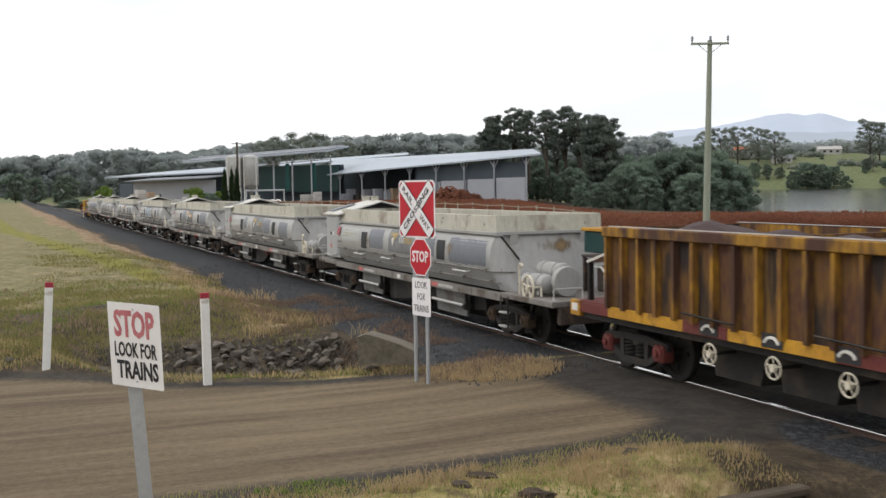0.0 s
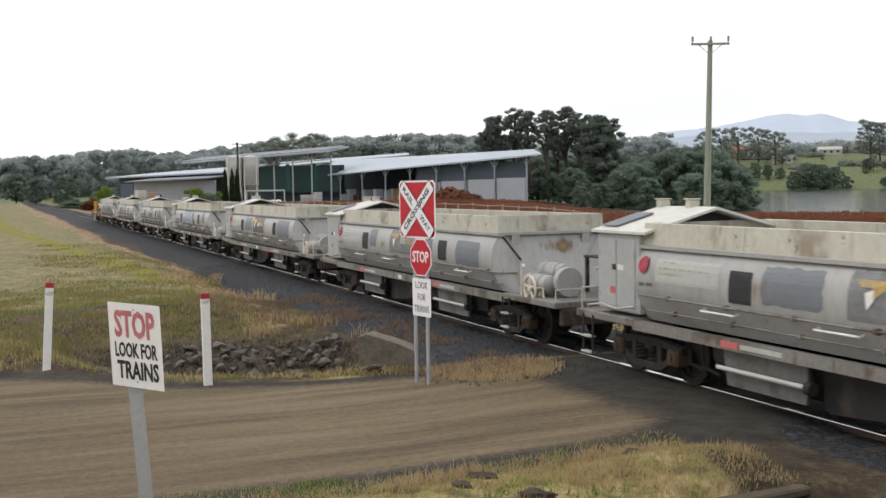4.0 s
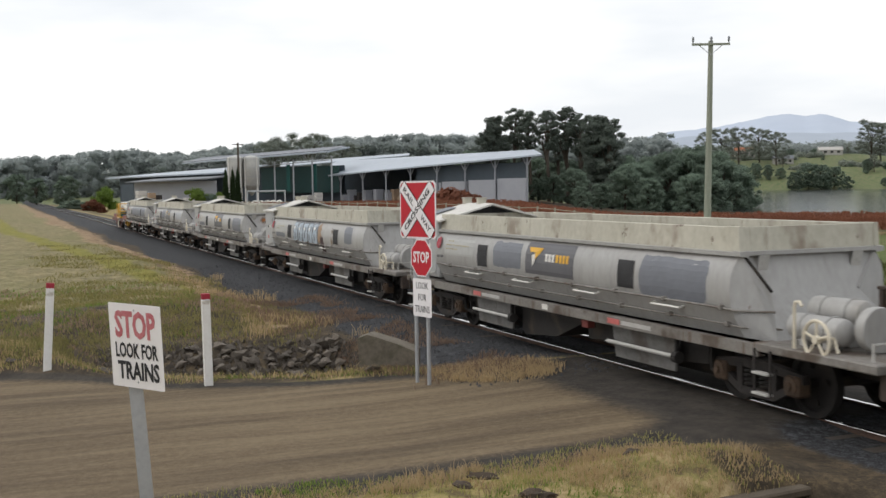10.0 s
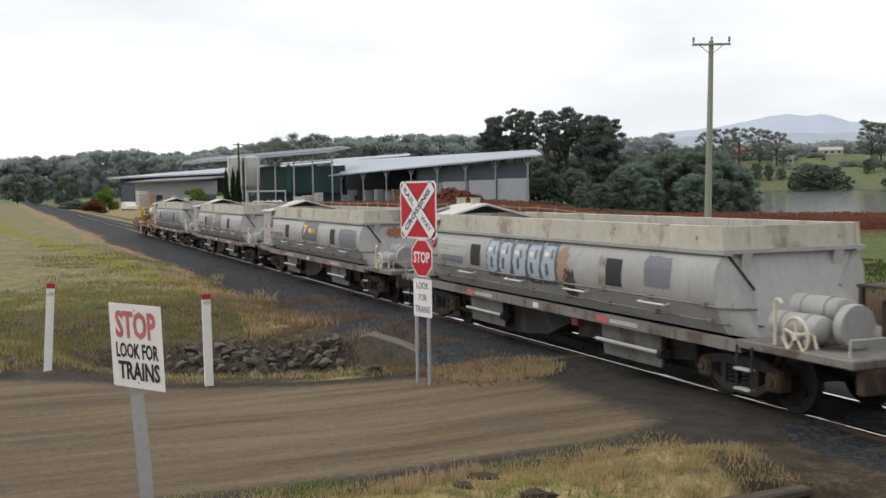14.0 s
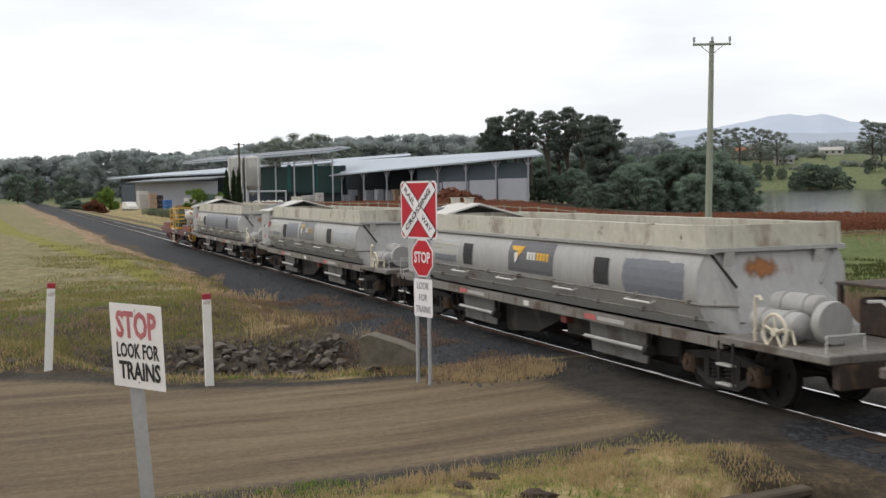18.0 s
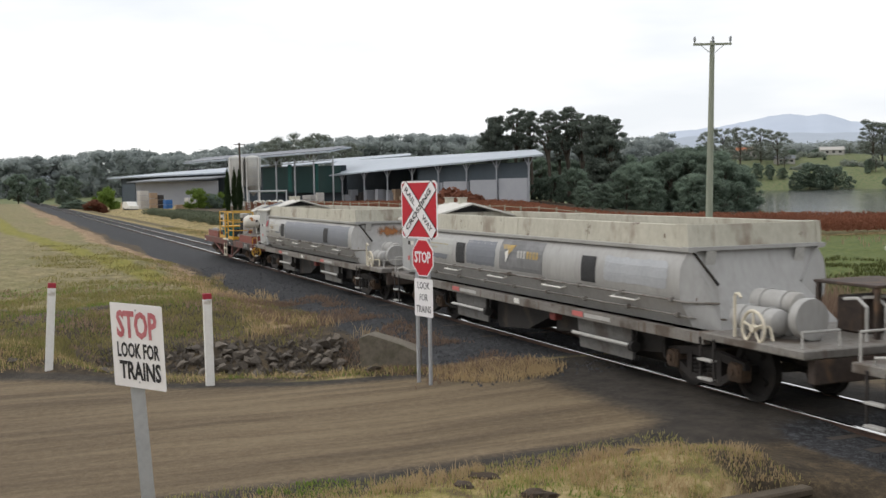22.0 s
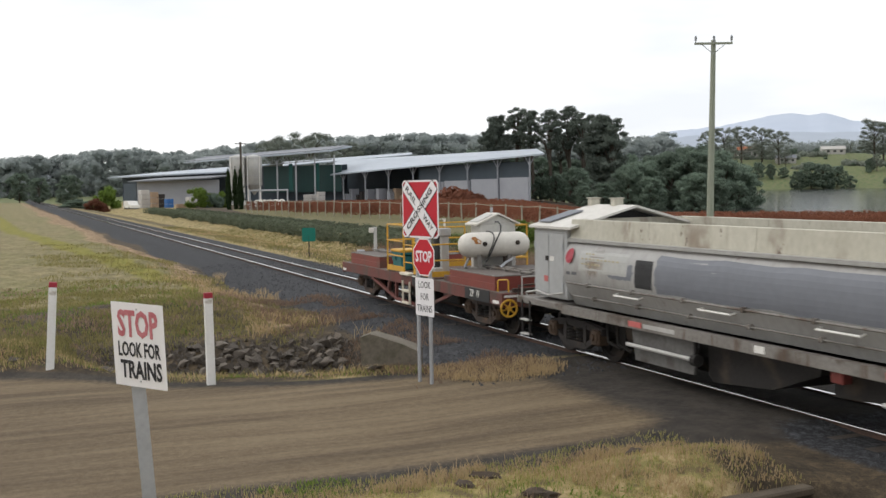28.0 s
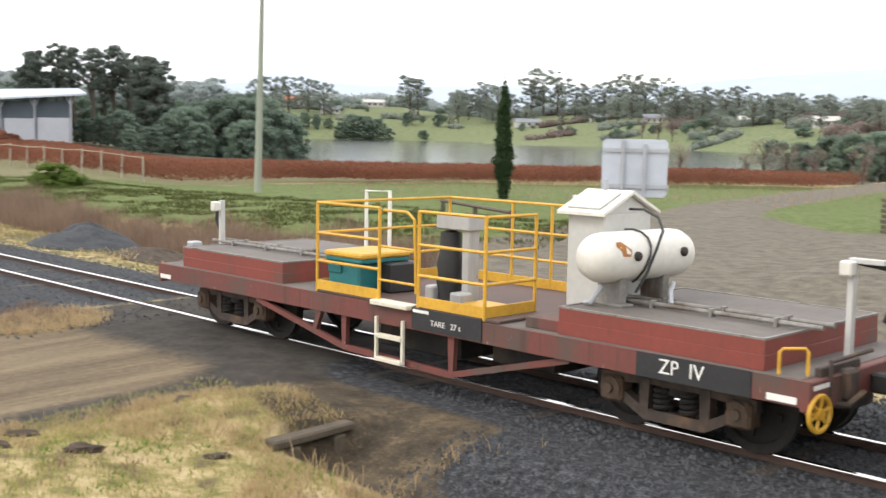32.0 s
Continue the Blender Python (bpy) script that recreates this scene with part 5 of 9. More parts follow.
    for x in (3.85, 9.0):
        bm = B()
        box(bm, x, x + 0.35, -1.289, -1.28, 0.79, 0.87)
        part("red_label", bm, M["label_red"], w, "red warning label on the sill")
        bm = B()
        box(bm, x + 0.4, x + 1.2, -1.287, -1.28, 0.8, 0.86)
        part("white_label", bm, M["pipe"], w, "pale strip of worn writing on the sill")
    bm = B()
    box(bm, 6.8, 7.0, -1.288, -1.28, 0.79, 0.88)
    part("white_plate", bm, M["white"], w, "small white plate on the sill")
    coupler(w, 0.0, -1)
    coupler(w, L, 1)
    bogie(w, 1.5)
    bogie(w, 12.1, 1.45)
    return w


SPECS = [
    dict(seed=1, logo=True, faded=True, patches=[(4.6, 5.7, 1.4, 1.86), (7.95, 9.1, 1.4, 1.8), (9.9, 11.8, 1.34, 1.84)], rust=[(4.2, 1.4, 0.5), (9.75, 1.5, 0.4)], end_stain=True,
         label="weathered grey ballast hopper wagon with a green equipment box"),
    dict(seed=2, logo=True, faded=True, patches=[(4.55, 5.1, 1.45, 1.86), (7.9, 8.9, 1.36, 1.84), (10.2, 11.4, 1.3, 1.8)], rust=[(5.4, 1.4, 0.4)], end_stain=True,
         label="weathered grey ballast hopper wagon with blue-grey patches"),
    dict(seed=3, logo=True, patches=[(4.7, 5.9, 1.4, 1.86), (9.85, 11.5, 1.3, 1.86)], rust=[],
         label="grey ballast hopper wagon with a gold-marked dark panel"),
    dict(seed=4, logo=False, graffiti=True, patches=[(2.4, 3.6, 1.36, 1.55), (10.3, 11.0, 1.42, 1.86)], rust=[(8.9, 1.3, 0.35), (9.0, 1.6, 0.3)],
         label="grey ballast hopper wagon sprayed with pale block graffiti"),
    dict(seed=5, logo=True, patches=[(2.4, 3.6, 1.36, 1.55), (10.1, 11.7, 1.3, 1.8)], rust=[(4.0, 1.0, 0.5)], end_stain=True, stain_at=(-0.7, 0.35, 1.5, 1.92),
         label="grey ballast hopper wagon with a large rust stain on its end"),
    dict(seed=6, logo=True, faded=True, patches=[(2.5, 3.5, 1.4, 1.58), (4.5, 5.9, 1.38, 1.84)], rust=[], bright=(9.9, 11.8, 1.38, 1.8),
         label="clean grey ballast hopper wagon with a rubbed bright patch"),
    dict(seed=7, logo=False, patches=[(3.2, 3.9, 1.45, 1.68), (4.5, 11.7, 1.32, 1.86)], rust=[(2.4, 1.42, 0.6)], end_stain=True, stain_at=(-0.75, 0.75, 1.5, 1.93),
         label="grey ballast hopper wagon with one long blue-grey patch"),
]
HOPPERS = [hopper_wagon(s) for s in SPECS]


# ---- the flat machinery wagon at the tail ----
ZP_OFF = -106.419


def flat_wagon():
    """Local x from the rear end (0) to the front end (10.5)."""
    w = thing("flat_wagon", "maroon flat wagon with yellow handrails and a white tank", "flat wagon")
    Z = 10.5
    for s in (-1, 1):
        bm = B()
        prism(bm, [(s * 1.20, 0.64), (s * 1.20, 0.87), (s * 1.08, 0.87), (s * 1.08, 0.84), (s * 1.17, 0.84), (s * 1.17, 0.67), (s * 1.08, 0.67), (s * 1.08, 0.64)], "x", 0.02, Z - 0.02)
        part("side_sill", bm, M["maroon"], w, "faded maroon channel sill")
    for x0 in (0.0, Z - 0.1):
        bm = B()
        box(bm, x0, x0 + 0.1, -1.2, 1.2, 0.6, 0.87, 0.012)
        part("headstock", bm, M["maroon"], w, "maroon headstock")
    bm = B()
    box(bm, 0.1, Z - 0.1, -1.17, 1.17, 0.83, 0.875, 0.006)
    part("deck", bm, M["deck"], w, "worn grey-brown steel deck")
    bm = B()
    box(bm, 0.1, Z - 0.1, -0.25, 0.25, 0.45, 0.83, 0.01)
    part("centre_sill", bm, M["under"], w, "black centre sill")
    # raised weight boxes at both ends
    for x0, x1 in ((0.58, 3.02), (7.7, 10.02)):
        bm = B()
        box(bm, x0, x1, -1.12, 1.12, 0.875, 1.012, 0.004)
        box(bm, x0 + 0.004, x1 - 0.004, -1.116, 1.116, 1.012, 1.15, 0.004)
        slab = part("weight_box", bm, M["brick_red"], w, "maroon steel ballast box")
        bm = B()
        box(bm, x0 + 0.03, x1 - 0.03, -1.09, 1.09, 1.148, 1.158)
        part("top_plate", bm, M["deck"], slab, "grey checker top plate")
        bm = B()
        for a, b, c, d in ((x0, x1, -1.12, -1.09), (x0, x1, 1.09, 1.12), (x0, x0 + 0.03, -1.09, 1.09), (x1 - 0.03, x1, -1.09, 1.09)):
            box(bm, a, b, c, d, 1.146, 1.166)
        part("top_edge", bm, M["wagon_sill"], slab, "worn grey top edge")
    bm = B()
    box(bm, 7.2, 7.7, -1.05, -0.6, 0.875, 0.99, 0.006)
    part("step_box", bm, M["maroon"], w, "low maroon step box")
    # truss rods below
    pts = [(2.5, 0.62), (4.35, 0.24), (6.2, 0.2), (7.9, 0.64)]
    for y in (-1.14, 1.14):
        bm = B()
        for a, b in zip(pts, pts[1:]):
            prism(bm, [(a[0], a[1] - 0.035), (b[0], b[1] - 0.035), (b[0], b[1] + 0.035), (a[0], a[1] + 0.035)], "y", y - 0.03, y + 0.03)
        part("truss_rod", bm, M["maroon"], w, "maroon truss rod under the sill")
    for x, top in ((3.75, 0.35), (4.35, 0.24), (6.22, 0.2)):
        for y in (-1.14, 1.14):
            bm = B()
            prism(bm, [(x - 0.035, top), (x + 0.035, top), (x + 0.05 if x != 3.75 else x + 0.16, 0.65), (x - 0.05 if x != 3.75 else x + 0.06, 0.65)], "y", y - 0.03, y + 0.03)
            part("truss_post", bm, M["maroon"], w, "maroon truss post")
    bm = B()
    for x0, x1, z0 in ((4.6, 6.0, 0.28), (6.5, 7.4, 0.35)):
        box(bm, x0, x1, -0.8, 0.8, z0, 0.64, 0.02)
    part("brake_gear", bm, M["under"], w, "black brake gear")
    # black plates with lettering
    bm = B()
    box(bm, 8.74, 9.95, -1.212, -1.2, 0.64, 0.875)
    plate = part("number_plate", bm, M["black_plate"], w, "black sill plate")
    words("lettering", "ZP  IV", 0.2, M["white"], plate, Matrix.Translation((9.24, -1.214, 0.765)) @ Matrix.Rotation(radians(90), 4, "X"), "white wagon code letters", 0.002, 0.95)
    bm = B()
    box(bm, 5.62, 6.72, -1.215, -1.2, 0.66, 0.90)
    tare = part("tare_plate", bm, M["black_plate"], w, "black tare plate")
    words("lettering", "TARE   27 t", 0.09, M["white"], tare, Matrix.Translation((6.17, -1.217, 0.755)) @ Matrix.Rotation(radians(90), 4, "X"), "white tare lettering", 0.002, 1.1)
    bm = B()
    box(bm, 5.64, 5.9, -1.218, -1.215, 0.85, 0.885)
    part("white_strip", bm, M["white"], tare, "white strip")
    for x in (0.08, 10.1):
        bm = B()
        box(bm, x, x + 0.28, -1.207, -1.2, 0.66, 0.72)
        part("reflector", bm, M["white"], w, "white reflector strip")
    bm = B()
    box(bm, 10.496, 10.506, -1.15, -0.85, 0.79, 0.83)
    part("reflector", bm, M["white"], w, "white reflector strip")
    # platform with yellow rails
    bm = B()
    box(bm, 3.8, 6.95, -1.18, 1.18, 0.88, 0.91, 0.004)
    plat = part("platform", bm, M["deck_brown"], w, "brown machinery platform")
    xs = [3.82, 5.0, 5.68, 6.72]
    for y in (-1.17, 1.17):
        for x in xs:
            bm = B()
            tube(bm, [(x, y, 0.88), (x, y, 2.0)], 0.022, 6)
            part("rail_post", bm, M["yellow"], plat, "yellow rail post")
        for a, b in ((3.82, 5.0), (5.68, 6.72)) if y < 0 else ((3.82, 6.72),):
            for z in (2.0, 1.62, 1.27):
                bm = B()
                tube(bm, [(a, y, z), (b, y, z)], 0.02, 6)
                part("hand_rail", bm, M["yellow"], plat, "yellow hand rail")
            bm = B()
            box(bm, a, b, y - 0.012, y + 0.012, 0.91, 1.03)
            part("toe_board", bm, M["yellow"], plat, "yellow toe board")
    for x, (ya, yb) in ((3.82, (-1.17, 1.17)), (6.72, (-1.17, -0.35)), (6.72, (0.35, 1.17))):
        for z in (2.0, 1.62, 1.27):
            bm = B()
            tube(bm, [(x, ya, z), (x, yb, z)], 0.02, 6)
            part("hand_rail", bm, M["yellow"], plat, "yellow hand rail")
        bm = B()
        box(bm, x - 0.012, x + 0.012, ya, yb, 0.91, 1.03)
        part("toe_board", bm, M["yellow"], plat, "yellow toe board")
    for x in (6.72, ):
        for y in (-0.35, 0.35):
            bm = B()
            tube(bm, [(x, y, 0.9), (x, y, 2.0)], 0.02, 6)
            part("rail_post", bm, M["yellow"], plat, "yellow rail post")
    for y in (-1.17,):
        bm = B()
        tube(bm, [(5.0, y, 1.0), (5.02, y - 0.02, 1.9), (5.1, y - 0.02, 1.98), (5.5, y - 0.02, 1.98), (5.62, y - 0.02, 1.9), (5.64, y, 1.05)], 0.018, 6)
        tube(bm, [(5.02, y, 1.55), (5.62, y, 1.55)], 0.016, 6)
        tube(bm, [(5.02, y, 1.15), (5.62, y, 1.15)], 0.016, 6)
        part("gate", bm, M["yellow"], plat, "yellow hinged gate")
    bm = B()
    for x in (5.02, 5.48):
        box(bm, x - 0.02, x + 0.02, -1.24, -1.2, 0.2, 0.72, 0.004)
    for z in (0.22, 0.5):
        box(bm, 5.02, 5.48, -1.26, -1.18, z - 0.025, z + 0.025, 0.006)
    part("ladder", bm, M["handwheel"], w, "cream step ladder")
    bm = B()
    box(bm, 4.95, 5.6, -1.28, -1.1, 0.86, 0.92, 0.01)
    part("tread", bm, M["handwheel"], w, "cream entry step")
    # generator box with yellow lid
    bm = B()
    box(bm, 3.92, 4.52, -1.08, -0.4, 0.91, 1.28, 0.03)
    box(bm, 3.95, 4.2, -1.11, -1.03, 1.14, 1.24, 0.01)
    tool = part("tool_box", bm, M["teal"], w, "teal plastic tool box")
    bm = B()
    box(bm, 3.88, 4.62, -1.12, -0.3, 1.34, 1.41, 0.02)
    part("lid", bm, M["yellow"], tool, "yellow lid")
    bm = B()
    box(bm, 3.9, 4.6, -1.1, -0.32, 1.285, 1.345, 0.01)
    part("lid_rim", bm, M["teal"], tool, "teal rim under the lid")
    bm = B()
    box(bm, 4.54, 4.75, -0.75, -0.25, 0.91, 1.28, 0.02)
    part("engine_cover", bm, M["black_plate"], w, "black engine cover beside the tool box")
    # hose machine: black bellows between pale uprights
    bm = B()
    for x in (5.84,):
        box(bm, x - 0.06, x + 0.06, -0.58, -0.4, 0.91, 1.9, 0.012)
    box(bm, 5.38, 5.94, -0.62, -0.36, 1.76, 1.94, 0.015)
    box(bm, 5.3, 5.44, -0.72, -0.52, 0.91, 1.08, 0.02)
    box(bm, 5.78, 5.98, -0.78, -0.58, 0.91, 1.05, 0.02)
    pump = part("pump_frame", bm, M["wagon_grey"], w, "pale grey pump frame")
    bm = B()
    lathe(bm, [(0, 0), (0.15, 0.0), (0.14, 0.1), (0.17, 0.2), (0.15, 0.3), (0.17, 0.42), (0.14, 0.55), (0.13, 0.8), (0, 0.84)], Matrix.Translation((5.52, -0.5, 0.92)), 12)
    part("bellows", bm, M["rubber"], pump, "black rubber bellows", True)
    bm = B()
    box(bm, 5.95, 6.35, -0.75, -0.4, 0.915, 0.95, 0.006)
    part("bracket", bm, M["yellow"], pump, "yellow bracket")
    bm = B()
    tube(bm, [(2.75, 0.55, 1.15), (2.75, 0.55, 2.05), (3.25, 0.55, 2.07), (3.25, 0.55, 0.9)], 0.03, 6)
    part("hoist_frame", bm, M["white"], w, "white tubular hoist frame")
    # cabinet with a gable roof, and the white tank beside it
    bm = B()
    box(bm, 7.22, 7.72, -0.42, 0.42, 0.88, 2.08, 0.02)
    prism(bm, [(-0.42, 2.075), (0.42, 2.075), (0.0, 2.26)], "x", 7.23, 7.71)
    hut = part("cabinet", bm, M["hut"], w, "pale grey steel cabinet")
    bm = B()
    prism(bm, [(-0.52, 2.05), (0.0, 2.275), (0.5, 2.05), (0.5, 2.085), (0.0, 2.31), (-0.52, 2.085)], "x", 7.15, 7.78)
    part("roof", bm, M["tank_white"], hut, "off-white gable roof")
    bm = B()
    box(bm, 7.24, 7.68, -0.2, 0.2, 0, 0.018, 0.004, Matrix.Translation((0, -0.27, 2.197)) @ Matrix.Rotation(radians(23.4), 4, "X"))
    part("solar_panel", bm, M["hut"], hut, "pale solar panel")
    bm = B()
    lathe(bm, [(0, 0), (0.03, 0), (0.03, 0.12), (0, 0.12)], Matrix.Translation((7.4, 0.0, 2.3)), 8)
    part("roof_stub", bm, M["galv"], hut, "small galvanised stub")
    LEN, TR = 1.56, 0.26
    lie = Matrix.Translation((7.92, -1.0, 1.655)) @ Matrix.Rotation(radians(-6), 4, "Z")
    bm = B()
    n = LEN
    prof = [(0, 0), (TR * 0.5, 0.03), (TR * 0.8, 0.09), (TR * 0.96, 0.18), (TR, 0.27), (TR, n - 0.27), (TR * 0.96, n - 0.18), (TR * 0.8, n - 0.09), (TR * 0.5, n - 0.03), (0, n)]
    lathe(bm, prof, lie @ Matrix.Rotation(radians(-90), 4, "X"), 26)
    tank = part("tank", bm, M["tank_white"], w, "off-white pressure tank with a rust spot", True)
    for v in (0.42, 1.08):
        bm = B()
        box(bm, -0.16, 0.16, v - 0.05, v + 0.05, -0.48, -0.2, 0.01)
        box(bm, -0.22, 0.22, v - 0.1, v + 0.1, -0.498, -0.47, 0.006)
        bmesh.ops.transform(bm, matrix=lie, verts=bm.verts[:])
        part("saddle", bm, M["wagon_sill"], tank, "grimy grey tank saddle")
    for v, a in ((0.5, 0.1), (1.22, 0.15)):
        bm = B()
        lathe(bm, [(0, 0), (0.05, 0), (0.05, 0.03), (0.03, 0.045), (0, 0.045)], lie @ Matrix.Translation((TR * math.cos(a) - 0.004, v, TR * math.sin(a))) @ Matrix.Rotation(radians(90), 4, "Y"), 10)
        part("tank_plug", bm, M["under"], tank, "dark tank plug")
    bm = B()
    vs = [bm.verts.new(lie @ Vector(((TR + 0.003) * math.cos(a), v, (TR + 0.003) * math.sin(a)))) for v, a in ((0.24, 0.72), (0.31, 0.74), (0.36, 0.55), (0.43, 0.36), (0.41, 0.1), (0.29, 0.12), (0.27, 0.38), (0.22, 0.52))]
    bm.faces.new(vs)
    bmesh.ops.recalc_face_normals(bm, faces=bm.faces[:])
    part("rust_spot", bm, M["rust_orange"], tank, "orange rust spot")
    for v in (0.66,):
        bm = B()
        arc = [lie @ Vector(((TR + 0.02) * math.cos(a), v + 0.06 * math.sin(a * 2), (TR + 0.02) * math.sin(a))) for a in [-1.2 + 0.33 * j for j in range(10)]]
        tube(bm, arc, 0.012, 6)
        part("hose", bm, M["rubber"], tank, "black hose over the tank", True)
    bm = B()
    tube(bm, [(7.8, -0.1, 2.12), (8.0, -0.12, 2.13), (8.2, -0.15, 2.06), (8.3, -0.2, 1.93), (8.3, -0.3, 1.75), (8.26, -0.4, 1.5), (8.2, -0.5, 1.3)], 0.016, 6)
    part("hose", bm, M["rubber"], w, "black hose from the cabinet", True)
    bm = B()
    tube(bm, [(7.75, -0.75, 1.17), (7.9, -0.85, 1.2), (8.0, -0.8, 1.38)], 0.03, 6)
    tube(bm, [(8.5, -0.3, 1.2), (8.35, -0.1, 1.3), (8.25, 0.1, 1.36)], 0.025, 6)
    part("valve", bm, M["galv"], w, "grey pipe and valve below the tank", True)
    # conduits and end posts
    for y in (-0.42, -0.2):
        for x0, x1 in ((0.3, 3.1), (7.9, 10.2)):
            bm = B()
            tube(bm, [(x0, y, 1.2), (x1, y, 1.2)], 0.025, 8)
            for k in range(3):
                xx = x0 + (x1 - x0) * (0.2 + 0.3 * k)
                box(bm, xx - 0.02, xx + 0.02, y - 0.045, y + 0.045, 1.155, 1.24, 0.004)
            part("conduit", bm, M["wagon_sill"], w, "grey conduit along the deck")
    for x, s, py in ((0.5, -1, -0.4), (10.25, 1, 0.0)):
        bm = B()
        box(bm, x - 0.03, x + 0.03, py - 0.04, py + 0.04, 0.875, 1.82, 0.006)
        if s > 0:
            box(bm, x - 0.02, x + 0.3, -0.04, 0.04, 1.77, 1.82, 0.006)
        post = part("end_post", bm, M["hut"], w, "grey steel end post")
        bm = B()
        box(bm, x - 0.06, x + 0.06, py - 0.17, py - 0.05, 1.66, 1.8, 0.015)
        part("junction_box", bm, M["tank_white"], post, "white junction box")
        bm = B()
        tube(bm, [(x + s * 0.04, py + 0.03, 1.78), (x + s * (0.34 if s > 0 else 0.16), py + 0.04, 1.74), (x + s * (0.4 if s > 0 else 0.2), py + 0.04, 1.5), (x + s * (0.3 if s > 0 else 0.06), py + 0.06, 1.25)], 0.03, 6)
        part("cable", bm, M["rubber"], post, "looped black cable", True)
    bm = B()
    box(bm, 0.22, 0.4, -0.85, -0.67, 0.875, 1.2, 0.02)
    part("canister", bm, M["galv"], w, "small grey canister")
    bm = B()
    tube(bm, [(10.16, -1.12, 0.87), (10.16, -1.12, 1.07), (10.18, -1.1, 1.1), (10.34, -1.0, 1.11), (10.36, -0.99, 1.08), (10.36, -0.99, 0.87)], 0.016, 6)
    part("grab_iron", bm, M["yellow"], w, "yellow grab iron")
    bm = B()
    handwheel(bm, 10.52, -1.06, 0.585, 0.155, Matrix.Rotation(radians(84), 4, "Z") @ Matrix.Rotation(radians(90), 4, "X"), 6, 0.022)
    tube(bm, [(10.4, -1.06, 0.585), (10.52, -1.06, 0.585)], 0.03, 6)
    part("handwheel", bm, M["yellow"], w, "yellow spoked brake handwheel", True)
    bm = B()
    box(bm, 10.42, 10.56, -0.62, -0.4, 0.62, 0.9, 0.03)
    box(bm, 10.4, 10.46, -0.95, -0.2, 0.86, 0.95, 0.01)
    tube(bm, [(10.45, -0.7, 0.6), (10.6, -0.7, 0.62), (10.62, -0.45, 0.7)], 0.03, 6)
    tube(bm, [(10.5, -0.85, 0.7), (10.5, -0.85, 1.0), (10.6, -0.3, 1.05)], 0.022, 6)
    part("brake_valve", bm, M["bogie_rust"], w, "rusty brake valve at the end")
    coupler(w, 0.0, -1)
    coupler(w, Z, 1)
    bogie(w, 1.55, 1.42, M["bogie_rust"])
    bogie(w, 8.98, 1.42, M["bogie_rust"])
    return w


FLAT = flat_wagon()


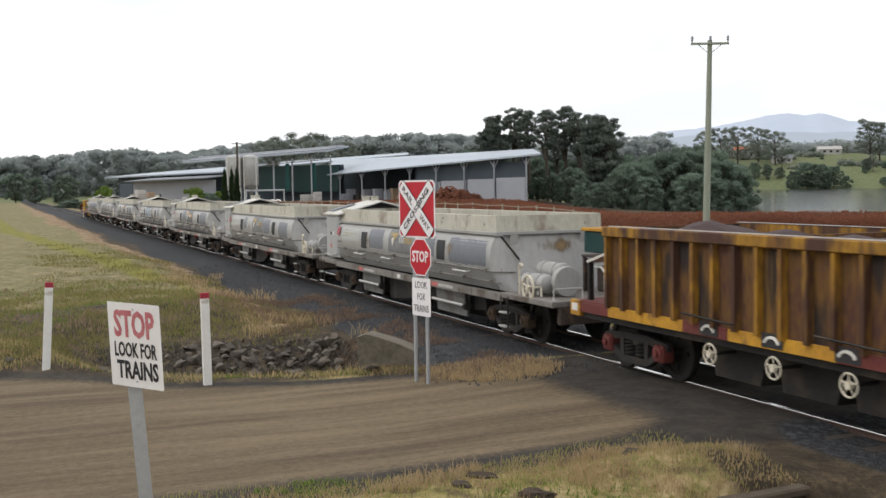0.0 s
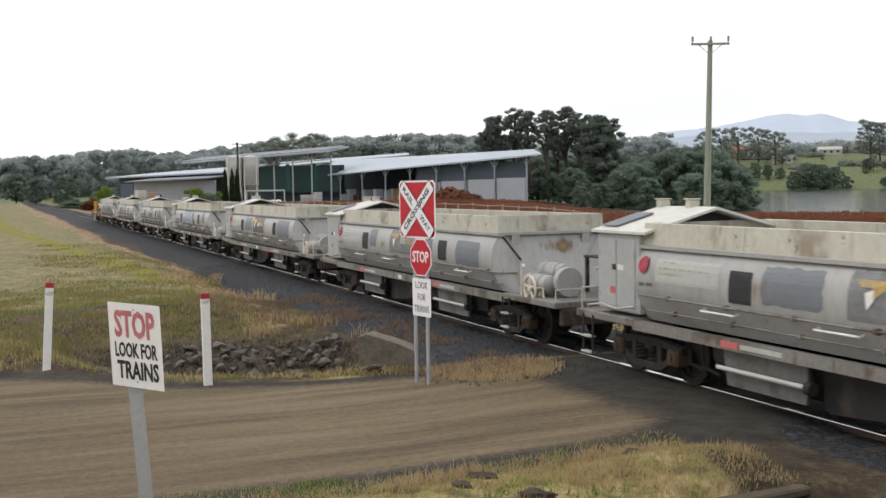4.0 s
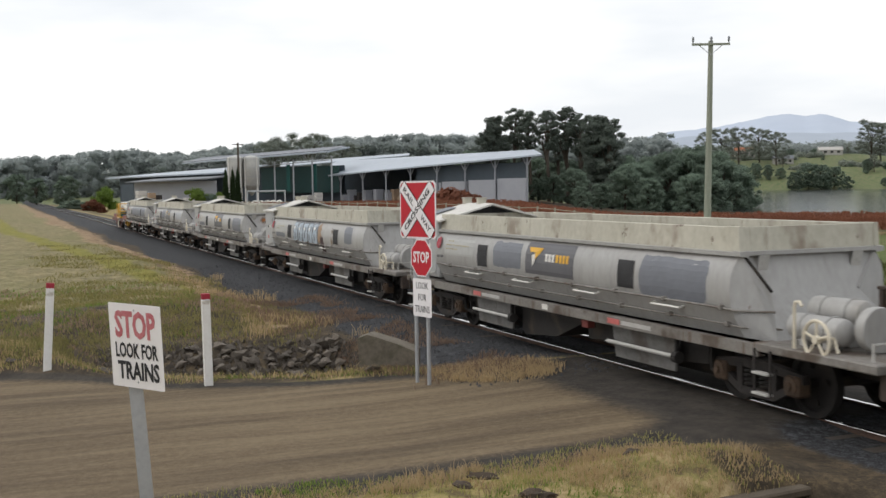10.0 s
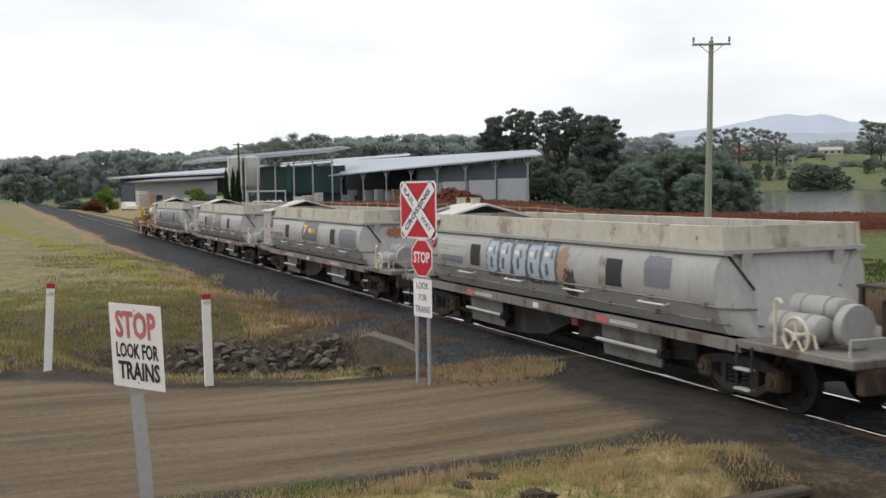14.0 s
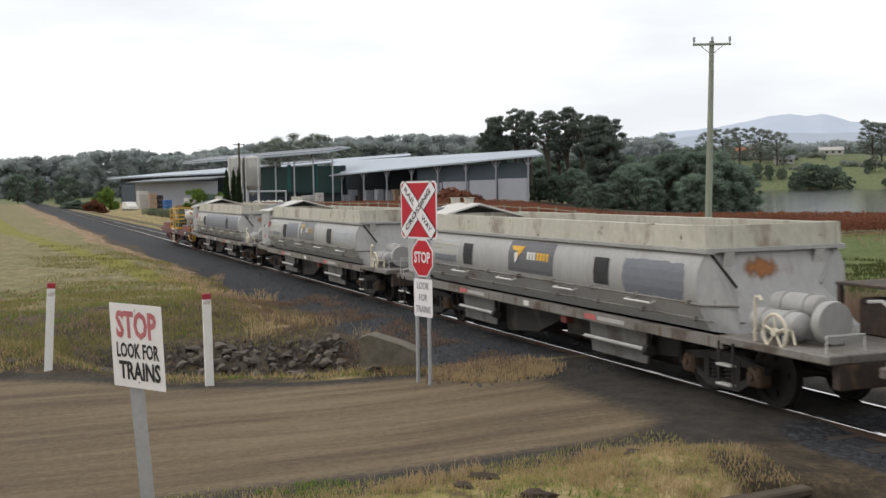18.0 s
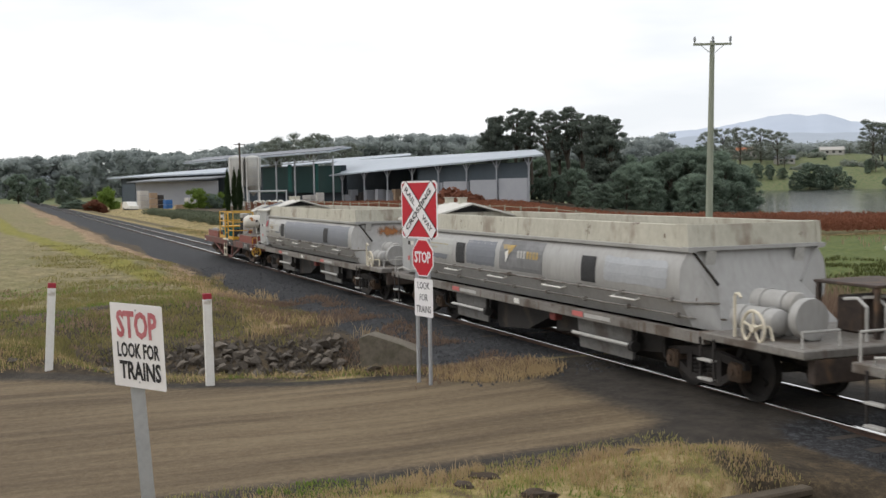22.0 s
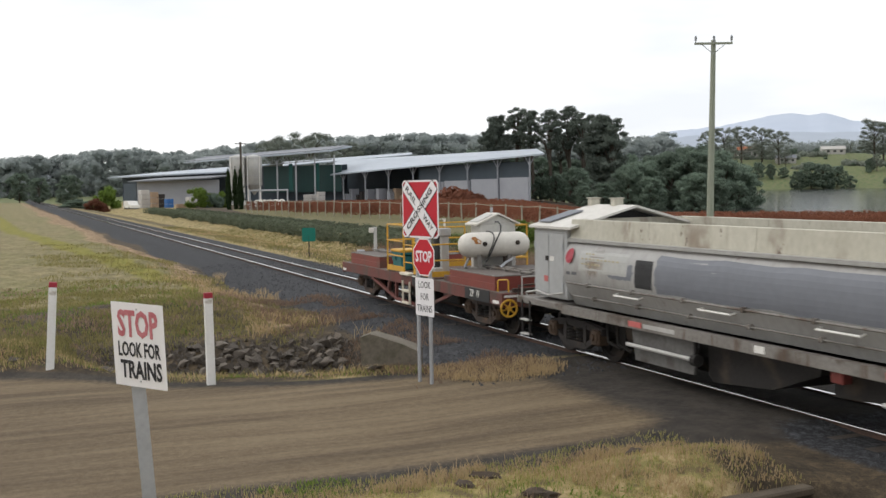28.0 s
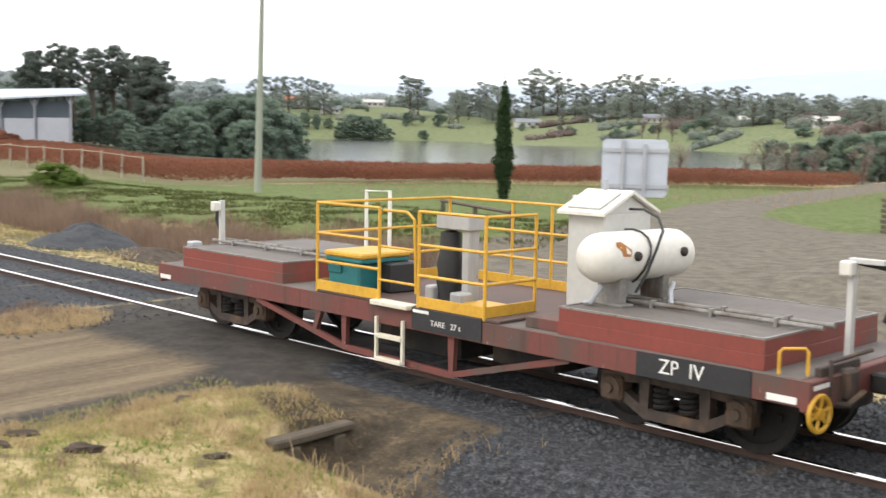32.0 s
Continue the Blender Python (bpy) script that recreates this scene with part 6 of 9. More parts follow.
# ---- the ore wagon ahead of the hoppers ----
def ore_wagon():
    """Local x from its rear headstock (0)."""
    w = thing("ore_wagon", "rust-streaked yellow ribbed ore wagon, partly loaded", "ore wagon")
    X0, X1 = 1.15, 13.2
    bm = B()
    box(bm, 0, 14.2, -1.15, -1.05, 0.75, 1.0, 0.01)
    box(bm, 0, 14.2, 1.05, 1.15, 0.75, 1.0, 0.01)
    box(bm, 0, 0.12, -1.15, 1.15, 0.75, 1.0, 0.01)
    part("sill", bm, M["under"], w, "black sill")
    bm = B()
    box(bm, 0.0, X0 + 0.05, -1.15, 1.15, 0.98, 1.03, 0.006)
    part("end_platform", bm, M["ore_red"], w, "dull red end platform")
    # ribbed side sheets
    for s in (-1, 1):
        bm = B()
        box(bm, X0, X1, min(s * 1.18, s * 1.2), max(s * 1.18, s * 1.2), 1.02, 2.12)
        part("side_sheet", bm, M["ore_rust"], w, "brown rusted side sheet")
        for k in range(28):
            x = X0 + 0.05 + k * 0.45
            if x > X1:
                break
            bm = B()
            y0, y1 = sorted((s * 1.2, s * 1.29))
            prism(bm, [(x - 0.05, y0), (x + 0.05, y0), (x + 0.035, y1 if s > 0 else y0 - 0.09), (x - 0.035, y1 if s > 0 else y0 - 0.09)] if s > 0 else [(x - 0.05, y1), (x + 0.05, y1), (x + 0.035, y0), (x - 0.035, y0)], "z", 1.0, 2.1)
            part("rib", bm, M["ore_paint"], w, "rust-streaked yellow rib")
        bm = B()
        y0, y1 = sorted((s * 1.17, s * 1.31))
        box(bm, X0 - 0.03, X1 + 0.03, y0, y1, 2.09, 2.24, 0.015)
        part("top_rail", bm, M["ore_paint"], w, "yellow top rail")
        bm = B()
        y0, y1 = sorted((s * 1.16, s * 1.2))
        box(bm, X0, X1, y0, y1, 2.24, 2.25)
        part("top_edge", bm, M["pipe"], w, "worn pale top edge")
    bm = B()
    box(bm, X0 - 0.02, X0 + 0.04, -1.2, 1.2, 1.02, 2.22)
    part("end_sheet", bm, M["ore_rust"], w, "rusted end sheet")
    bm = B()
    n = 40
    rnd = random.Random(5)
    rows = []
    for i in range(n + 1):
        rows.append([bm.verts.new((X0 + 0.05 + (X1 - X0 - 0.1) * i / n, -1.17 + 2.34 * j / 8, 2.08 + 0.16 * math.sin(i * 0.5) * math.sin(math.pi * j / 8) + 0.06 * math.sin(i * 1.3 + j) + rnd.uniform(-0.04, 0.04))) for j in range(9)])
    for i in range(n):
        for j in range(8):
            bm.faces.new((rows[i][j], rows[i + 1][j], rows[i + 1][j + 1], rows[i][j + 1]))
    part("load", bm, M["ore_load"], w, "dark purple-brown ore")
    for k, x in enumerate((4.5, 8.6)):
        bm = B()
        box(bm, x, x + 0.08, -1.18, 1.18, 1.9, 2.2)
        part("cross_brace", bm, M["ore_rust"], w, "rusted cross brace")
    # striped lower band: yellow and dull red panels
    for k in range(12):
        x = X0 + 0.02 + k * 1.0
        bm = B()
        box(bm, x, x + 0.99, -1.235, -1.2, 0.86, 1.02, 0.004)
        part("band_panel", bm, M["ore_yellow"] if k % 3 != 2 else M["ore_red"], w, "yellow band panel" if k % 3 != 2 else "dull red band panel")
    bm = B()
    box(bm, 0.1, X0, -1.2, -1.14, 0.85, 1.0, 0.004)
    part("band_panel", bm, M["ore_red"], w, "dull red band panel")
    bm = B()
    box(bm, -0.05, 0.25, -1.22, -1.12, 0.78, 1.03, 0.01)
    part("corner_plate", bm, M["ore_yellow"], w, "yellow corner plate")
    bm = B()
    box(bm, 0.02, 0.2, -1.232, -1.22, 0.86, 0.98)
    part("white_plate", bm, M["white"], w, "white plate")
    # hood over the brake gear on the end platform
    bm = B()
    prism(bm, [(0.2, 1.62), (0.2, 1.66), (X0, 1.92), (X0, 1.87)], "y", -1.05, 1.05)
    part("hood", bm, M["roof_white"], w, "pale sloping hood")
    bm = B()
    for y in (-1.0, 1.0):
        box(bm, 0.2, 0.27, y - 0.04, y + 0.04, 1.03, 1.63)
    part("hood_post", bm, M["under"], w, "dark hood post")
    bm = B()
    handwheel(bm, 0.75, -0.2, 1.35, 0.2, None, 5, 0.02)
    for y in (-0.6, 0.1, 0.5):
        tube(bm, [(0.35, y, 1.03), (0.35, y, 1.35), (0.9, y, 1.4)], 0.03, 6)
    box(bm, 0.5, 1.0, -0.5, 0.3, 1.03, 1.2, 0.03)
    part("brake_gear", bm, M["pipe"], w, "pale grey brake gear")
    # bottom door handwheels under white curved marks
    for k, x in enumerate((3.77, 5.06, 6.34, 7.62)):
        bm = B()
        handwheel(bm, x, -1.22, 0.64, 0.135, None, 5, 0.012)
        wheel = part("door_wheel", bm, M["handwheel"], w, "cream door handwheel", True)
        bm = B()
        tube(bm, [(x, -1.2, 0.64), (x, -0.8, 0.64)], 0.025, 6)
        part("shaft", bm, M["under"], wheel, "black wheel shaft")
        bm = B()
        box(bm, x - 0.2, x + 0.2, -1.242, -1.236, 0.88, 1.06)
        mark = part("mark_panel", bm, M["black_plate"], w, "black panel with a white curved arrow")
        bm = B()
        arc = [(x + 0.13 * math.cos(a), -1.246, 0.92 + 0.09 * math.sin(a)) for a in [0.2 + 0.3 * j for j in range(10)]]
        tube(bm, arc, 0.022, 5)
        part("arrow_mark", bm, M["white"], mark, "white curved arrow")
    for x in (3.3, 5.9, 8.1):
        bm = B()
        tube(bm, [(x, -1.33, 1.14), (x + 1.1, -1.33, 1.1)], 0.016, 5)
        part("side_rod", bm, M["under"], w, "dark rod along the side")
    # chutes take the near-black colour in place of the shade around them
    for x0 in (3.2, 4.6, 5.9, 7.2):
        bm = B()
        prism(bm, [(x0, 0.86), (x0 + 1.28, 0.86), (x0 + 1.1, 0.26), (x0 + 0.15, 0.26)], "y", -0.82, 0.82)
        part("hopper_chute", bm, M["under"], w, "hopper chute, blackened for the shade below the wagon")
    coupler(w, 0.0, -1, 0.74)
    bogie(w, 1.4, 1.45, M["bogie"], M["ore_red"])
    bogie(w, 12.6, 1.45, M["bogie"], M["ore_red"])
    return w


ORE = ore_wagon()
ORE_OFF = 1.55


def green_box():
    """The dark green cabinet with a yellow lid on the first hopper's front platform."""
    w = HOPPERS[0]
    bm = B()
    box(bm, 12.75, 13.95, 0.35, 1.2, 1.62, 2.02, 0.02)
    g = part("generator_box", bm, M["green_box"], w, "dark green generator box with a yellow lid")
    bm = B()
    box(bm, 12.72, 13.98, 0.3, 1.22, 2.02, 2.08, 0.012)
    part("lid", bm, M["ore_yellow"], g, "yellow lid")


green_box()


def graffiti():
    w = HOPPERS[3]
    rnd = random.Random(11)
    for k, (x0, x1, z0, z1, mat, lab) in enumerate(((7.62, 7.98, 1.3, 1.86, "crate", "beige sprayed blotch"), (7.8, 8.2, 1.05, 1.5, "ore_load", "dark brown sprayed blotch"), (8.32, 8.6, 1.5, 1.74, "faded_panel", "pale sprayed blotch"))):
        bm = B()
        side_patch(bm, x0, x1, z0, z1, 0.004, edge=0.06, seed=50 + k)
        part("graffiti_blotch", bm, M[mat], w, lab)
    x = 4.75
    for k in range(5):
        wd = rnd.uniform(0.52, 0.6)
        lo, hi = 1.24 + rnd.uniform(-0.03, 0.03), 1.92
        bm = B()
        side_patch(bm, x - 0.03, x + wd + 0.02, lo - 0.03, hi, 0.005 + 0.0006 * k, edge=0.035, seed=60 + k)
        shape = part("graffiti_block", bm, M["decal_grey"], w, "dark outline of a sprayed block")
        bm = B()
        side_patch(bm, x + 0.03, x + wd - 0.05, lo + 0.03, hi - 0.06, 0.010, edge=0.03, seed=70 + k)
        part("graffiti_fill", bm, M["spray_blue"], shape, "pale blue sprayed fill")
        for j, (u, v, a, b) in enumerate(((0.3, 0.2, 0.2, 0.34), (0.55, 0.6, 0.16, 0.26), (0.16, 0.68, 0.3, 0.12))):
            bm = B()
            cx, cz = x + wd * (u + rnd.uniform(-0.06, 0.06)), lo + 0.62 * (v + rnd.uniform(-0.06, 0.06))
            side_patch(bm, cx, cx + a * wd, cz, min(1.9, cz + b * 0.62), 0.013, edge=0.02, seed=80 + 10 * k + j)
            part("graffiti_fill", bm, M["white"] if j == 2 else M["cover_paint"] if j else M["decal_grey"], shape, ("dark sprayed gap", "blue-grey sprayed shade", "white sprayed gleam")[j])
        x += wd + 0.01
    w5 = HOPPERS[5]
    bm = B()
    side_patch(bm, 9.95, 11.7, 1.42, 1.8, 0.006, edge=0.02, seed=91)
    part("rubbed_patch", bm, M["galv"], w5, "bright rubbed patch")


graffiti()


# ---- signs, posts and the roadside ----
def plate(bm, w, h, t=0.006, r=0.03):
    """A sheet with clipped corners in the x-z plane, facing -y."""
    o = [(-w / 2 + r, -h / 2), (w / 2 - r, -h / 2), (w / 2, -h / 2 + r), (w / 2, h / 2 - r), (w / 2 - r, h / 2), (-w / 2 + r, h / 2), (-w / 2, h / 2 - r), (-w / 2, -h / 2 + r)]
    return prism(bm, o, "y", -t / 2, t / 2)


def octagon(bm, d, t, y):
    k = d / 2 * math.tan(math.pi / 8)
    h = d / 2
    return prism(bm, [(-k, -h), (k, -h), (h, -k), (h, k), (k, h), (-k, h), (-h, k), (-h, -k)], "y", y - t / 2, y + t / 2)


FACE = Matrix.Rotation(radians(90), 4, "X")


def stop_look_sign():
    m = pose(-9.42, -8.70, -0.38, 0, 0, 83) @ pose(0, 0, 0, 0, -3.6, 0)
    s = thing("warning_sign", "white warning sign with red and black lettering on a leaning post", "sign", m=m)
    bm = B()
    prism(bm, [(-0.056, -0.022), (0.056, -0.022), (0.056, 0.022), (0.036, 0.022), (0.036, -0.008), (-0.036, -0.008), (-0.036, 0.022), (-0.056, 0.022)], "z", 0, 2.3)
    part("post", bm, M["galv"], s, "galvanised steel post")
    # the sheet is turned well round on its post
    hang = m.inverted() @ Matrix.Translation((-9.27, -8.807, 1.632)) @ Matrix.Rotation(radians(39.2), 4, "Z") @ Matrix.Rotation(radians(4.6), 4, "X") @ Matrix.Rotation(radians(1.9), 4, "Y")
    bm = B()
    plate(bm, 0.566, 0.70, 0.004, 0.008)
    sheet = part("sheet", bm, M["sign_white"], s, "white metal sheet")
    sheet.matrix_basis = hang
    words("lettering", "STOP", 0.30, M["sign_faded"], sheet, pose(0.0, -0.005, 0.165) @ FACE, "faded red lettering", 0.001, 1.0, 0.010, 0.44)
    words("lettering", "LOOK FOR", 0.17, M["sign_black"], sheet, pose(0.0, -0.005, -0.045) @ FACE, "black lettering", 0.001, 1.0, 0.004, 0.46)
    words("lettering", "TRAINS", 0.205, M["sign_black"], sheet, pose(0.015, -0.005, -0.215) @ FACE, "black lettering", 0.001, 1.0, 0.006, 0.45)
    for z in (0.3, -0.3):
        bm = B()
        lathe(bm, [(0, 0.006), (0.008, 0.004), (0.009, 0)], pose(0, -0.003, z) @ FACE, 8)
        part("bolt", bm, M["galv"], sheet, "bolt head")
    return s


stop_look_sign()


def crossing_sign(m, back=False):
    s = thing("crossing_sign", "red railway crossing sign above a stop sign on steel posts", "sign", "railway crossing signs", m=m)
    for x, h in ((-0.13, 2.2), (0.2, 2.25)):
        bm = B()
        tube(bm, [(x, 0.04, -0.35), (x, 0.04, h + (0.7 if back else -0.02))], 0.03, 10)
        part("post", bm, M["galv"], s, "galvanised steel post", True)
    # crossbuck on a red board
    bm = B()
    plate(bm, 0.99, 0.88, 0.006, 0.05)
    board = part("board", bm, M["sign_back"] if back else M["sign_white"], s, "bare grey back of the sign board" if back else "sign board with a white edge")
    board.location = (0.02, 0, 2.53)
    bm = B()
    plate(bm, 0.935, 0.825, 0.002, 0.04)
    face = part("red_field", bm, M["sign_red"], board, "red field")
    face.location = (0, -0.005, 0)
    for k, (a, bits) in enumerate(((42.0, (("CROSSING", 0.0, 0.9),)), (-42.0, (("RAIL", -0.31, 0.36), ("WAY", 0.31, 0.32))))):
        turn = Matrix.Rotation(radians(-a), 4, "Y")
        bm = B()
        box(bm, -0.562, 0.562, -0.001, 0.001, -0.108, 0.108)
        rim = part("blade_edge", bm, M["sign_black"], board, "thin dark edge round the blade")
        rim.matrix_basis = pose(0, -0.0075 - 0.006 * k, 0) @ turn
        bm = B()
        box(bm, -0.55, 0.55, -0.001, 0.001, -0.094, 0.094)
        blade = part("crossbuck_blade", bm, M["sign_white"], board, "white diagonal blade")
        blade.matrix_basis = pose(0, -0.0105 - 0.006 * k, 0) @ turn
        if not back:
            for text, shift, wide in bits:
                words("lettering", text, 0.12, M["sign_black"], board, pose(0, -0.0185, 0) @ turn @ pose(shift, 0, 0) @ FACE, "black lettering", 0.0006, 1.0, 0.002, wide)
    bm = B()
    octagon(bm, 0.57, 0.004, 0)
    stop = part("stop_plate", bm, M["sign_white"], s, "octagonal stop sign with a white edge")
    stop.location = (0.1, 0, 1.80)
    bm = B()
    octagon(bm, 0.53, 0.002, -0.004)
    part("red_field", bm, M["sign_red"], stop, "red octagon")
    if not back:
        words("lettering", "STOP", 0.235, M["sign_white"], stop, pose(0, -0.008, 0) @ FACE, "white lettering", 0.001, 0.78, 0.006)
    bm = B()
    plate(bm, 0.50, 0.58, 0.004, 0.02)
    look_plate = part("look_plate", bm, M["sign_white"], s, "white plate with black lettering")
    look_plate.location = (0.11, -0.003, 1.19)
    if not back:
        for k, t in enumerate(("LOOK", "FOR", "TRAINS")):
            words("lettering", t, 0.15, M["sign_black"], look_plate, pose(0, -0.004, 0.18 - 0.18 * k) @ FACE, "black lettering", 0.001, 0.8)
    if back:
        for z in (2.25, 2.8):
            bm = B()
            box(bm, -0.5, 0.5, 0.01, 0.03, z - 0.03, z + 0.03)
            part("stiffener", bm, M["galv"], s, "grey stiffening rail")
    return s


crossing_sign(pose(-15.88, -3.9, 0.02, 0, 0, 13))
crossing_sign(pose(-11.05, 5.62, -0.42, 0, 0, 180 + 35) @ Matrix.Diagonal((1.1, 1.1, 1.1, 1)), back=True)


def guide_post(x, y, z, h, lean):
    g = thing("guide_post", "white timber guide post with a red painted top", "guide post", "guide posts by the ditch", m=pose(x, y, z, lean, 0, 0))
    bm = B()
    box(bm, -0.05, 0.05, -0.065, 0.065, 0, h - 0.085, 0.006)
    part("post", bm, M["post_white"], g, "white painted timber")
    bm = B()
    box(bm, -0.051, 0.051, -0.066, 0.066, h - 0.09, h, 0.006)
    part("cap", bm, M["red"], g, "red painted top")
    return g


guide_post(-17.43, -6.86, -0.28, 1.57, 0.6)
guide_post(-19.62, -9.18, -0.22, 1.62, -3.8)


def headwall():
    h = thing("culvert_headwall", "stained concrete culvert headwall beside the road", "headwall", m=pose(-17.5, -3.85, -0.7, 0, 0, -28))
    bm = B()
    prism(bm, [(-0.45, 0), (0.5, 0), (0.5, 0.9), (0.1, 1.05), (-0.3, 1.17), (-0.45, 1.12)], "x", -0.3, 0.3)
    bmesh.ops.subdivide_edges(bm, edges=bm.edges[:], cuts=3, use_grid_fill=True)
    for v in bm.verts:
        v.co += Vector((0.025 * noise.noise(v.co * 3), 0.025 * noise.noise(v.co * 3 + Vector((5, 0, 0))), 0.025 * noise.noise(v.co * 2.5 + Vector((0, 7, 0)))))
    part("wall", bm, M["concrete"], h, "", True)
    return h


headwall()


def rock_mesh(seed):
    rnd = random.Random(seed)
    bm = B()
    pts = [bm.verts.new((rnd.uniform(-1, 1), rnd.uniform(-1, 1), rnd.uniform(-0.62, 0.62))) for _ in range(14)]
    made = bmesh.ops.convex_hull(bm, input=pts)
    bmesh.ops.delete(bm, geom=[v for v in bm.verts if not v.link_faces], context="VERTS")
    bm.normal_update()
    me = bpy.data.meshes.new("rock")
    bm.to_mesh(me)
    bm.free()
    me.materials.append(M["rock"])
    return me


def rocks():
    pile = thing("rock_lining", "loose dark angular rocks lining the ditch", "rocks", kind="structure")
    meshes = [rock_mesh(k) for k in range(8)]
    rnd = random.Random(3)
    for k in range(290):
        x, y = rnd.uniform(-22.2, -17.5), rnd.uniform(-8.0, -3.6)
        if rnd.random() < 0.35:
            y = rnd.uniform(-6.5, -3.4)
        x = -22.2 + (x + 22.2) * (22.2 - 17.4 + max(-3.0, float(far_edge(y)) + 16.5)) / 4.8
        s = rnd.choice((0.07, 0.08, 0.09, 0.1, 0.12, 0.15))
        o = new("rock", rnd.choice(meshes))
        o.parent = pile
        o.matrix_basis = pose(x, y, hz(x, y) + s * 0.35 + 0.12 * max(0, (y + 7.5) / 3.5) * rnd.random(), rnd.uniform(-25, 25), rnd.uniform(-25, 25), rnd.uniform(0, 360)) @ Matrix.Diagonal((s * rnd.uniform(0.9, 1.5), s, s, 1))
    for x, y, s in ((-17.05, -4.3, 0.14), (-17.35, -5.3, 0.09), (-19.3, -8.2, 0.14), (-18.6, -7.7, 0.1), (-20.3, -9.7, 0.1), (-5.6, -6.1, 0.12), (-6.9, -5.9, 0.1)):
        o = new("rock", meshes[int(s * 100) % 8])
        o.parent = pile
        o.matrix_basis = pose(x, y, hz(x, y) + s * 0.2, 10, 5, x * 50) @ Matrix.Diagonal((s * 1.5, s, s * 0.8, 1))


rocks()


def rubble():
    """The small stones between the rocks, as one mass."""
    rnd = np.random.RandomState(14)
    n = 2600
    x, y = rnd.uniform(-22.6, -17.4, n), rnd.uniform(-8.2, -3.2, n)
    x = -22.6 + (x + 22.6) * (5.2 + np.maximum(-3.0, far_edge(y) + 16.5)) / 5.2
    s = rnd.uniform(0.03, 0.075, n)
    z = height(x, y) + s * 0.3
    base = np.array([(1, 0, -0.5), (-0.4, 0.9, -0.6), (-0.7, -0.8, -0.5), (0.3, 0.5, 0.6), (-0.3, -0.4, 0.7)])
    a = rnd.uniform(0, 2 * np.pi, n)
    jit = base[None] * rnd.uniform(0.6, 1.4, (n, 5, 3))
    rx = jit[..., 0] * np.cos(a)[:, None] - jit[..., 1] * np.sin(a)[:, None]
    ry = jit[..., 0] * np.sin(a)[:, None] + jit[..., 1] * np.cos(a)[:, None]
    co = np.stack([rx, ry, jit[..., 2]], -1) * s[:, None, None] + np.stack([x, y, z], -1)[:, None]
    i = np.arange(n) * 5
    faces = np.concatenate([np.stack([i + p, i + q, i + r], 1) for p, q, r in ((0, 1, 3), (1, 4, 3), (1, 2, 4), (2, 0, 4), (0, 3, 4))]).tolist()
    me = bpy.data.meshes.new("rubble")
    me.from_pydata(co.reshape(-1, 3).tolist(), [], faces)
    me.materials.append(M["rock"])
    tagged(new("rubble", me), "small dark stones between the ditch rocks", "rubble", kind="stuff")


rubble()


def timber_culvert():
    c = thing("timber_culvert", "old timber box culvert in the roadside bank", "culvert", m=pose(-8.5, -3.2, -0.62, 0, 0, 6))
    for k, (y0, y1, z0, z1) in enumerate(((-0.54, 0.54, 0.49, 0.58), (-0.36, -0.2, 0.0, 0.48), (0.26, 0.42, 0.0, 0.48))):
        bm = B()
        box(bm, -0.14, 0.1, y0, y1, z0, z1, 0.02)
        part("beam", bm, M["timber"], c, "weathered grey timber")
    # dark board close behind the posts, painting in the culvert's shaded hole
    bm = B()
    box(bm, -0.2, -0.12, -0.5, 0.45, 0.0, 0.5)
    part("back_board", bm, M["earth"], c, "dark earth board standing for the shaded hole")
    return c


timber_culvert()


# ---- grasses, as counted by nobody ----
def blades(name, label, category, material, spots, lean=0.5):
    """One object of thin blades; spots: (x, y, z, height, width)."""
    rnd = np.random.RandomState(len(spots))
    p = np.array(spots)
    n = len(p)
    a, b = rnd.uniform(0, 2 * np.pi, n), rnd.uniform(0, 2 * np.pi, n)
    ln = rnd.uniform(0.1, lean, n) * p[:, 3]
    side = np.stack([np.cos(a), np.sin(a), np.zeros(n)], 1) * (p[:, 4] / 2)[:, None]
    mid = p[:, :3] + np.stack([np.cos(b) * ln * 0.35, np.sin(b) * ln * 0.35, p[:, 3] * 0.6], 1)
    tip = p[:, :3] + np.stack([np.cos(b) * ln, np.sin(b) * ln, p[:, 3]], 1)
    co = np.stack([p[:, :3] - side, p[:, :3] + side, mid + side * 0.8, mid - side * 0.8, tip], 1).reshape(-1, 3)
    i = np.arange(n) * 5
    faces = np.stack([i, i + 1, i + 2, i + 3], 1).tolist() + np.stack([i + 3, i + 2, i + 4], 1).tolist()
    me = bpy.data.meshes.new(name)
    me.from_pydata(co.tolist(), [], faces)
    me.materials.append(material)
    return tagged(new(name, me), label, category, kind="stuff")


def scatter(n, x0, x1, y0, y1, h0, h1, w0, w1, keep, seed, tuft=0.0):
    rnd = np.random.RandomState(seed)
    x, y = rnd.uniform(x0, x1, n), rnd.uniform(y0, y1, n)
    if tuft:
        m = max(1, n // 14)
        cx, cy = rnd.uniform(x0, x1, m), rnd.uniform(y0, y1, m)
        k = rnd.randint(0, m, n)
        x, y = cx[k] + rnd.normal(0, tuft, n), cy[k] + rnd.normal(0, tuft, n)
    z = height(x, y)
    ok = keep(x, y, rnd.uniform(0, 1, n))
    hgt, wid = rnd.uniform(h0, h1, n), rnd.uniform(w0, w1, n)
    return np.stack([x, y, z - 0.01, hgt, wid], 1)[ok]


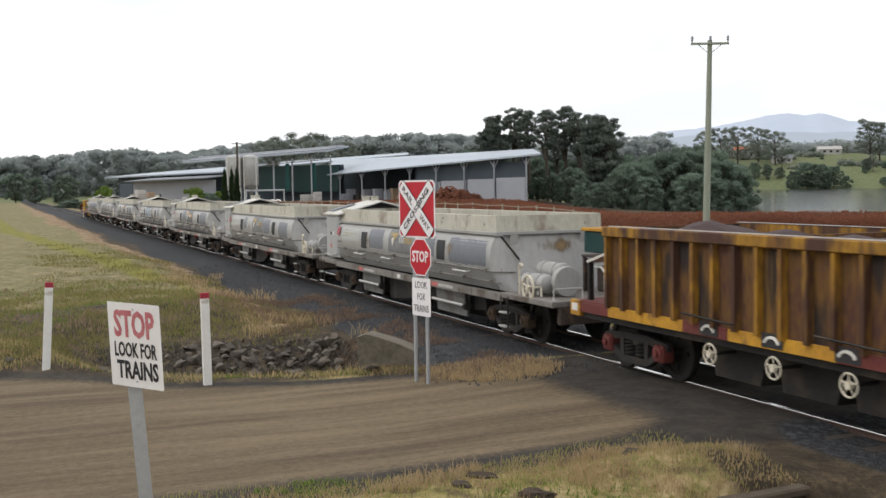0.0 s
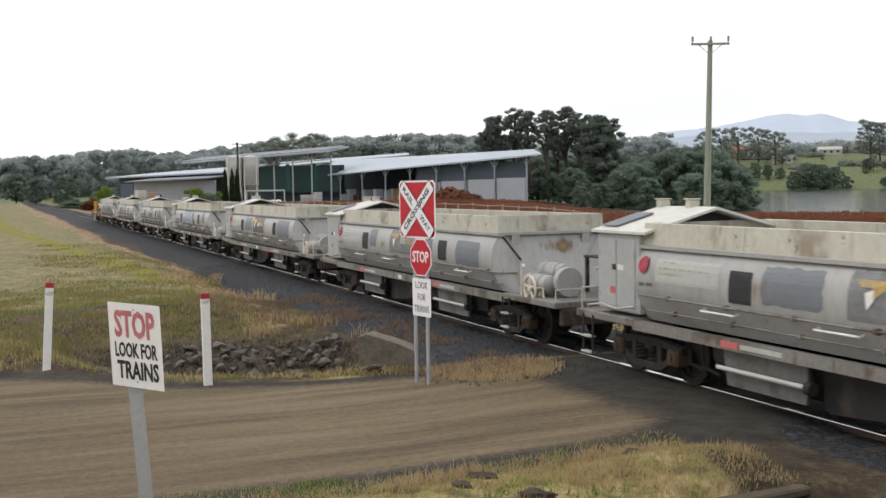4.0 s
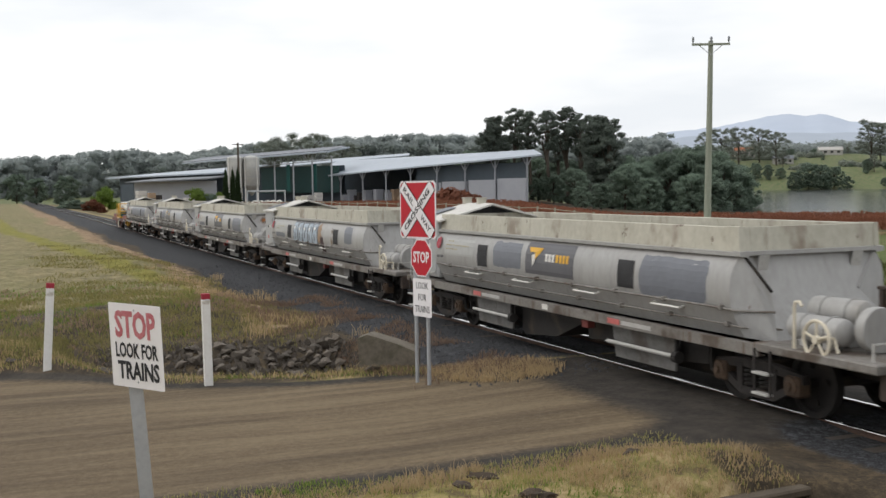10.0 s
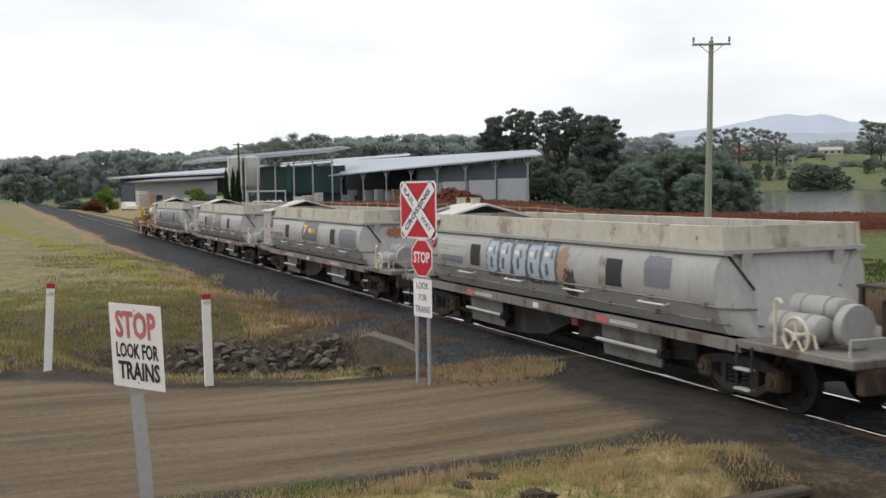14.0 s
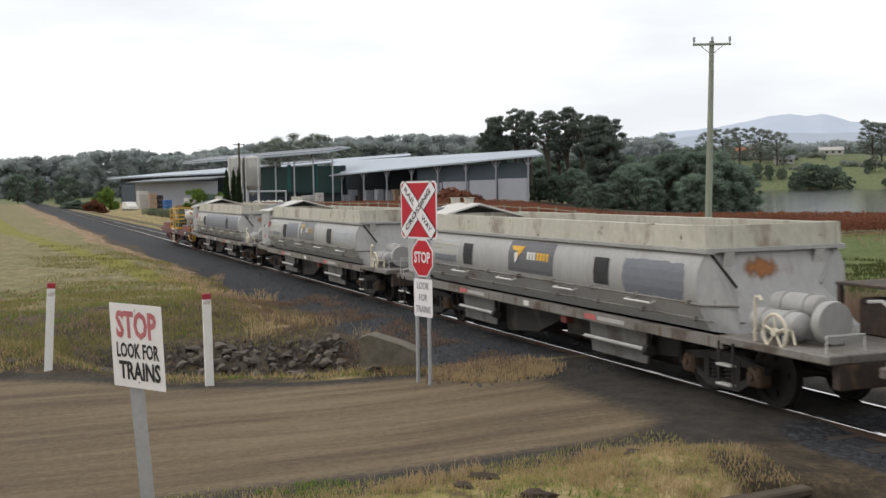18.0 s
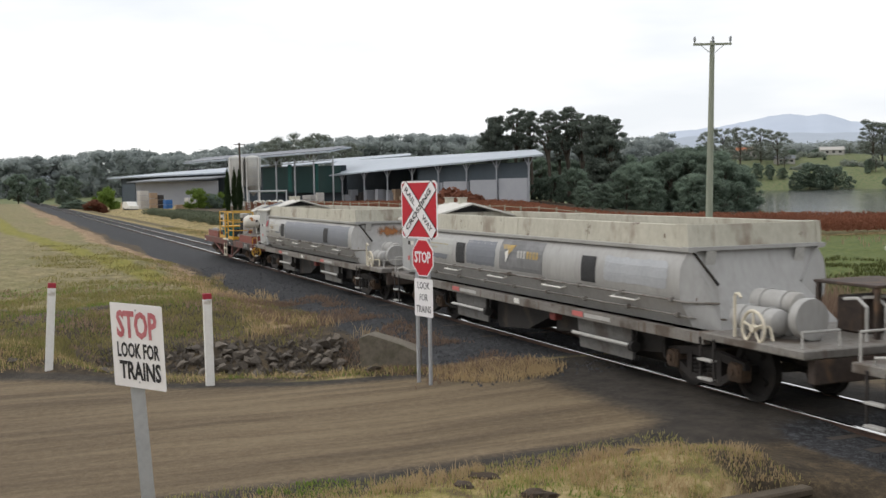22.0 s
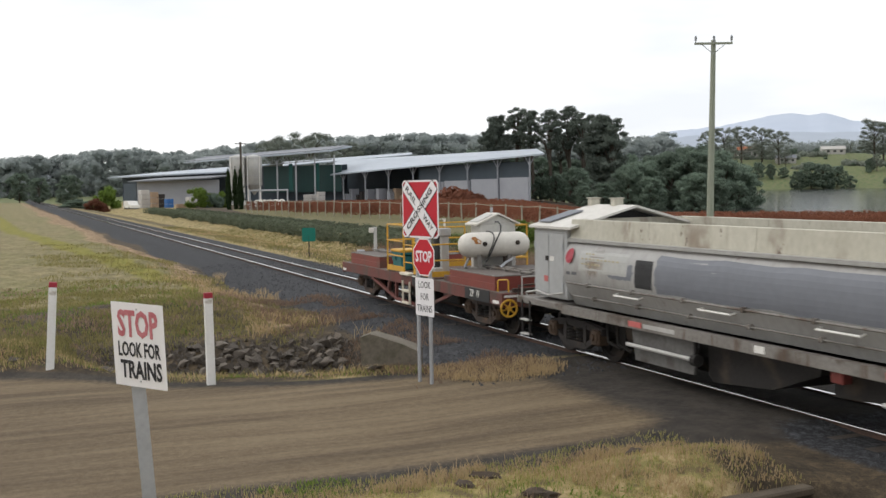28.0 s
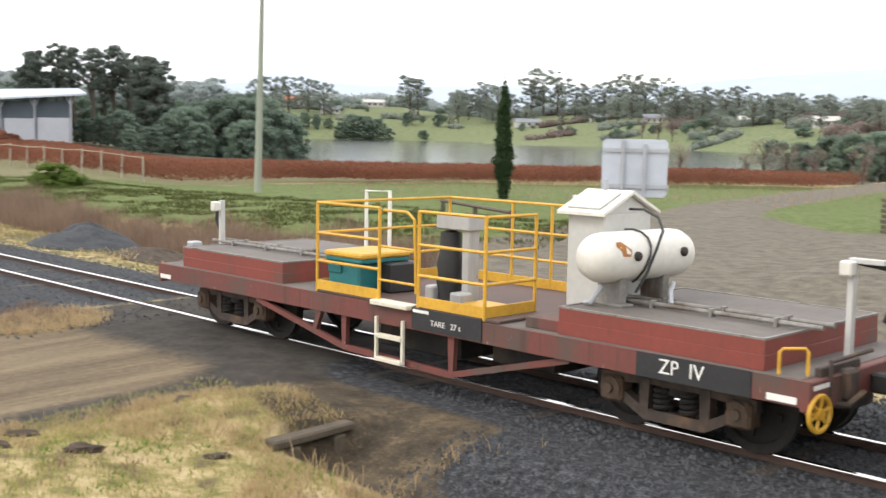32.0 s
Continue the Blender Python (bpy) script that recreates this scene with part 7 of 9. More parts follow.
def grasses():
    near = scatter(52000, -11.3, 1.0, -9.4, -2.4, 0.02, 0.075, 0.006, 0.014, lambda x, y, r: (road_gap(x, y) > 2.75 + 0.25 * wave(x, y, 0.8, 7)) & ((y < -3.75 + 0.25 * wave(x, y, 0.7, 2)) | ((x < -8.5) & (r < 0.7) & (y < -2.6)) | ((x > -6.9) & (y < -3.1 + 0.2 * wave(x, y, 0.5, 2)))) & (np.hypot(x, y + 9.79) > 2.2), 1, 0.14)
    dry = scatter(70000, -11.1, 0.5, -9.0, -2.6, 0.03, 0.14, 0.006, 0.013, lambda x, y, r: (road_gap(x, y) > 3.0) & ((y < -3.8) | ((x < -8.5) & (y < -2.7)) | ((x > -6.9) & (y < -3.2))) & (wave(x, y, 0.9, 4) > -0.25) & (np.hypot(x, y + 9.79) > 2.2), 11, 0.1)
    dry[:, 3] *= 0.5 + 0.55 * (wave(dry[:, 0], dry[:, 1], 0.31, 5) > 0.1)
    blades("dry_grass", "straw-coloured stalks on the near bank", "grass", M["straw"], dry, 0.8)
    green = scatter(26000, -11.4, 0.5, -9.2, -3.0, 0.02, 0.07, 0.01, 0.022, lambda x, y, r: (road_gap(x, y) > 2.6) & (y < -3.7) & (wave(x, y, 0.55, 4) + 0.5 * wave(x, y, 0.23, 1) > 0.42) & (np.hypot(x, y + 9.79) > 2.2), 31, 0.08)
    blades("grass", "low bright green clover and grass patches", "grass", M["leaf_bright"], green, 1.0)
    brown = scatter(9000, -11.0, 0.5, -9.2, -2.6, 0.03, 0.12, 0.006, 0.012, lambda x, y, r: (road_gap(x, y) > 2.6) & (wave(x, y, 0.7, 11) > 0.3) & (y < -3.75) & (np.hypot(x, y + 9.79) > 2.2), 32, 0.07)
    blades("dry_grass", "russet dead stalks on the near bank", "grass", M["reed"], brown, 1.0)
    blades("grass", "short yellow-green verge grass", "grass", M["grass_blade"], near)
    edge = scatter(16000, -23, -15.4, -12, -4.2, 0.05, 0.2, 0.008, 0.018, lambda x, y, r: (road_gap(x, y) > 3.3) & ((np.abs(road_gap(x, y) - 3.8) < 0.55) | ((x < -20.8) & (y < -8.6))) & (r < 0.9), 2, 0.15)
    blades("grass", "rough grass along the gravel road and ditch", "grass", M["verge_blade"], edge)
    for n_, lab_, mat_, seed_, h_ in ((9000, "yellow-green grass fringe along the gravel road", "grass_blade", 71, 0.11), (7000, "straw-coloured grass fringe along the gravel road", "straw", 72, 0.13), (3000, "low green weeds along the gravel road", "leaf_bright", 73, 0.07)):
        fringe = scatter(n_ * 4, -24, -15.8, -12.5, -3.3, 0.03, h_, 0.007, 0.016, lambda x, y, r: (x < -15.8) & (np.abs(road_gap(x, y) - 3.45 - 0.2 * wave(x, y, 0.7, 5)) < 0.28 + 0.3 * r), seed_, 0.12)
        blades("grass", lab_, "grass", M[mat_], fringe, 1.0)
    bankmix = scatter(26000, -34, -19.5, -12, -4.6, 0.03, 0.11, 0.01, 0.022, lambda x, y, r: (road_gap(x, y) > 3.8) & ~((x > -23) & (y > -8.4)) & (wave(x, y, 1.1, 21) + wave(x, y, 0.5, 8) > 0.1), 74, 0.2)
    blades("grass", "mossy green and yellow turf on the bank", "grass", M["leaf_bright"], bankmix[::2], 1.0)
    blades("dry_grass", "russet turf on the bank", "grass", M["reed"], bankmix[1::2] + np.array((0.35, 0.5, 0, 0, 0)) * (1, 1, 0, 0, 0), 1.0)
    straw = scatter(12000, -18.0, -14.2, -4.2, -1.0, 0.04, 0.14, 0.006, 0.014, lambda x, y, r: ((x + 16.2) / 1.1) ** 2 + ((y + 2.5) / 1.05) ** 2 < 0.8 + 0.4 * r, 3, 0.1)
    blades("dry_grass", "straw-coloured dry grass tuft beside the crossing", "grass", M["straw"], straw, 0.9)
    bank = scatter(30000, -60, -22.4, -8.5, -2.6, 0.04, 0.15, 0.012, 0.03, lambda x, y, r: (r < 0.85) & (y < -3.3 + 0.5 * wave(x, y, 1.7, 4)) & (wave(x, y, 2.3, 9) + wave(x, y, 0.7, 3) + 1.6 * r < 1.0 + 0.03 * (x + 30)), 4, 0.3)
    blades("dry_grass", "rough brown and green grass on the bank by the track", "grass", M["verge_blade"], bank, 0.9)
    tufts = scatter(5000, -40, -16.5, -5.2, -2.6, 0.1, 0.32, 0.01, 0.02, lambda x, y, r: wave(x, y, 0.9, 5) > 0.35, 5, 0.12)
    blades("dry_grass", "brown dry grass tufts on the bank", "grass", M["straw"], tufts, 1.0)
    turf = scatter(30000, -31, -17, -11.5, -4.3, 0.03, 0.13, 0.01, 0.022, lambda x, y, r: (road_gap(x, y) > 3.4) & ((x < -22.2) | (y < -7.9)) & (wave(x, y, 0.9, 14) + 0.6 * r > 0.0), 43, 0.13)
    blades("grass", "rough olive turf on the ditch bank", "grass", M["verge_blade"], turf, 1.0)
    mat = scatter(26000, -30, -15.8, -4.4, -1.7, 0.03, 0.14, 0.008, 0.018, lambda x, y, r: (wave(x, y, 0.7, 12) > -0.1) & (r < 0.8) & ~((x < -17.2) & (x > -23) & (y < -3.6)), 41, 0.12)
    blades("dry_grass", "russet and straw matted grass between ditch and track", "grass", M["reed"], mat, 1.2)
    patch = scatter(9000, -16, -6, 4.4, 10.5, 0.03, 0.12, 0.008, 0.02, lambda x, y, r: ((x + 9.0) / 3.4) ** 2 + ((y - 6.2) / 1.2) ** 2 < 0.4 + 0.9 * r, 51, 0.16)
    blades("grass", "thin yellow-green grass on the gravel yard", "grass", M["grass_blade"], patch, 0.9)
    weeds = scatter(1500, -7.8, 3, -4.9, -1.9, 0.05, 0.24, 0.006, 0.014, lambda x, y, r: wave(x, y, 0.8, 6) > 0.45, 6, 0.09)
    blades("weeds", "sparse dry weeds on the ballast edge", "weeds", M["straw"], weeds, 0.9)
    reeds = scatter(42000, -52, -19, 5.0, 10.2, 0.4, 1.25, 0.01, 0.024, lambda x, y, r: (np.abs(y - 7.6 - 0.7 * wave(x, y, 3, 3)) < 1.4 + 0.6 * r) & (r < 0.9), 7, 0.28)
    reeds[:, 3] *= 0.75 + 0.35 * wave(reeds[:, 0], reeds[:, 1], 0.8, 2)
    blades("reeds", "dry brown reeds in the trackside ditch", "reeds", M["reed"], reeds, 0.5)
    lawn = scatter(15000, -90, -18, 3.0, 8, 0.05, 0.2, 0.012, 0.03, lambda x, y, r: (wave(x, y, 1.5, 8) > -0.2) & (road_gap(x, y) > 5), 8, 0.3)
    blades("dry_grass", "pale dry grass beyond the track", "grass", M["straw"], lawn, 0.9)
    mixed = scatter(30000, -100, -18, 2.8, 9, 0.04, 0.16, 0.014, 0.035, lambda x, y, r: (road_gap(x, y) > 5), 18, 0.35)
    blades("grass", "olive rough grass beyond the track", "grass", M["verge_blade"], mixed, 0.9)
    bankg = scatter(40000, -64, -18, 9.2, 22, 0.05, 0.16, 0.02, 0.045, lambda x, y, r: (wave(x, y, 1.1, 3) > -0.3) & (road_gap(x, y) > 4), 9, 0.25)
    blades("grass", "lush green grass on the far bank", "grass", M["lawn_blade"], bankg, 0.8)


grasses()


def stones():
    """Loose ballast stones beside and between the rails, as one mass."""
    rnd = np.random.RandomState(4)
    n = 26000
    x = np.where(rnd.rand(n) < 0.7, rnd.uniform(-9.3, 3, n), rnd.uniform(-45, -15, n))
    y = rnd.uniform(-3.4, 2.9, n)
    ok = (np.abs(np.abs(y) - 0.5655) > 0.09) & ((x > -7.6) | (x < -15) | (np.abs(y) < 1.2))
    x, y = x[ok], y[ok]
    n = len(x)
    s = rnd.uniform(0.014, 0.034, n)
    z = height(x, y) + s * 0.3
    base = np.array([(1, 0, -0.4), (-0.4, 0.9, -0.5), (-0.6, -0.8, -0.4), (0.2, 0.1, 0.8)])
    a = rnd.uniform(0, 2 * np.pi, n)
    jit = base[None] * rnd.uniform(0.7, 1.3, (n, 4, 3))
    rx = jit[..., 0] * np.cos(a)[:, None] - jit[..., 1] * np.sin(a)[:, None]
    ry = jit[..., 0] * np.sin(a)[:, None] + jit[..., 1] * np.cos(a)[:, None]
    co = np.stack([rx, ry, jit[..., 2]], -1) * s[:, None, None] + np.stack([x, y, z], -1)[:, None]
    i = np.arange(n) * 4
    faces = np.concatenate([np.stack([i + a_, i + b_, i + c_], 1) for a_, b_, c_ in ((0, 1, 3), (1, 2, 3), (2, 0, 3))]).tolist()
    me = bpy.data.meshes.new("ballast_stones")
    me.from_pydata(co.reshape(-1, 3).tolist(), [], faces)
    me.materials.append(M["stone_bit"])
    tagged(new("ballast_stones", me), "loose blue-grey ballast stones along the track", "ballast", kind="stuff")


stones()


def heap(x, y, rx, ry, h, name, label, material):
    bm = B()
    n, k = 64, 22
    rows = [[bm.verts.new((x, y, hz(x, y) + h))]]
    for j in range(1, k + 1):
        f = j / k
        row = []
        for i in range(n):
            a = 2 * math.pi * i / n
            px, py = x + rx * f * math.cos(a), y + ry * f * math.sin(a)
            up = h * (1 - f) ** 0.95 * (1 + 0.3 * noise.noise(Vector((px * 1.6, py * 1.6, 3)))) + (0.05 * noise.noise(Vector((px * 9, py * 9, 1))) + 0.03 * noise.noise(Vector((px * 21, py * 21, 1)))) * (f < 0.97)
            row.append(bm.verts.new((px, py, hz(px, py) + up - (0.06 if j == k else 0))))
        rows.append(row)
    for i in range(n):
        bm.faces.new((rows[0][0], rows[1][i], rows[1][(i + 1) % n]))
    for a, b in zip(rows[1:], rows[2:]):
        for i in range(n):
            bm.faces.new((a[i], b[i], b[(i + 1) % n], a[(i + 1) % n]))
    tagged(obj(name, bm, material, True), label, "gravel heap")


heap(-27.6, 4.2, 1.9, 1.6, 0.78, "gravel_heap", "heap of blue-grey gravel beside the track", M["heap"])
heap(-23.6, 4.2, 2.4, 1.1, 0.24, "soil_heap", "low spread heap of dark gravel", M["earth"])


def clod(x, y, rx, ry, h, turn):
    bm = B()
    bmesh.ops.create_icosphere(bm, subdivisions=3, radius=1.0)
    for v in bm.verts:
        d = 1 + 0.35 * noise.noise(v.co * 1.7 + Vector((x, y, 0))) + 0.15 * noise.noise(v.co * 5 + Vector((y, x, 0)))
        v.co = Vector((v.co.x * rx * d, v.co.y * ry * d, v.co.z * h * d))
    o = tagged(obj("earth_clod", bm, M["earth"], True), "dark upturned clod of earth in the grass", "clod", "earth clods on the bank")
    o.matrix_basis = pose(x, y, hz(x, y) + h * 0.2, 0, 0, turn)


for spot_ in ((-9.05, -5.3, 0.17, 0.08, 0.06, 50), (-10.05, -5.4, 0.2, 0.07, 0.05, 40), (-9.75, -5.75, 0.12, 0.07, 0.04, 20), (-8.3, -4.4, 0.13, 0.06, 0.035, 60), (-9.9, -3.75, 0.14, 0.09, 0.05, 10)):
    clod(*spot_)


def marker_board():
    x, y = -48.6, 2.9
    s = thing("marker_board", "small green lineside marker board on a thin post", "sign", m=pose(x, y, hz(x, y), 0, 0, 62))
    bm = B()
    tube(bm, [(0, 0.02, -0.1), (0, 0.02, 1.0)], 0.025, 8)
    part("post", bm, M["bogie"], s, "rusty thin post")
    bm = B()
    plate(bm, 0.62, 0.62, 0.006, 0.04)
    b = part("board", bm, M["sign_green"], s, "green board")
    b.location = (0, 0, 1.06)


marker_board()


def small_sign():
    x, y = -23.8, 20.2
    s = thing("small_sign", "small pale sign on two short posts at the lawn edge", "sign", m=pose(x, y, hz(x, y), 0, 0, 40))
    for px in (-0.09, 0.09):
        bm = B()
        box(bm, px - 0.03, px + 0.03, -0.03, 0.03, -0.1, 0.85)
        part("post", bm, M["timber"], s, "dark short post")
    bm = B()
    box(bm, -0.22, 0.22, -0.06, -0.03, 0.72, 1.1, 0.01)
    part("board", bm, M["sign_white"], s, "pale board")


small_sign()


def rail_fence():
    f = thing("guard_rail", "low dark timber guard rail on the lawn bank", "fence")
    a, b = Vector((-21.4, 14.1, 0)), Vector((-26.4, 16.2, 0))
    for k in (0.0, 0.5, 1.0):
        p = a.lerp(b, k)
        bm = B()
        box(bm, p.x - 0.06, p.x + 0.06, p.y - 0.06, p.y + 0.06, hz(p.x, p.y) - 0.2, hz(p.x, p.y) + 0.92, 0.01)
        part("post", bm, M["timber"], f, "dark timber post")
    bm = B()
    tube(bm, [(a.x, a.y - 0.08, hz(a.x, a.y) + 0.86), (b.x, b.y - 0.08, hz(b.x, b.y) + 0.86)], 0.06, 6)
    part("rail", bm, M["timber"], f, "dark timber rail")


rail_fence()


def timber_stack():
    x, y = -18.6, 33.4
    s = thing("timber_stack", "stack of weathered timber planks on the lawn", "timber stack", m=pose(x, y, hz(x, y) - 0.05, 0, 0, -20))
    for k in range(7):
        bm = B()
        for j in range(3):
            box(bm, -0.1 + 0.05 * (k % 2), 2.6, -0.6 + 0.4 * j, -0.25 + 0.4 * j, 0.02 + 0.21 * k, 0.17 + 0.21 * k, 0.01)
        part("plank_layer", bm, M["timber"], s, "layer of grey planks")


timber_stack()


def power_pole():
    x, y = -50.5, 25.65
    p = thing("power_pole", "tall grey-green timber power pole with a crossarm", "power pole", m=pose(x, y, hz(x, y), 0, 0, 57) @ pose(0, 0, 0, 0, 1.2, 0))
    bm = B()
    tube(bm, [(0, 0, -0.3), (0, 0, 5.5), (0, 0, 11.0)], [0.2, 0.165, 0.125], 12)
    part("pole", bm, M["pole_wood"], p, "tapered timber pole", True)
    bm = B()
    box(bm, -1.0, 1.0, -0.2, -0.1, 10.75, 10.87, 0.01)
    part("crossarm", bm, M["pole_wood"], p, "timber crossarm")
    for px in (-0.93, 0.02, 0.93):
        bm = B()
        lathe(bm, [(0, 0), (0.035, 0), (0.035, 0.08), (0.07, 0.12), (0.06, 0.2), (0.075, 0.24), (0.05, 0.34), (0, 0.36)], pose(px, -0.15, 10.87), 10)
        part("insulator", bm, M["shed_wall"], p, "grey porcelain insulator", True)
    for s in (-1, 1):
        bm = B()
        tube(bm, [(s * 0.6, -0.13, 10.76), (0, -0.12, 10.25)], 0.02, 5)
        part("brace", bm, M["galv"], p, "steel brace")


power_pole()


# ---- trees and plants ----
def leaf_cloud(blobs, n, size, seed, flat=0.85, fill=0.72):
    """Small leaf quads over and within ellipsoids (x, y, z, rx, ry, rz)."""
    rnd = np.random.RandomState(seed)
    bl = np.array(blobs)
    vol = (bl[:, 3] * bl[:, 4] * bl[:, 5]) ** (2 / 3)
    k = rnd.choice(len(bl), n, p=vol / vol.sum())
    d = rnd.normal(size=(n, 3))
    d /= np.linalg.norm(d, axis=1)[:, None]
    rad = fill + (1 - fill) * rnd.rand(n) ** 0.5
    rad = rad * rnd.uniform(0.8, 1.12, n)
    c = bl[k, :3] + d * bl[k, 3:] * rad[:, None]
    u = rnd.normal(size=(n, 3))
    u /= np.linalg.norm(u, axis=1)[:, None]
    nrm = d * 0.8 + rnd.normal(size=(n, 3)) * 0.45 + np.array((0, 0, 0.45))
    v = np.cross(nrm, u)
    v /= np.linalg.norm(v, axis=1)[:, None] + 1e-9
    w = np.cross(v, nrm)
    w /= np.linalg.norm(w, axis=1)[:, None] + 1e-9
    s = size * rnd.uniform(0.5, 1.3, n)[:, None]
    co = np.stack([c - v * s - w * s * 0.5, c + v * s * 0.6 - w * s * 0.7, c + v * s + w * s * 0.5, c - v * s * 0.5 + w * s * flat], 1).reshape(-1, 3)
    i = np.arange(n) * 4
    return co, np.stack([i, i + 1, i + 2, i + 3], 1)


def lumps(blobs, k=0.84, seed=3, cuts=2):
    """The body of leaf masses: an uneven lump in each clump."""
    bm = B()
    bmesh.ops.create_icosphere(bm, subdivisions=cuts, radius=1.0)
    ico, f = np.array([v.co[:] for v in bm.verts]), np.array([[v.index for v in p.verts] for p in bm.faces])
    bm.free()
    b = np.array(blobs)
    jit = np.random.RandomState(seed).uniform(0.82, 1.12, (len(b), len(ico), 1))
    co = b[:, None, :3] + ico[None] * jit * b[:, None, 3:] * k
    faces = f[None] + (np.arange(len(b)) * len(ico))[:, None, None]
    return co.reshape(-1, 3), faces.reshape(-1, 3)


def cloud_mesh(name, parts, material):
    co, faces, off = [], [], 0
    for c, f in parts:
        co.append(c)
        faces += (f + off).tolist()
        off += len(c)
    me = bpy.data.meshes.new(name)
    me.from_pydata(np.concatenate(co).tolist(), [], faces)
    me.materials.append(material)
    me.shade_smooth()
    return me


def tree(name, label, kind, seed, h):
    """Trunk with limbs and a crown of leaf clumps; kind: pine, full, gum, broad, bare, cypress or bush."""
    rnd = random.Random(seed)
    t = thing(name, label, "tree" if kind != "bush" else "bush")
    bm = B()
    blobs = []
    if kind == "cypress":
        tube(bm, [(0, 0, -0.2), (0, 0, h * 0.5), (0, 0, h * 0.9)], [0.13, 0.08, 0.02], 7)
        for k in range(22):
            f = k / 21
            r = 0.56 * (1 - f) ** 0.55 * (0.66 + 0.9 * min(1, f * 3.5)) * 0.8 + 0.05
            a = rnd.uniform(0, 6.28)
            blobs.append((0.14 * r * math.cos(a), 0.14 * r * math.sin(a), h * (0.04 + 0.93 * f), r * rnd.uniform(0.86, 1.08), r * rnd.uniform(0.86, 1.08), h * 0.055))
        n, size, mat = 11000, 0.055, "leaf_cypress"
    elif kind == "bush":
        tube(bm, [(0, 0, -0.1), (0, 0, h * 0.4)], [0.08, 0.03], 6)
        for k in range(34):
            a, r = rnd.uniform(0, 6.28), math.sqrt(rnd.random()) * 0.62 * h
            q = h * rnd.uniform(0.1, 0.22)
            blobs.append((r * math.cos(a), r * math.sin(a), h * rnd.uniform(0.12, 0.9) * math.sqrt(max(0.1, 1 - (r / (0.75 * h)) ** 2)), q * 1.15, q * 1.15, q * 0.9))
        n, size, mat = 8000, h * 0.026, "leaf_bush"
    else:
        lean = (rnd.uniform(-0.04, 0.04) * h, rnd.uniform(-0.04, 0.04) * h)
        top = 0.9 if kind in ("pine", "full") else 0.72
        tube(bm, [(0, 0, -0.3), (lean[0] * 0.4, lean[1] * 0.4, h * 0.4), (lean[0], lean[1], h * top)], [h * 0.022, h * 0.016, h * 0.004], 7)
        count = {"pine": 40, "full": 110, "gum": 70, "broad": 120, "bare": 22}[kind]
        for k in range(count):
            a = rnd.uniform(0, 6.28)
            g = k / (count - 1)
            if kind == "pine":
                f = 0.56 + 0.38 * g
                reach = h * 0.115 * math.sqrt(max(0.05, 1 - ((f - 0.74) / 0.24) ** 2)) * math.sqrt(rnd.uniform(0.02, 1.0))
                size_b = h * rnd.uniform(0.02, 0.048)
                wide, deep = 1.35, 0.7
            elif kind == "full":
                f = 0.1 + 0.82 * g
                reach = h * 0.15 * math.sqrt(max(0.05, 1 - (max(0, f - 0.6) / 0.38) ** 2)) * math.sqrt(rnd.uniform(0.05, 1.15))
                size_b = h * rnd.uniform(0.022, 0.062)
                wide, deep = 1.2, 0.8
            elif kind == "broad":
                f = 0.12 + 0.76 * g
                reach = h * 0.44 * math.sin(math.pi * min(1, 0.12 + f * 0.85)) * math.sqrt(rnd.uniform(0.02, 1.0))
                size_b = h * rnd.uniform(0.035, 0.105)
                wide, deep = 1.1, 0.8
            elif kind == "bare":
                f = 0.35 + 0.6 * g
                reach = h * 0.3 * rnd.uniform(0.3, 1.0)
                size_b = h * rnd.uniform(0.08, 0.13)
                wide, deep = 1.1, 0.9
            else:
                f = 0.24 + 0.68 * g
                reach = h * 0.40 * math.sqrt(max(0.1, 1 - ((f - 0.56) / 0.46) ** 2)) * math.sqrt(rnd.uniform(0.03, 1.0))
                size_b = h * rnd.uniform(0.03, 0.078)
                wide, deep = 1.35, 0.7
            b = (lean[0] * f + reach * math.cos(a), lean[1] * f + reach * math.sin(a), h * f, size_b * wide, size_b * wide, size_b * deep)
            blobs.append(b)
            if k % 4 == 0 or kind == "bare":
                root_z = b[2] * 0.62
                tube(bm, [(lean[0] * 0.5, lean[1] * 0.5, root_z), ((lean[0] + b[0]) * 0.5, (lean[1] + b[1]) * 0.5, (root_z + b[2]) * 0.55), b[:3]], [h * 0.008, h * 0.005, h * 0.002], 5, False)
        n, size, mat = {"pine": (8500, h * 0.0062, "leaf_pine"), "full": (24000, h * 0.0066, "leaf_pine"), "gum": (13000, h * 0.0066, "leaf_gum"), "broad": (26000, h * 0.0085, "leaf_bush"), "bare": (2600, h * 0.008, "twig")}[kind]
    part("trunk", bm, M["bark"], t, "grey-brown trunk and limbs", True)
    crown = new("crown", cloud_mesh("crown", [leaf_cloud(blobs, n, size, seed, fill=0.45)] + ([] if kind in ("bare", "cypress", "pine") else [lumps(blobs, 0.6 if kind != "gum" else 0.42, seed, 1)]), M[mat]))
    crown.parent = t
    return t


def put(t, yaw, r, h, h0, turn=0, z=None, top=None):
    """h: height; or top: how far its tip rises over eye level, per metre of distance."""
    a = radians(yaw)
    x, y = EYE.x - math.sin(a) * r, EYE.y + math.cos(a) * r
    if top is not None:
        h = max(2.5, top * r + EYE.z - hz(x, y) + 0.1)
    k = h / h0
    m = pose(x, y, hz(x, y) - 0.1 if z is None else z, 0, 0, turn) @ Matrix.Diagonal((k, k, k, 1))
    c = copy_thing(t, Matrix.Identity(4))
    c.matrix_basis = m
    return c


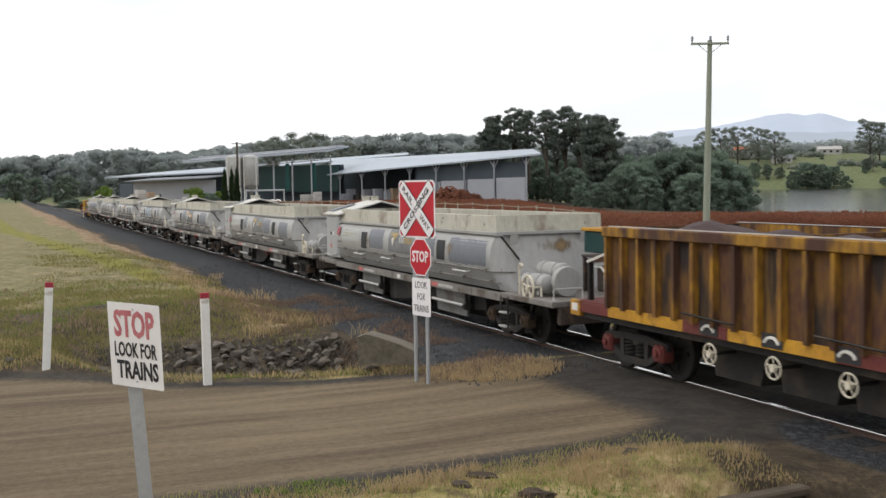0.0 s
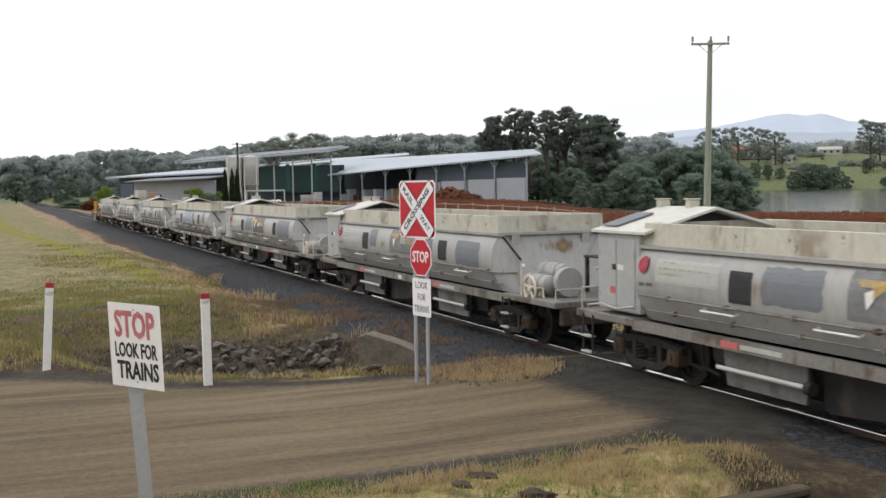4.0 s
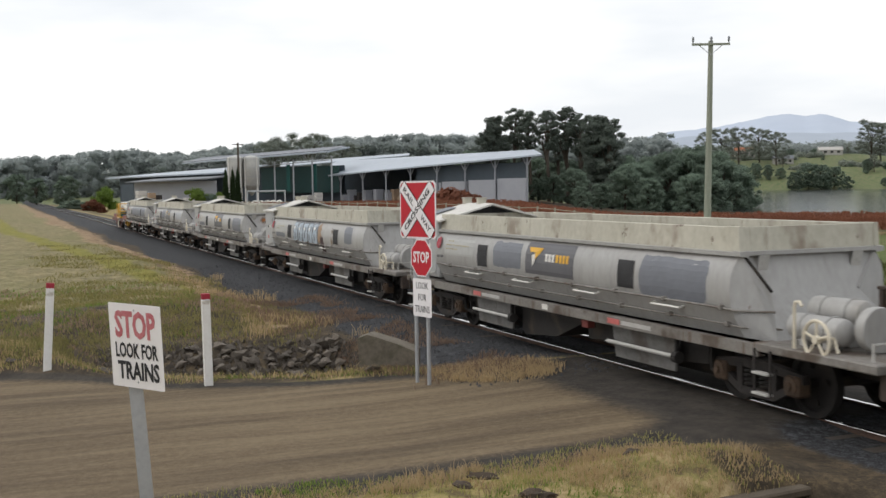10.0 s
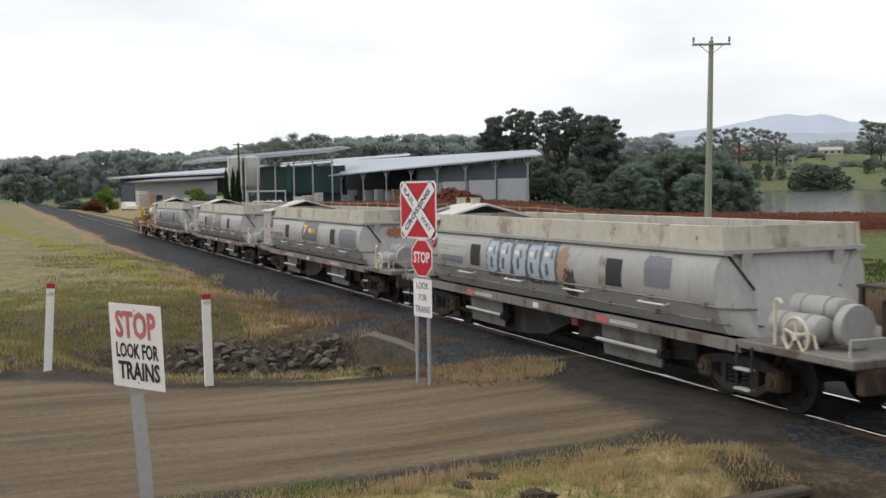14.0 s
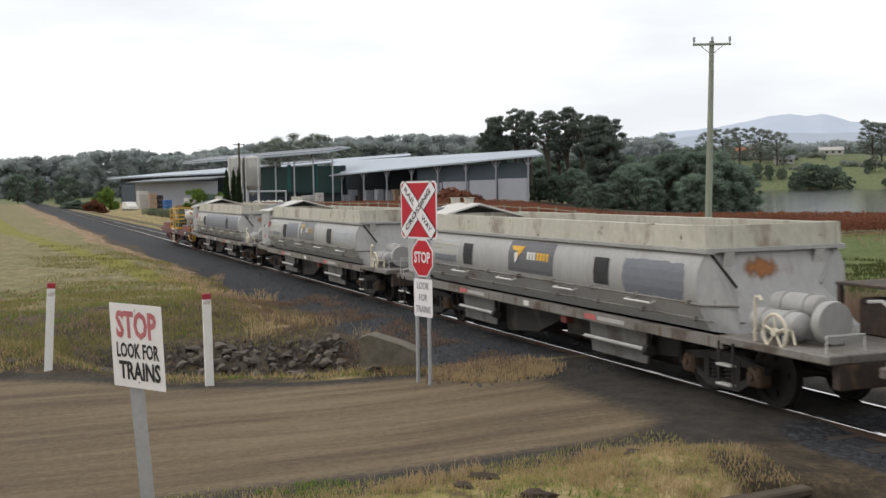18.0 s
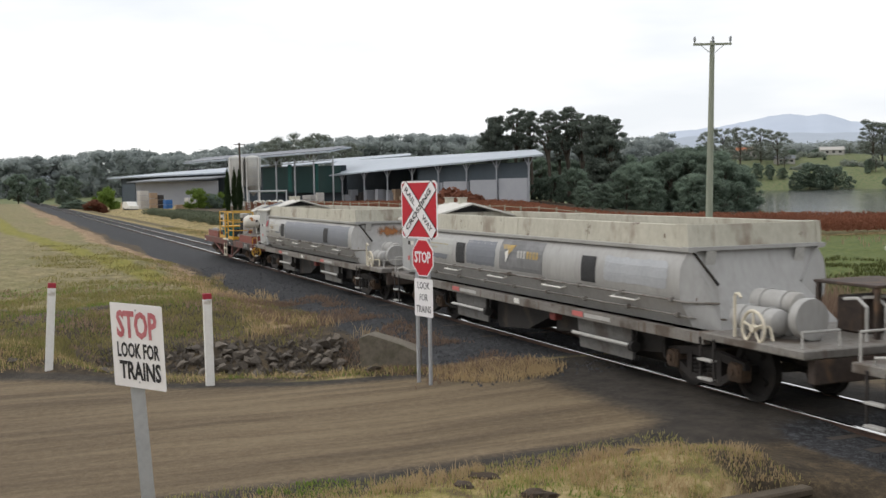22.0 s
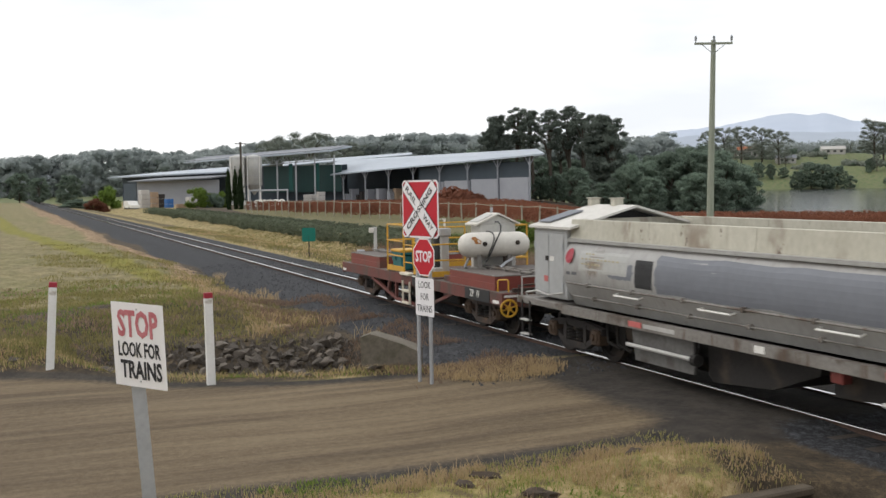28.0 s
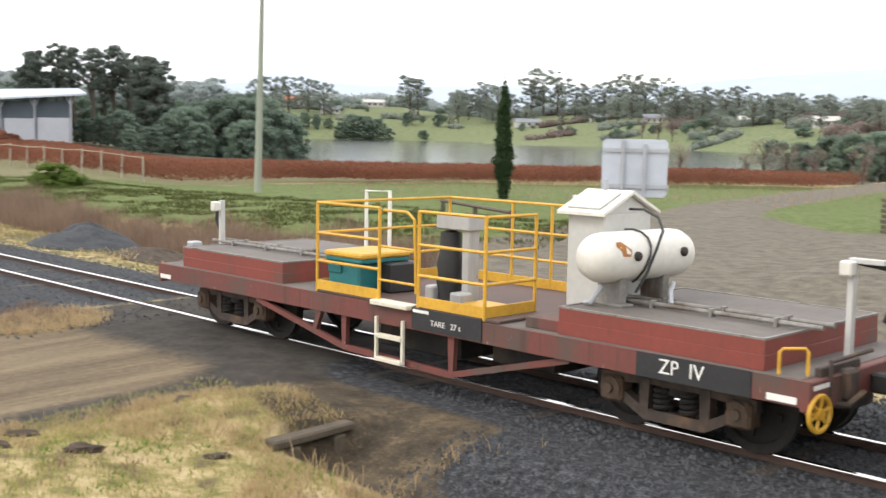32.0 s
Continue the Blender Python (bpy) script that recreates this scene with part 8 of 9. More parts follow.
def grove():
    rnd = random.Random(21)
    pines = [tree("pine_tree", "tall dark round-topped pine tree", "pine", 100 + k, 20.0) for k in range(4)]
    full = [tree("pine_tree", "tall dark pine tree full to the ground", "full", 150 + k, 20.0) for k in range(2)]
    gums = [tree("gum_tree", "tall open-crowned eucalyptus tree", "gum", 200 + k, 20.0) for k in range(3)]
    broads = [tree("broadleaf_tree", "dense dark green tree by the lake", "broad", 300 + k, 12.0) for k in range(3)]
    bushes = [tree("bush", "rounded dark green bush", "bush", 400 + k, 2.0) for k in range(2)]
    bare = tree("bare_tree", "bare pinkish-grey winter tree by the shore", "bare", 500, 6.0)
    for yaw, top, r in ((64.65, 0.0735, 305), (63.75, 0.070, 300), (62.85, 0.0705, 298), (61.85, 0.0735, 306), (61.25, 0.068, 300), (62.3, 0.052, 320), (64.2, 0.05, 320)):
        tagged(put(rnd.choice(pines), yaw, r, 0, 20.0, rnd.uniform(0, 360), top=top), group="pines behind the shed")
    for yaw, top, r in ((66.1, 0.052, 304), (65.75, 0.068, 300), (65.5, 0.06, 296), (60.3, 0.067, 292), (59.95, 0.064, 290)):
        tagged(put(rnd.choice(full), yaw, r, 0, 20.0, rnd.uniform(0, 360), top=top), group="pines behind the shed")
    # undergrowth below the pines, and the dark mass by the lake
    for yaw, top, r in ((66.6, 0.036, 330), (65.5, 0.034, 330), (64.4, 0.03, 332), (63.3, 0.028, 330), (62.2, 0.026, 330), (61.4, 0.026, 322), (61.5, 0.018, 262), (62.6, 0.012, 258), (63.4, 0.009, 262), (59.0, 0.02, 250), (58.3, 0.024, 262), (57.4, 0.03, 280), (56.7, 0.032, 270), (56.0, 0.038, 280), (55.4, 0.034, 268), (54.7, 0.033, 275), (54.1, 0.024, 262), (53.5, 0.018, 268), (57.8, 0.008, 246), (55.6, 0.012, 250), (54.8, 0.01, 248), (60.2, 0.003, 235), (61.2, 0.001, 230), (59.4, 0.03, 300), (58.8, 0.028, 310)):
        put(rnd.choice(broads), yaw, r, 0, 12.0, rnd.uniform(0, 360), top=top)
    for yaw, top, d in ((50.7, 0.010, 14), (50.1, 0.017, 22), (49.5, 0.0165, 16), (48.9, 0.014, 26), (48.3, 0.005, 14), (52.6, 0.018, 60), (52.0, 0.016, 70), (51.4, 0.013, 64), (47.4, 0.019, 90), (46.6, 0.016, 100), (45.8, 0.018, 80)):
        r = float(np.interp(yaw, LAKE_YAW, LAKE_FAR)) + d
        put(rnd.choice(broads), yaw, r, 0, 12.0, rnd.uniform(0, 360), top=top)
    # bare trees along the near shore
    for yaw, r, h in ((33.4, 124, 4.2), (29.4, 126, 5.0), (28.3, 122, 4.4), (27.1, 116, 4.0), (24.8, 112, 4.2), (30.2, 132, 3.4), (34.6, 640, 15), (35.4, 660, 14), (33.9, 620, 13)):
        tagged(put(bare, yaw, r, h, 6.0, rnd.uniform(0, 360)), group="bare trees by the shore")
    # gums beyond the lake
    for yaw, top, r in ((55.0, 0.047, 520), (54.2, 0.049, 640), (53.4, 0.05, 600), (52.4, 0.049, 640), (51.6, 0.046, 660), (47.2, 0.0525, 820), (46.8, 0.05, 820), (43.3, 0.048, 560), (42.7, 0.045, 600), (41.0, 0.053, 610), (40.4, 0.062, 600), (39.7, 0.054, 620), (38.8, 0.048, 600), (38.2, 0.045, 640), (37.3, 0.05, 600), (36.6, 0.052, 580), (35.9, 0.058, 600), (35.3, 0.05, 620), (34.5, 0.0545, 590), (33.8, 0.046, 620), (33.0, 0.042, 600), (32.2, 0.046, 560), (31.4, 0.045, 600), (30.7, 0.047, 600), (30.0, 0.041, 620), (29.2, 0.04, 560), (28.2, 0.042, 600), (27.4, 0.03, 620), (26.1, 0.034, 600), (25.2, 0.027, 620), (24.2, 0.03, 600), (22.5, 0.034, 600)):
        r = float(np.interp(yaw, LAKE_YAW, LAKE_FAR)) + 120 + rnd.uniform(0, 120)
        tagged(put(rnd.choice(gums), yaw, r, 0, 20.0, rnd.uniform(0, 360), top=top), group="gum trees beyond the lake")
    for k in range(64):
        yaw = rnd.uniform(21, 45)
        r = float(np.interp(yaw, LAKE_YAW, LAKE_FAR)) + rnd.uniform(110, 240)
        tagged(put(rnd.choice(gums), yaw, r, 0, 20.0, rnd.uniform(0, 360), top=rnd.uniform(0.022, 0.042)), group="gum trees beyond the lake")
    # shrubs and hedges on the pasture slopes
    for k in range(70):
        yaw, f = rnd.uniform(22, 56), rnd.random() ** 1.3
        r = float(np.interp(yaw, LAKE_YAW, LAKE_FAR)) + 12 + 270 * f
        put(rnd.choice(bushes), yaw, r, rnd.uniform(2.5, 7.5), 2.0, rnd.uniform(0, 360))
    for k in range(16):
        yaw, f = rnd.uniform(23, 56), rnd.random()
        r = float(np.interp(yaw, LAKE_YAW, LAKE_FAR)) + 25 + 220 * f
        put(rnd.choice(gums), yaw, r, rnd.uniform(9, 15), 20.0, rnd.uniform(0, 360))
    # the dense bushes at the lane's end
    for yaw, r, h in ((27.6, 138, 5.2), (26.4, 135, 6.0), (25.2, 130, 6.3), (24.0, 132, 6.6), (22.6, 130, 6.4), (28.3, 142, 3.5)):
        put(rnd.choice(broads), yaw, r, h, 12.0, rnd.uniform(0, 360))
    # lone trees on the skyline and behind the sheds
    for yaw, top, r in ((75.2, 0.054, 420), (76.3, 0.05, 430), (77.0, 0.045, 430), (73.2, 0.044, 440), (89.3, 0.019, 330), (88.4, 0.015, 320), (90.8, 0.018, 330), (87.0, 0.017, 300)):
        put(rnd.choice(gums if top > 0.04 else broads), yaw, r, 0, 20.0 if top > 0.04 else 12.0, rnd.uniform(0, 360), top=top)
    for src in pines + full + gums + broads + bushes + [bare]:
        for o in (*src.children_recursive, src):
            bpy.data.objects.remove(o)
    for yaw, r, h, w_, mat, lab in ((85.25, 222, 4.6, 0.8, "leaf_bright", "bright green round-headed tree beside the yard"), (85.75, 214, 2.6, 1.2, "leaf_vine", "low russet bush beside the track"), (80.9, 203, 4.2, 0.85, "leaf_bright", "bright green shrub before the shed"), (80.2, 204, 3.4, 0.9, "leaf_bush", "dark green shrub before the shed"), (79.7, 205, 3.0, 0.9, "leaf_bright", "green shrub before the shed"), (86.6, 235, 2.2, 2.4, "leaf_bush", "low dark green hedge bush at the lawn's edge")):
        p = tree("shrub", lab, "bush", int(yaw * 10), h)
        a = radians(yaw)
        x, y = EYE.x - math.sin(a) * r, EYE.y + math.cos(a) * r
        p.matrix_basis = pose(x, y, hz(x, y) - 0.1) @ Matrix.Diagonal((w_, w_, 1, 1))
        for o in p.children:
            if o.name.startswith("crown"):
                o.data.materials.clear()
                o.data.materials.append(M[mat])
    cy = tree("cypress_tree", "slim dark green columnar cypress tree on the lawn", "cypress", 7, 6.9)
    cy.matrix_basis = pose(-42.6, 36.9, hz(-42.6, 36.9))
    for yaw, r, h in ((79.35, 178, 5.0), (79.0, 180, 4.6), (78.75, 176, 5.2)):
        a = radians(yaw)
        c = copy_thing(cy, pose(EYE.x - math.sin(a) * r, EYE.y + math.cos(a) * r, -0.4))
        tagged(c, "slim dark cypress tree beside the shed", group="cypresses by the shed")
    shrub = tree("shrub", "round bright green shrub on the bank", "bush", 9, 1.5)
    shrub.matrix_basis = pose(-56.7, 17.0, hz(-56.7, 17.0) - 0.15) @ Matrix.Diagonal((1.35, 1.35, 0.95, 1))
    for o in shrub.children:
        if o.name.startswith("crown"):
            o.data.materials.clear()
            o.data.materials.append(M["leaf_bright"])


grove()


def woods():
    """The far wooded skyline, one mass."""
    rnd = np.random.RandomState(8)
    ys, tops = (58, 62, 67.7, 72.4, 75.3, 78, 81.2, 84.8, 90, 97, 110), (0.042, 0.033, 0.046, 0.045, 0.044, 0.040, 0.033, 0.036, 0.028, 0.026, 0.03)
    blobs = []
    for k in range(620):
        yaw = rnd.uniform(57, 106)
        r = rnd.uniform(490, 580)
        a = np.radians(yaw)
        top = np.interp(yaw, ys, tops) * (0.84 + 0.24 * rnd.rand() ** 1.5) * r + 3
        w = rnd.uniform(2.6, 5.2)
        x, y = EYE.x - np.sin(a) * r, EYE.y + np.cos(a) * r
        blobs.append((x, y, top - w * 0.5, w, w, w * 0.55))
        for j in range(7):
            d = rnd.uniform(0.3, 1.0)
            blobs.append((x + rnd.normal(0, w * 0.75), y + rnd.normal(0, w * 0.75), top * (1 - 0.14 * j) - w * d, w * d * 1.1, w * d * 1.1, w * d * 0.75))
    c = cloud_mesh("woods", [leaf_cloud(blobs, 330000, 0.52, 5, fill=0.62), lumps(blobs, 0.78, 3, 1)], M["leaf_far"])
    tagged(new("woods", c), "wooded skyline with haze painted into its grey-green", "woods", kind="stuff")
    blobs = []
    for k in range(330):
        yaw = rnd.uniform(18, 58)
        r = np.interp(yaw, LAKE_YAW, LAKE_FAR) + rnd.uniform(250, 420)
        a = np.radians(yaw)
        x, y = EYE.x - np.sin(a) * r, EYE.y + np.cos(a) * r
        s = rnd.uniform(4, 8)
        blobs.append((x, y, hz(x, y) + s * 0.5, s * 1.6, s * 1.6, s * 1.1))
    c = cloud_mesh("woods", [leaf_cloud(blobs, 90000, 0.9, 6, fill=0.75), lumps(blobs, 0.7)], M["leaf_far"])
    tagged(new("woods", c), "belt of trees on the far slopes with painted haze", "woods", kind="stuff")
    # hedgerows and scrub between the paddocks beyond the lake
    blobs = []
    for k in range(60):
        yaw, along = rnd.uniform(21, 57), rnd.rand() < 0.93
        r = np.interp(yaw, LAKE_YAW, LAKE_FAR) + rnd.uniform(8, 330)
        for j in range(rnd.randint(4, 16)):
            q, d = (yaw + 0.16 * j, r + rnd.normal(0, 3)) if along else (yaw + rnd.normal(0, 0.12), r + 3 * j)
            a = np.radians(q)
            x, y = EYE.x - np.sin(a) * d, EYE.y + np.cos(a) * d
            s = rnd.uniform(1.4, 4.4)
            blobs.append((x, y, hz(x, y) + s * 0.4, s * 1.3, s * 1.3, s))
    for lo, hi, mat, seed in ((0, 0.6, "leaf_gum", 61), (0.6, 1.0, "twig", 62)):
        some = blobs[int(lo * len(blobs)):int(hi * len(blobs))]
        c = cloud_mesh("scrub", [leaf_cloud(some, 130 * len(some), 0.42, seed, fill=0.7), lumps(some, 0.74, 3, 1)], M[mat])
        tagged(new("scrub", c), "olive hedgerows and scrub beyond the lake" if lo == 0 else "brown bare hedgerows and scrub beyond the lake", "scrub", kind="stuff")


woods()


def mountains():
    bm = B()
    rows = []
    for yaw in np.arange(41, 112, 0.2):
        top = float(np.interp(yaw, (10, 20, 44, 46.3, 47.3, 48.3, 48.7, 49.5, 50.2, 51.0, 52.2, 52.9, 54.4, 56.9, 59, 64, 112), (0.043, 0.043, 0.043, 0.046, 0.0486, 0.050, 0.0533, 0.0572, 0.0558, 0.058, 0.0562, 0.0532, 0.0487, 0.0452, 0.037, 0.02, 0.012)))
        top += 0.0009 * noise.noise(Vector((yaw * 1.9, 0, 0))) + 0.0004 * noise.noise(Vector((yaw * 6, 0, 0)))
        a = radians(yaw)
        row = []
        for r, z in ((3000, 0), (3400, top * 3800 * 0.55), (3800, top * 3800 + 3), (4000, 0)):
            row.append(bm.verts.new((EYE.x - math.sin(a) * r, EYE.y + math.cos(a) * r, z)))
        rows.append(row)
    for a, b in zip(rows, rows[1:]):
        for j in range(3):
            bm.faces.new((a[j], a[j + 1], b[j + 1], b[j]))
    tagged(obj("backdrop", bm, M["hill"], True), "distant mountains tinted pale blue for haze", "mountains", kind="structure")
    bm, rows = B(), []
    for yaw in np.arange(8, 60, 0.4):
        top = float(np.interp(yaw, (8, 20, 24, 27, 30, 32, 33.7, 36, 40, 44, 47, 49.5, 52, 56, 60), (0.058, 0.064, 0.061, 0.057, 0.0524, 0.050, 0.046, 0.043, 0.0425, 0.0415, 0.0405, 0.041, 0.042, 0.041, 0.03)))
        top += 0.001 * noise.noise(Vector((yaw * 0.7, 4, 0)))
        a = radians(yaw)
        rows.append([bm.verts.new((EYE.x - math.sin(a) * r, EYE.y + math.cos(a) * r, z)) for r, z in ((2100, 0), (2400, top * 2700 * 0.6), (2700, top * 2700 + 3), (2900, 0))])
    for a, b in zip(rows, rows[1:]):
        for j in range(3):
            bm.faces.new((a[j], a[j + 1], b[j + 1], b[j]))
    tagged(obj("backdrop", bm, M["hill_near"], True), "foothills beyond the far shore, tinted blue-grey for haze", "hills", kind="structure")


mountains()


# ---- vineyard ----
def vineyard():
    rnd = np.random.RandomState(12)
    post_me = None
    starts = [(-67.0 - 2.45 * k, 28.0 - 0.233 * k, 62) for k in range(34)]
    for k in range(26):
        q = radians(54.5 - 1.08 * k)
        starts.append((-math.sin(q) * (88 + 0.5 * k), EYE.y + math.cos(q) * (88 + 0.5 * k), 26))
    for k, (x0, y0, long) in enumerate(starts):
        n = 4600 if long > 50 else 3000
        f = rnd.rand(n) ** 1.4
        px, py = x0 - 0.2 * long * f + rnd.normal(0, 0.14 if long > 50 else 0.9, n), y0 + long * f
        pz = height(px, py)
        row = thing("vine_row", "bare red-brown vine row with pale posts", "vine row", "vine rows of the vineyard")
        blobs_c = np.stack([px, py, pz + rnd.uniform(0.38, 1.5, n)], 1)
        keep = np.hypot(px, py + 9.8) < np.interp(np.degrees(np.arctan2(-px, py + 9.8)), (25, 40, 52, 60, 75), (118, 120, 126, 138, 168))
        blobs_c, f, n = blobs_c[keep], f[keep], int(keep.sum())
        size = rnd.uniform(0.035, 0.1, n)[:, None] * (1 + 0.7 * f)[:, None]
        u = np.clip(rnd.normal(size=(n, 3)), -1.3, 1.3) * (0.35, 1, 0.5)
        v = np.clip(rnd.normal(size=(n, 3)), -1.3, 1.3) * (0.35, 0.6, 0.75)
        co = np.stack([blobs_c - u * size, blobs_c + v * size, blobs_c + u * size, blobs_c - v * size], 1).reshape(-1, 3)
        i = np.arange(n) * 4
        me = bpy.data.meshes.new("foliage")
        me.from_pydata(co.tolist(), [], np.stack([i, i + 1, i + 2, i + 3], 1).tolist())
        me.materials.append(M["leaf_vine"])
        canes = new("foliage", me)
        canes.parent = row
        canes["kind"] = "stuff"
        for j, dist in enumerate((0,) if long > 50 else ()):
            xx, yy = x0 - 26 * dist / 130, y0 + dist
            if post_me is None:
                bm = B()
                tube(bm, [(0, 0, -0.2), (0, 0, 1.75)], 0.07, 7)
                o = part("post", bm, M["vine_post"], row, "pale timber post")
                post_me = o
                o.matrix_basis = pose(xx, yy, hz(xx, yy))
            else:
                again("post", post_me, row, pose(xx, yy, hz(xx, yy), rnd.uniform(-2, 2), rnd.uniform(-2, 2), 0))
        if 0 < k < 34:
            bm = B()
            tube(bm, [(x0, y0, hz(x0, y0) + 1.62), (x0 + 2.45, y0 + 0.233, hz(x0 + 2.45, y0) + 1.62)], 0.03, 5)
            part("end_rail", bm, M["vine_post"], row, "pale timber end rail")
    # young vines in pale guards on the near slope
    spots = []
    for k in range(15):
        for j in range(26):
            spots.append((-63.5 + 2.5 * k - 0.2 * 1.6 * j, 34 + 1.6 * j + 0.6 * k))
    for x, y in ((0, 0),):
        p = np.array(spots) + rnd.normal(0, 0.15, (len(spots), 2))
        z = height(p[:, 0], p[:, 1])
        rows = np.stack([np.repeat(p[:, 0], 4), np.repeat(p[:, 1], 4), np.repeat(z, 4), rnd.uniform(0.15, 0.45, len(p) * 4), rnd.uniform(0.02, 0.05, len(p) * 4)], 1)
        rows[:, :2] += rnd.normal(0, 0.16, (len(rows), 2))
        blades("young_vines", "low young vines in pale guards", "vines", M["reed"], rows, 0.3)


vineyard()


def hedge():
    rnd = np.random.RandomState(17)
    for (xa, ya), (xb, yb), h, lab in (((-170, 10.5), (-50, 9.4), 0.85, "clipped"), ((-165, 14.0), (-60, 12.6), 0.7, "low")):
        blobs = [(xa + (xb - xa) * f + rnd.normal(0, 0.2), ya + (yb - ya) * f + rnd.normal(0, 0.25), -0.25 + h * 0.35, 1.3, 0.75, h * 0.62) for f in np.linspace(0, 1, 110)]
        me = cloud_mesh("hedge", [leaf_cloud(blobs, 34000, 0.075, 3)], M["leaf_lavender"])
        tagged(new("hedge", me), "%s grey-green hedge along the line" % lab, "hedge")


hedge()


# ---- sheds and houses ----
def spot(yaw, r, z=0.0):
    a = radians(yaw)
    return Vector((EYE.x - math.sin(a) * r, EYE.y + math.cos(a) * r, z))


def slab(bm, pts, t):
    """A thin plate on four corners."""
    lo, hi = [bm.verts.new(p - Vector((0, 0, t))) for p in pts], [bm.verts.new(p) for p in pts]
    n = len(pts)
    bm.faces.new(hi)
    bm.faces.new(lo[::-1])
    for i in range(n):
        bm.faces.new((lo[i], lo[(i + 1) % n], hi[(i + 1) % n], hi[i]))
    bmesh.ops.recalc_face_normals(bm, faces=bm.faces[:])
    return bm


def wall_on(bm, a, b, z0, z1, t=0.25):
    d = (b - a).normalized()
    n = Vector((-d.y, d.x, 0)) * t
    slab(bm, [Vector((*a.xy, z1)), Vector((*b.xy, z1)), Vector((*(b + n).xy, z1)), Vector((*(a + n).xy, z1))], z1 - z0)


def packing_shed():
    s = thing("packing_shed", "long open-fronted grey steel shed with a pale sloping roof", "shed")
    g = -0.4
    fr, fl = spot(63.95, 234), spot(74.6, 302)
    back = spot(66.5, 1) - spot(66.5, 0)
    br, bl = fr + back * 30, fl + back * 30
    bm = B()
    ov = (fr - fl).normalized() * 4.5
    slab(bm, [Vector((*(fr + ov - back * 2).xy, 9.4)), Vector((*(fl - back * 2).xy, 6.5)), Vector((*(bl + back).xy, 11.2)), Vector((*(br + ov + back).xy, 11.4))], 0.35)
    part("roof", bm, M["shed_roof"], s, "pale blue-grey sheet roof")
    for k in range(9):
        p = fr.lerp(fl, k / 8)
        top = 8.7 + (6.2 - 8.7) * k / 8
        bm = B()
        tube(bm, [(p.x, p.y, g), (p.x, p.y, top)], 0.2, 6)
        for q in (-1, 1):
            e = (fr - fl).normalized() * 1.4 * q
            tube(bm, [(p.x, p.y, top - 1.7), (p.x + e.x, p.y + e.y, top + 0.1)], 0.12, 5)
        part("column", bm, M["shed_wall"], s, "grey steel column with raking struts")
    split = fr.lerp(fl, 0.47)
    for k in range(4):
        a, b = fr.lerp(split, k / 4 + 0.006), fr.lerp(split, (k + 1) / 4 - 0.006)
        bm = B()
        wall_on(bm, a + back * 0.8, b + back * 0.8, g, 4.6 - 0.2 * k)
        part("wall_panel", bm, M["shed_wall"], s, "pale grey wall panel")
    # these walls are coloured dark for the shade within the open front
    for p, q, z0, z1 in ((fr + back * 2.0, split + back * 2.0, 4.0, 7.9), (br, bl, g, 8.5), (fr + back, br, g, 8.6), (fl, bl, g, 6.0)):
        bm = B()
        wall_on(bm, p, q, z0, z1)
        part("dark_wall", bm, M["shed_dark"], s, "blue-grey cladding darkened for the shade inside the shed")
    rnd = random.Random(4)
    for k in range(14):
        p = split.lerp(fl, 0.1 + 0.8 * k / 14) + back * rnd.uniform(3, 9)
        c = thing("crate_stack", "stack of pallets and bins in the open shed", "crates", "crates in the shed")
        bm = B()
        hgt = rnd.uniform(1.2, 3.2)
        box(bm, p.x - 1.2, p.x + 1.2, p.y - 1, p.y + 1, g, g + hgt, 0.05)
        part("bin", bm, rnd.choice((M["crate"], M["house_wall"], M["shed_wall"], M["bogie"])), c)
    # brush pile and pallets by the wall
    for k, (yaw, r, h) in enumerate(((68.0, 226, 3.2), (67.4, 224, 2.7), (66.9, 222, 1.8))):
        p = spot(yaw, r, g)
        me = cloud_mesh("brush_pile", [leaf_cloud([(p.x, p.y, g + h * 0.3, 2.6, 2.6, h * 0.7)], 700, 0.4, 60 + k)], M["leaf_vine"])
        tagged(new("brush_pile", me), "heap of red-brown vine prunings", "brush pile", kind="stuff")


packing_shed()


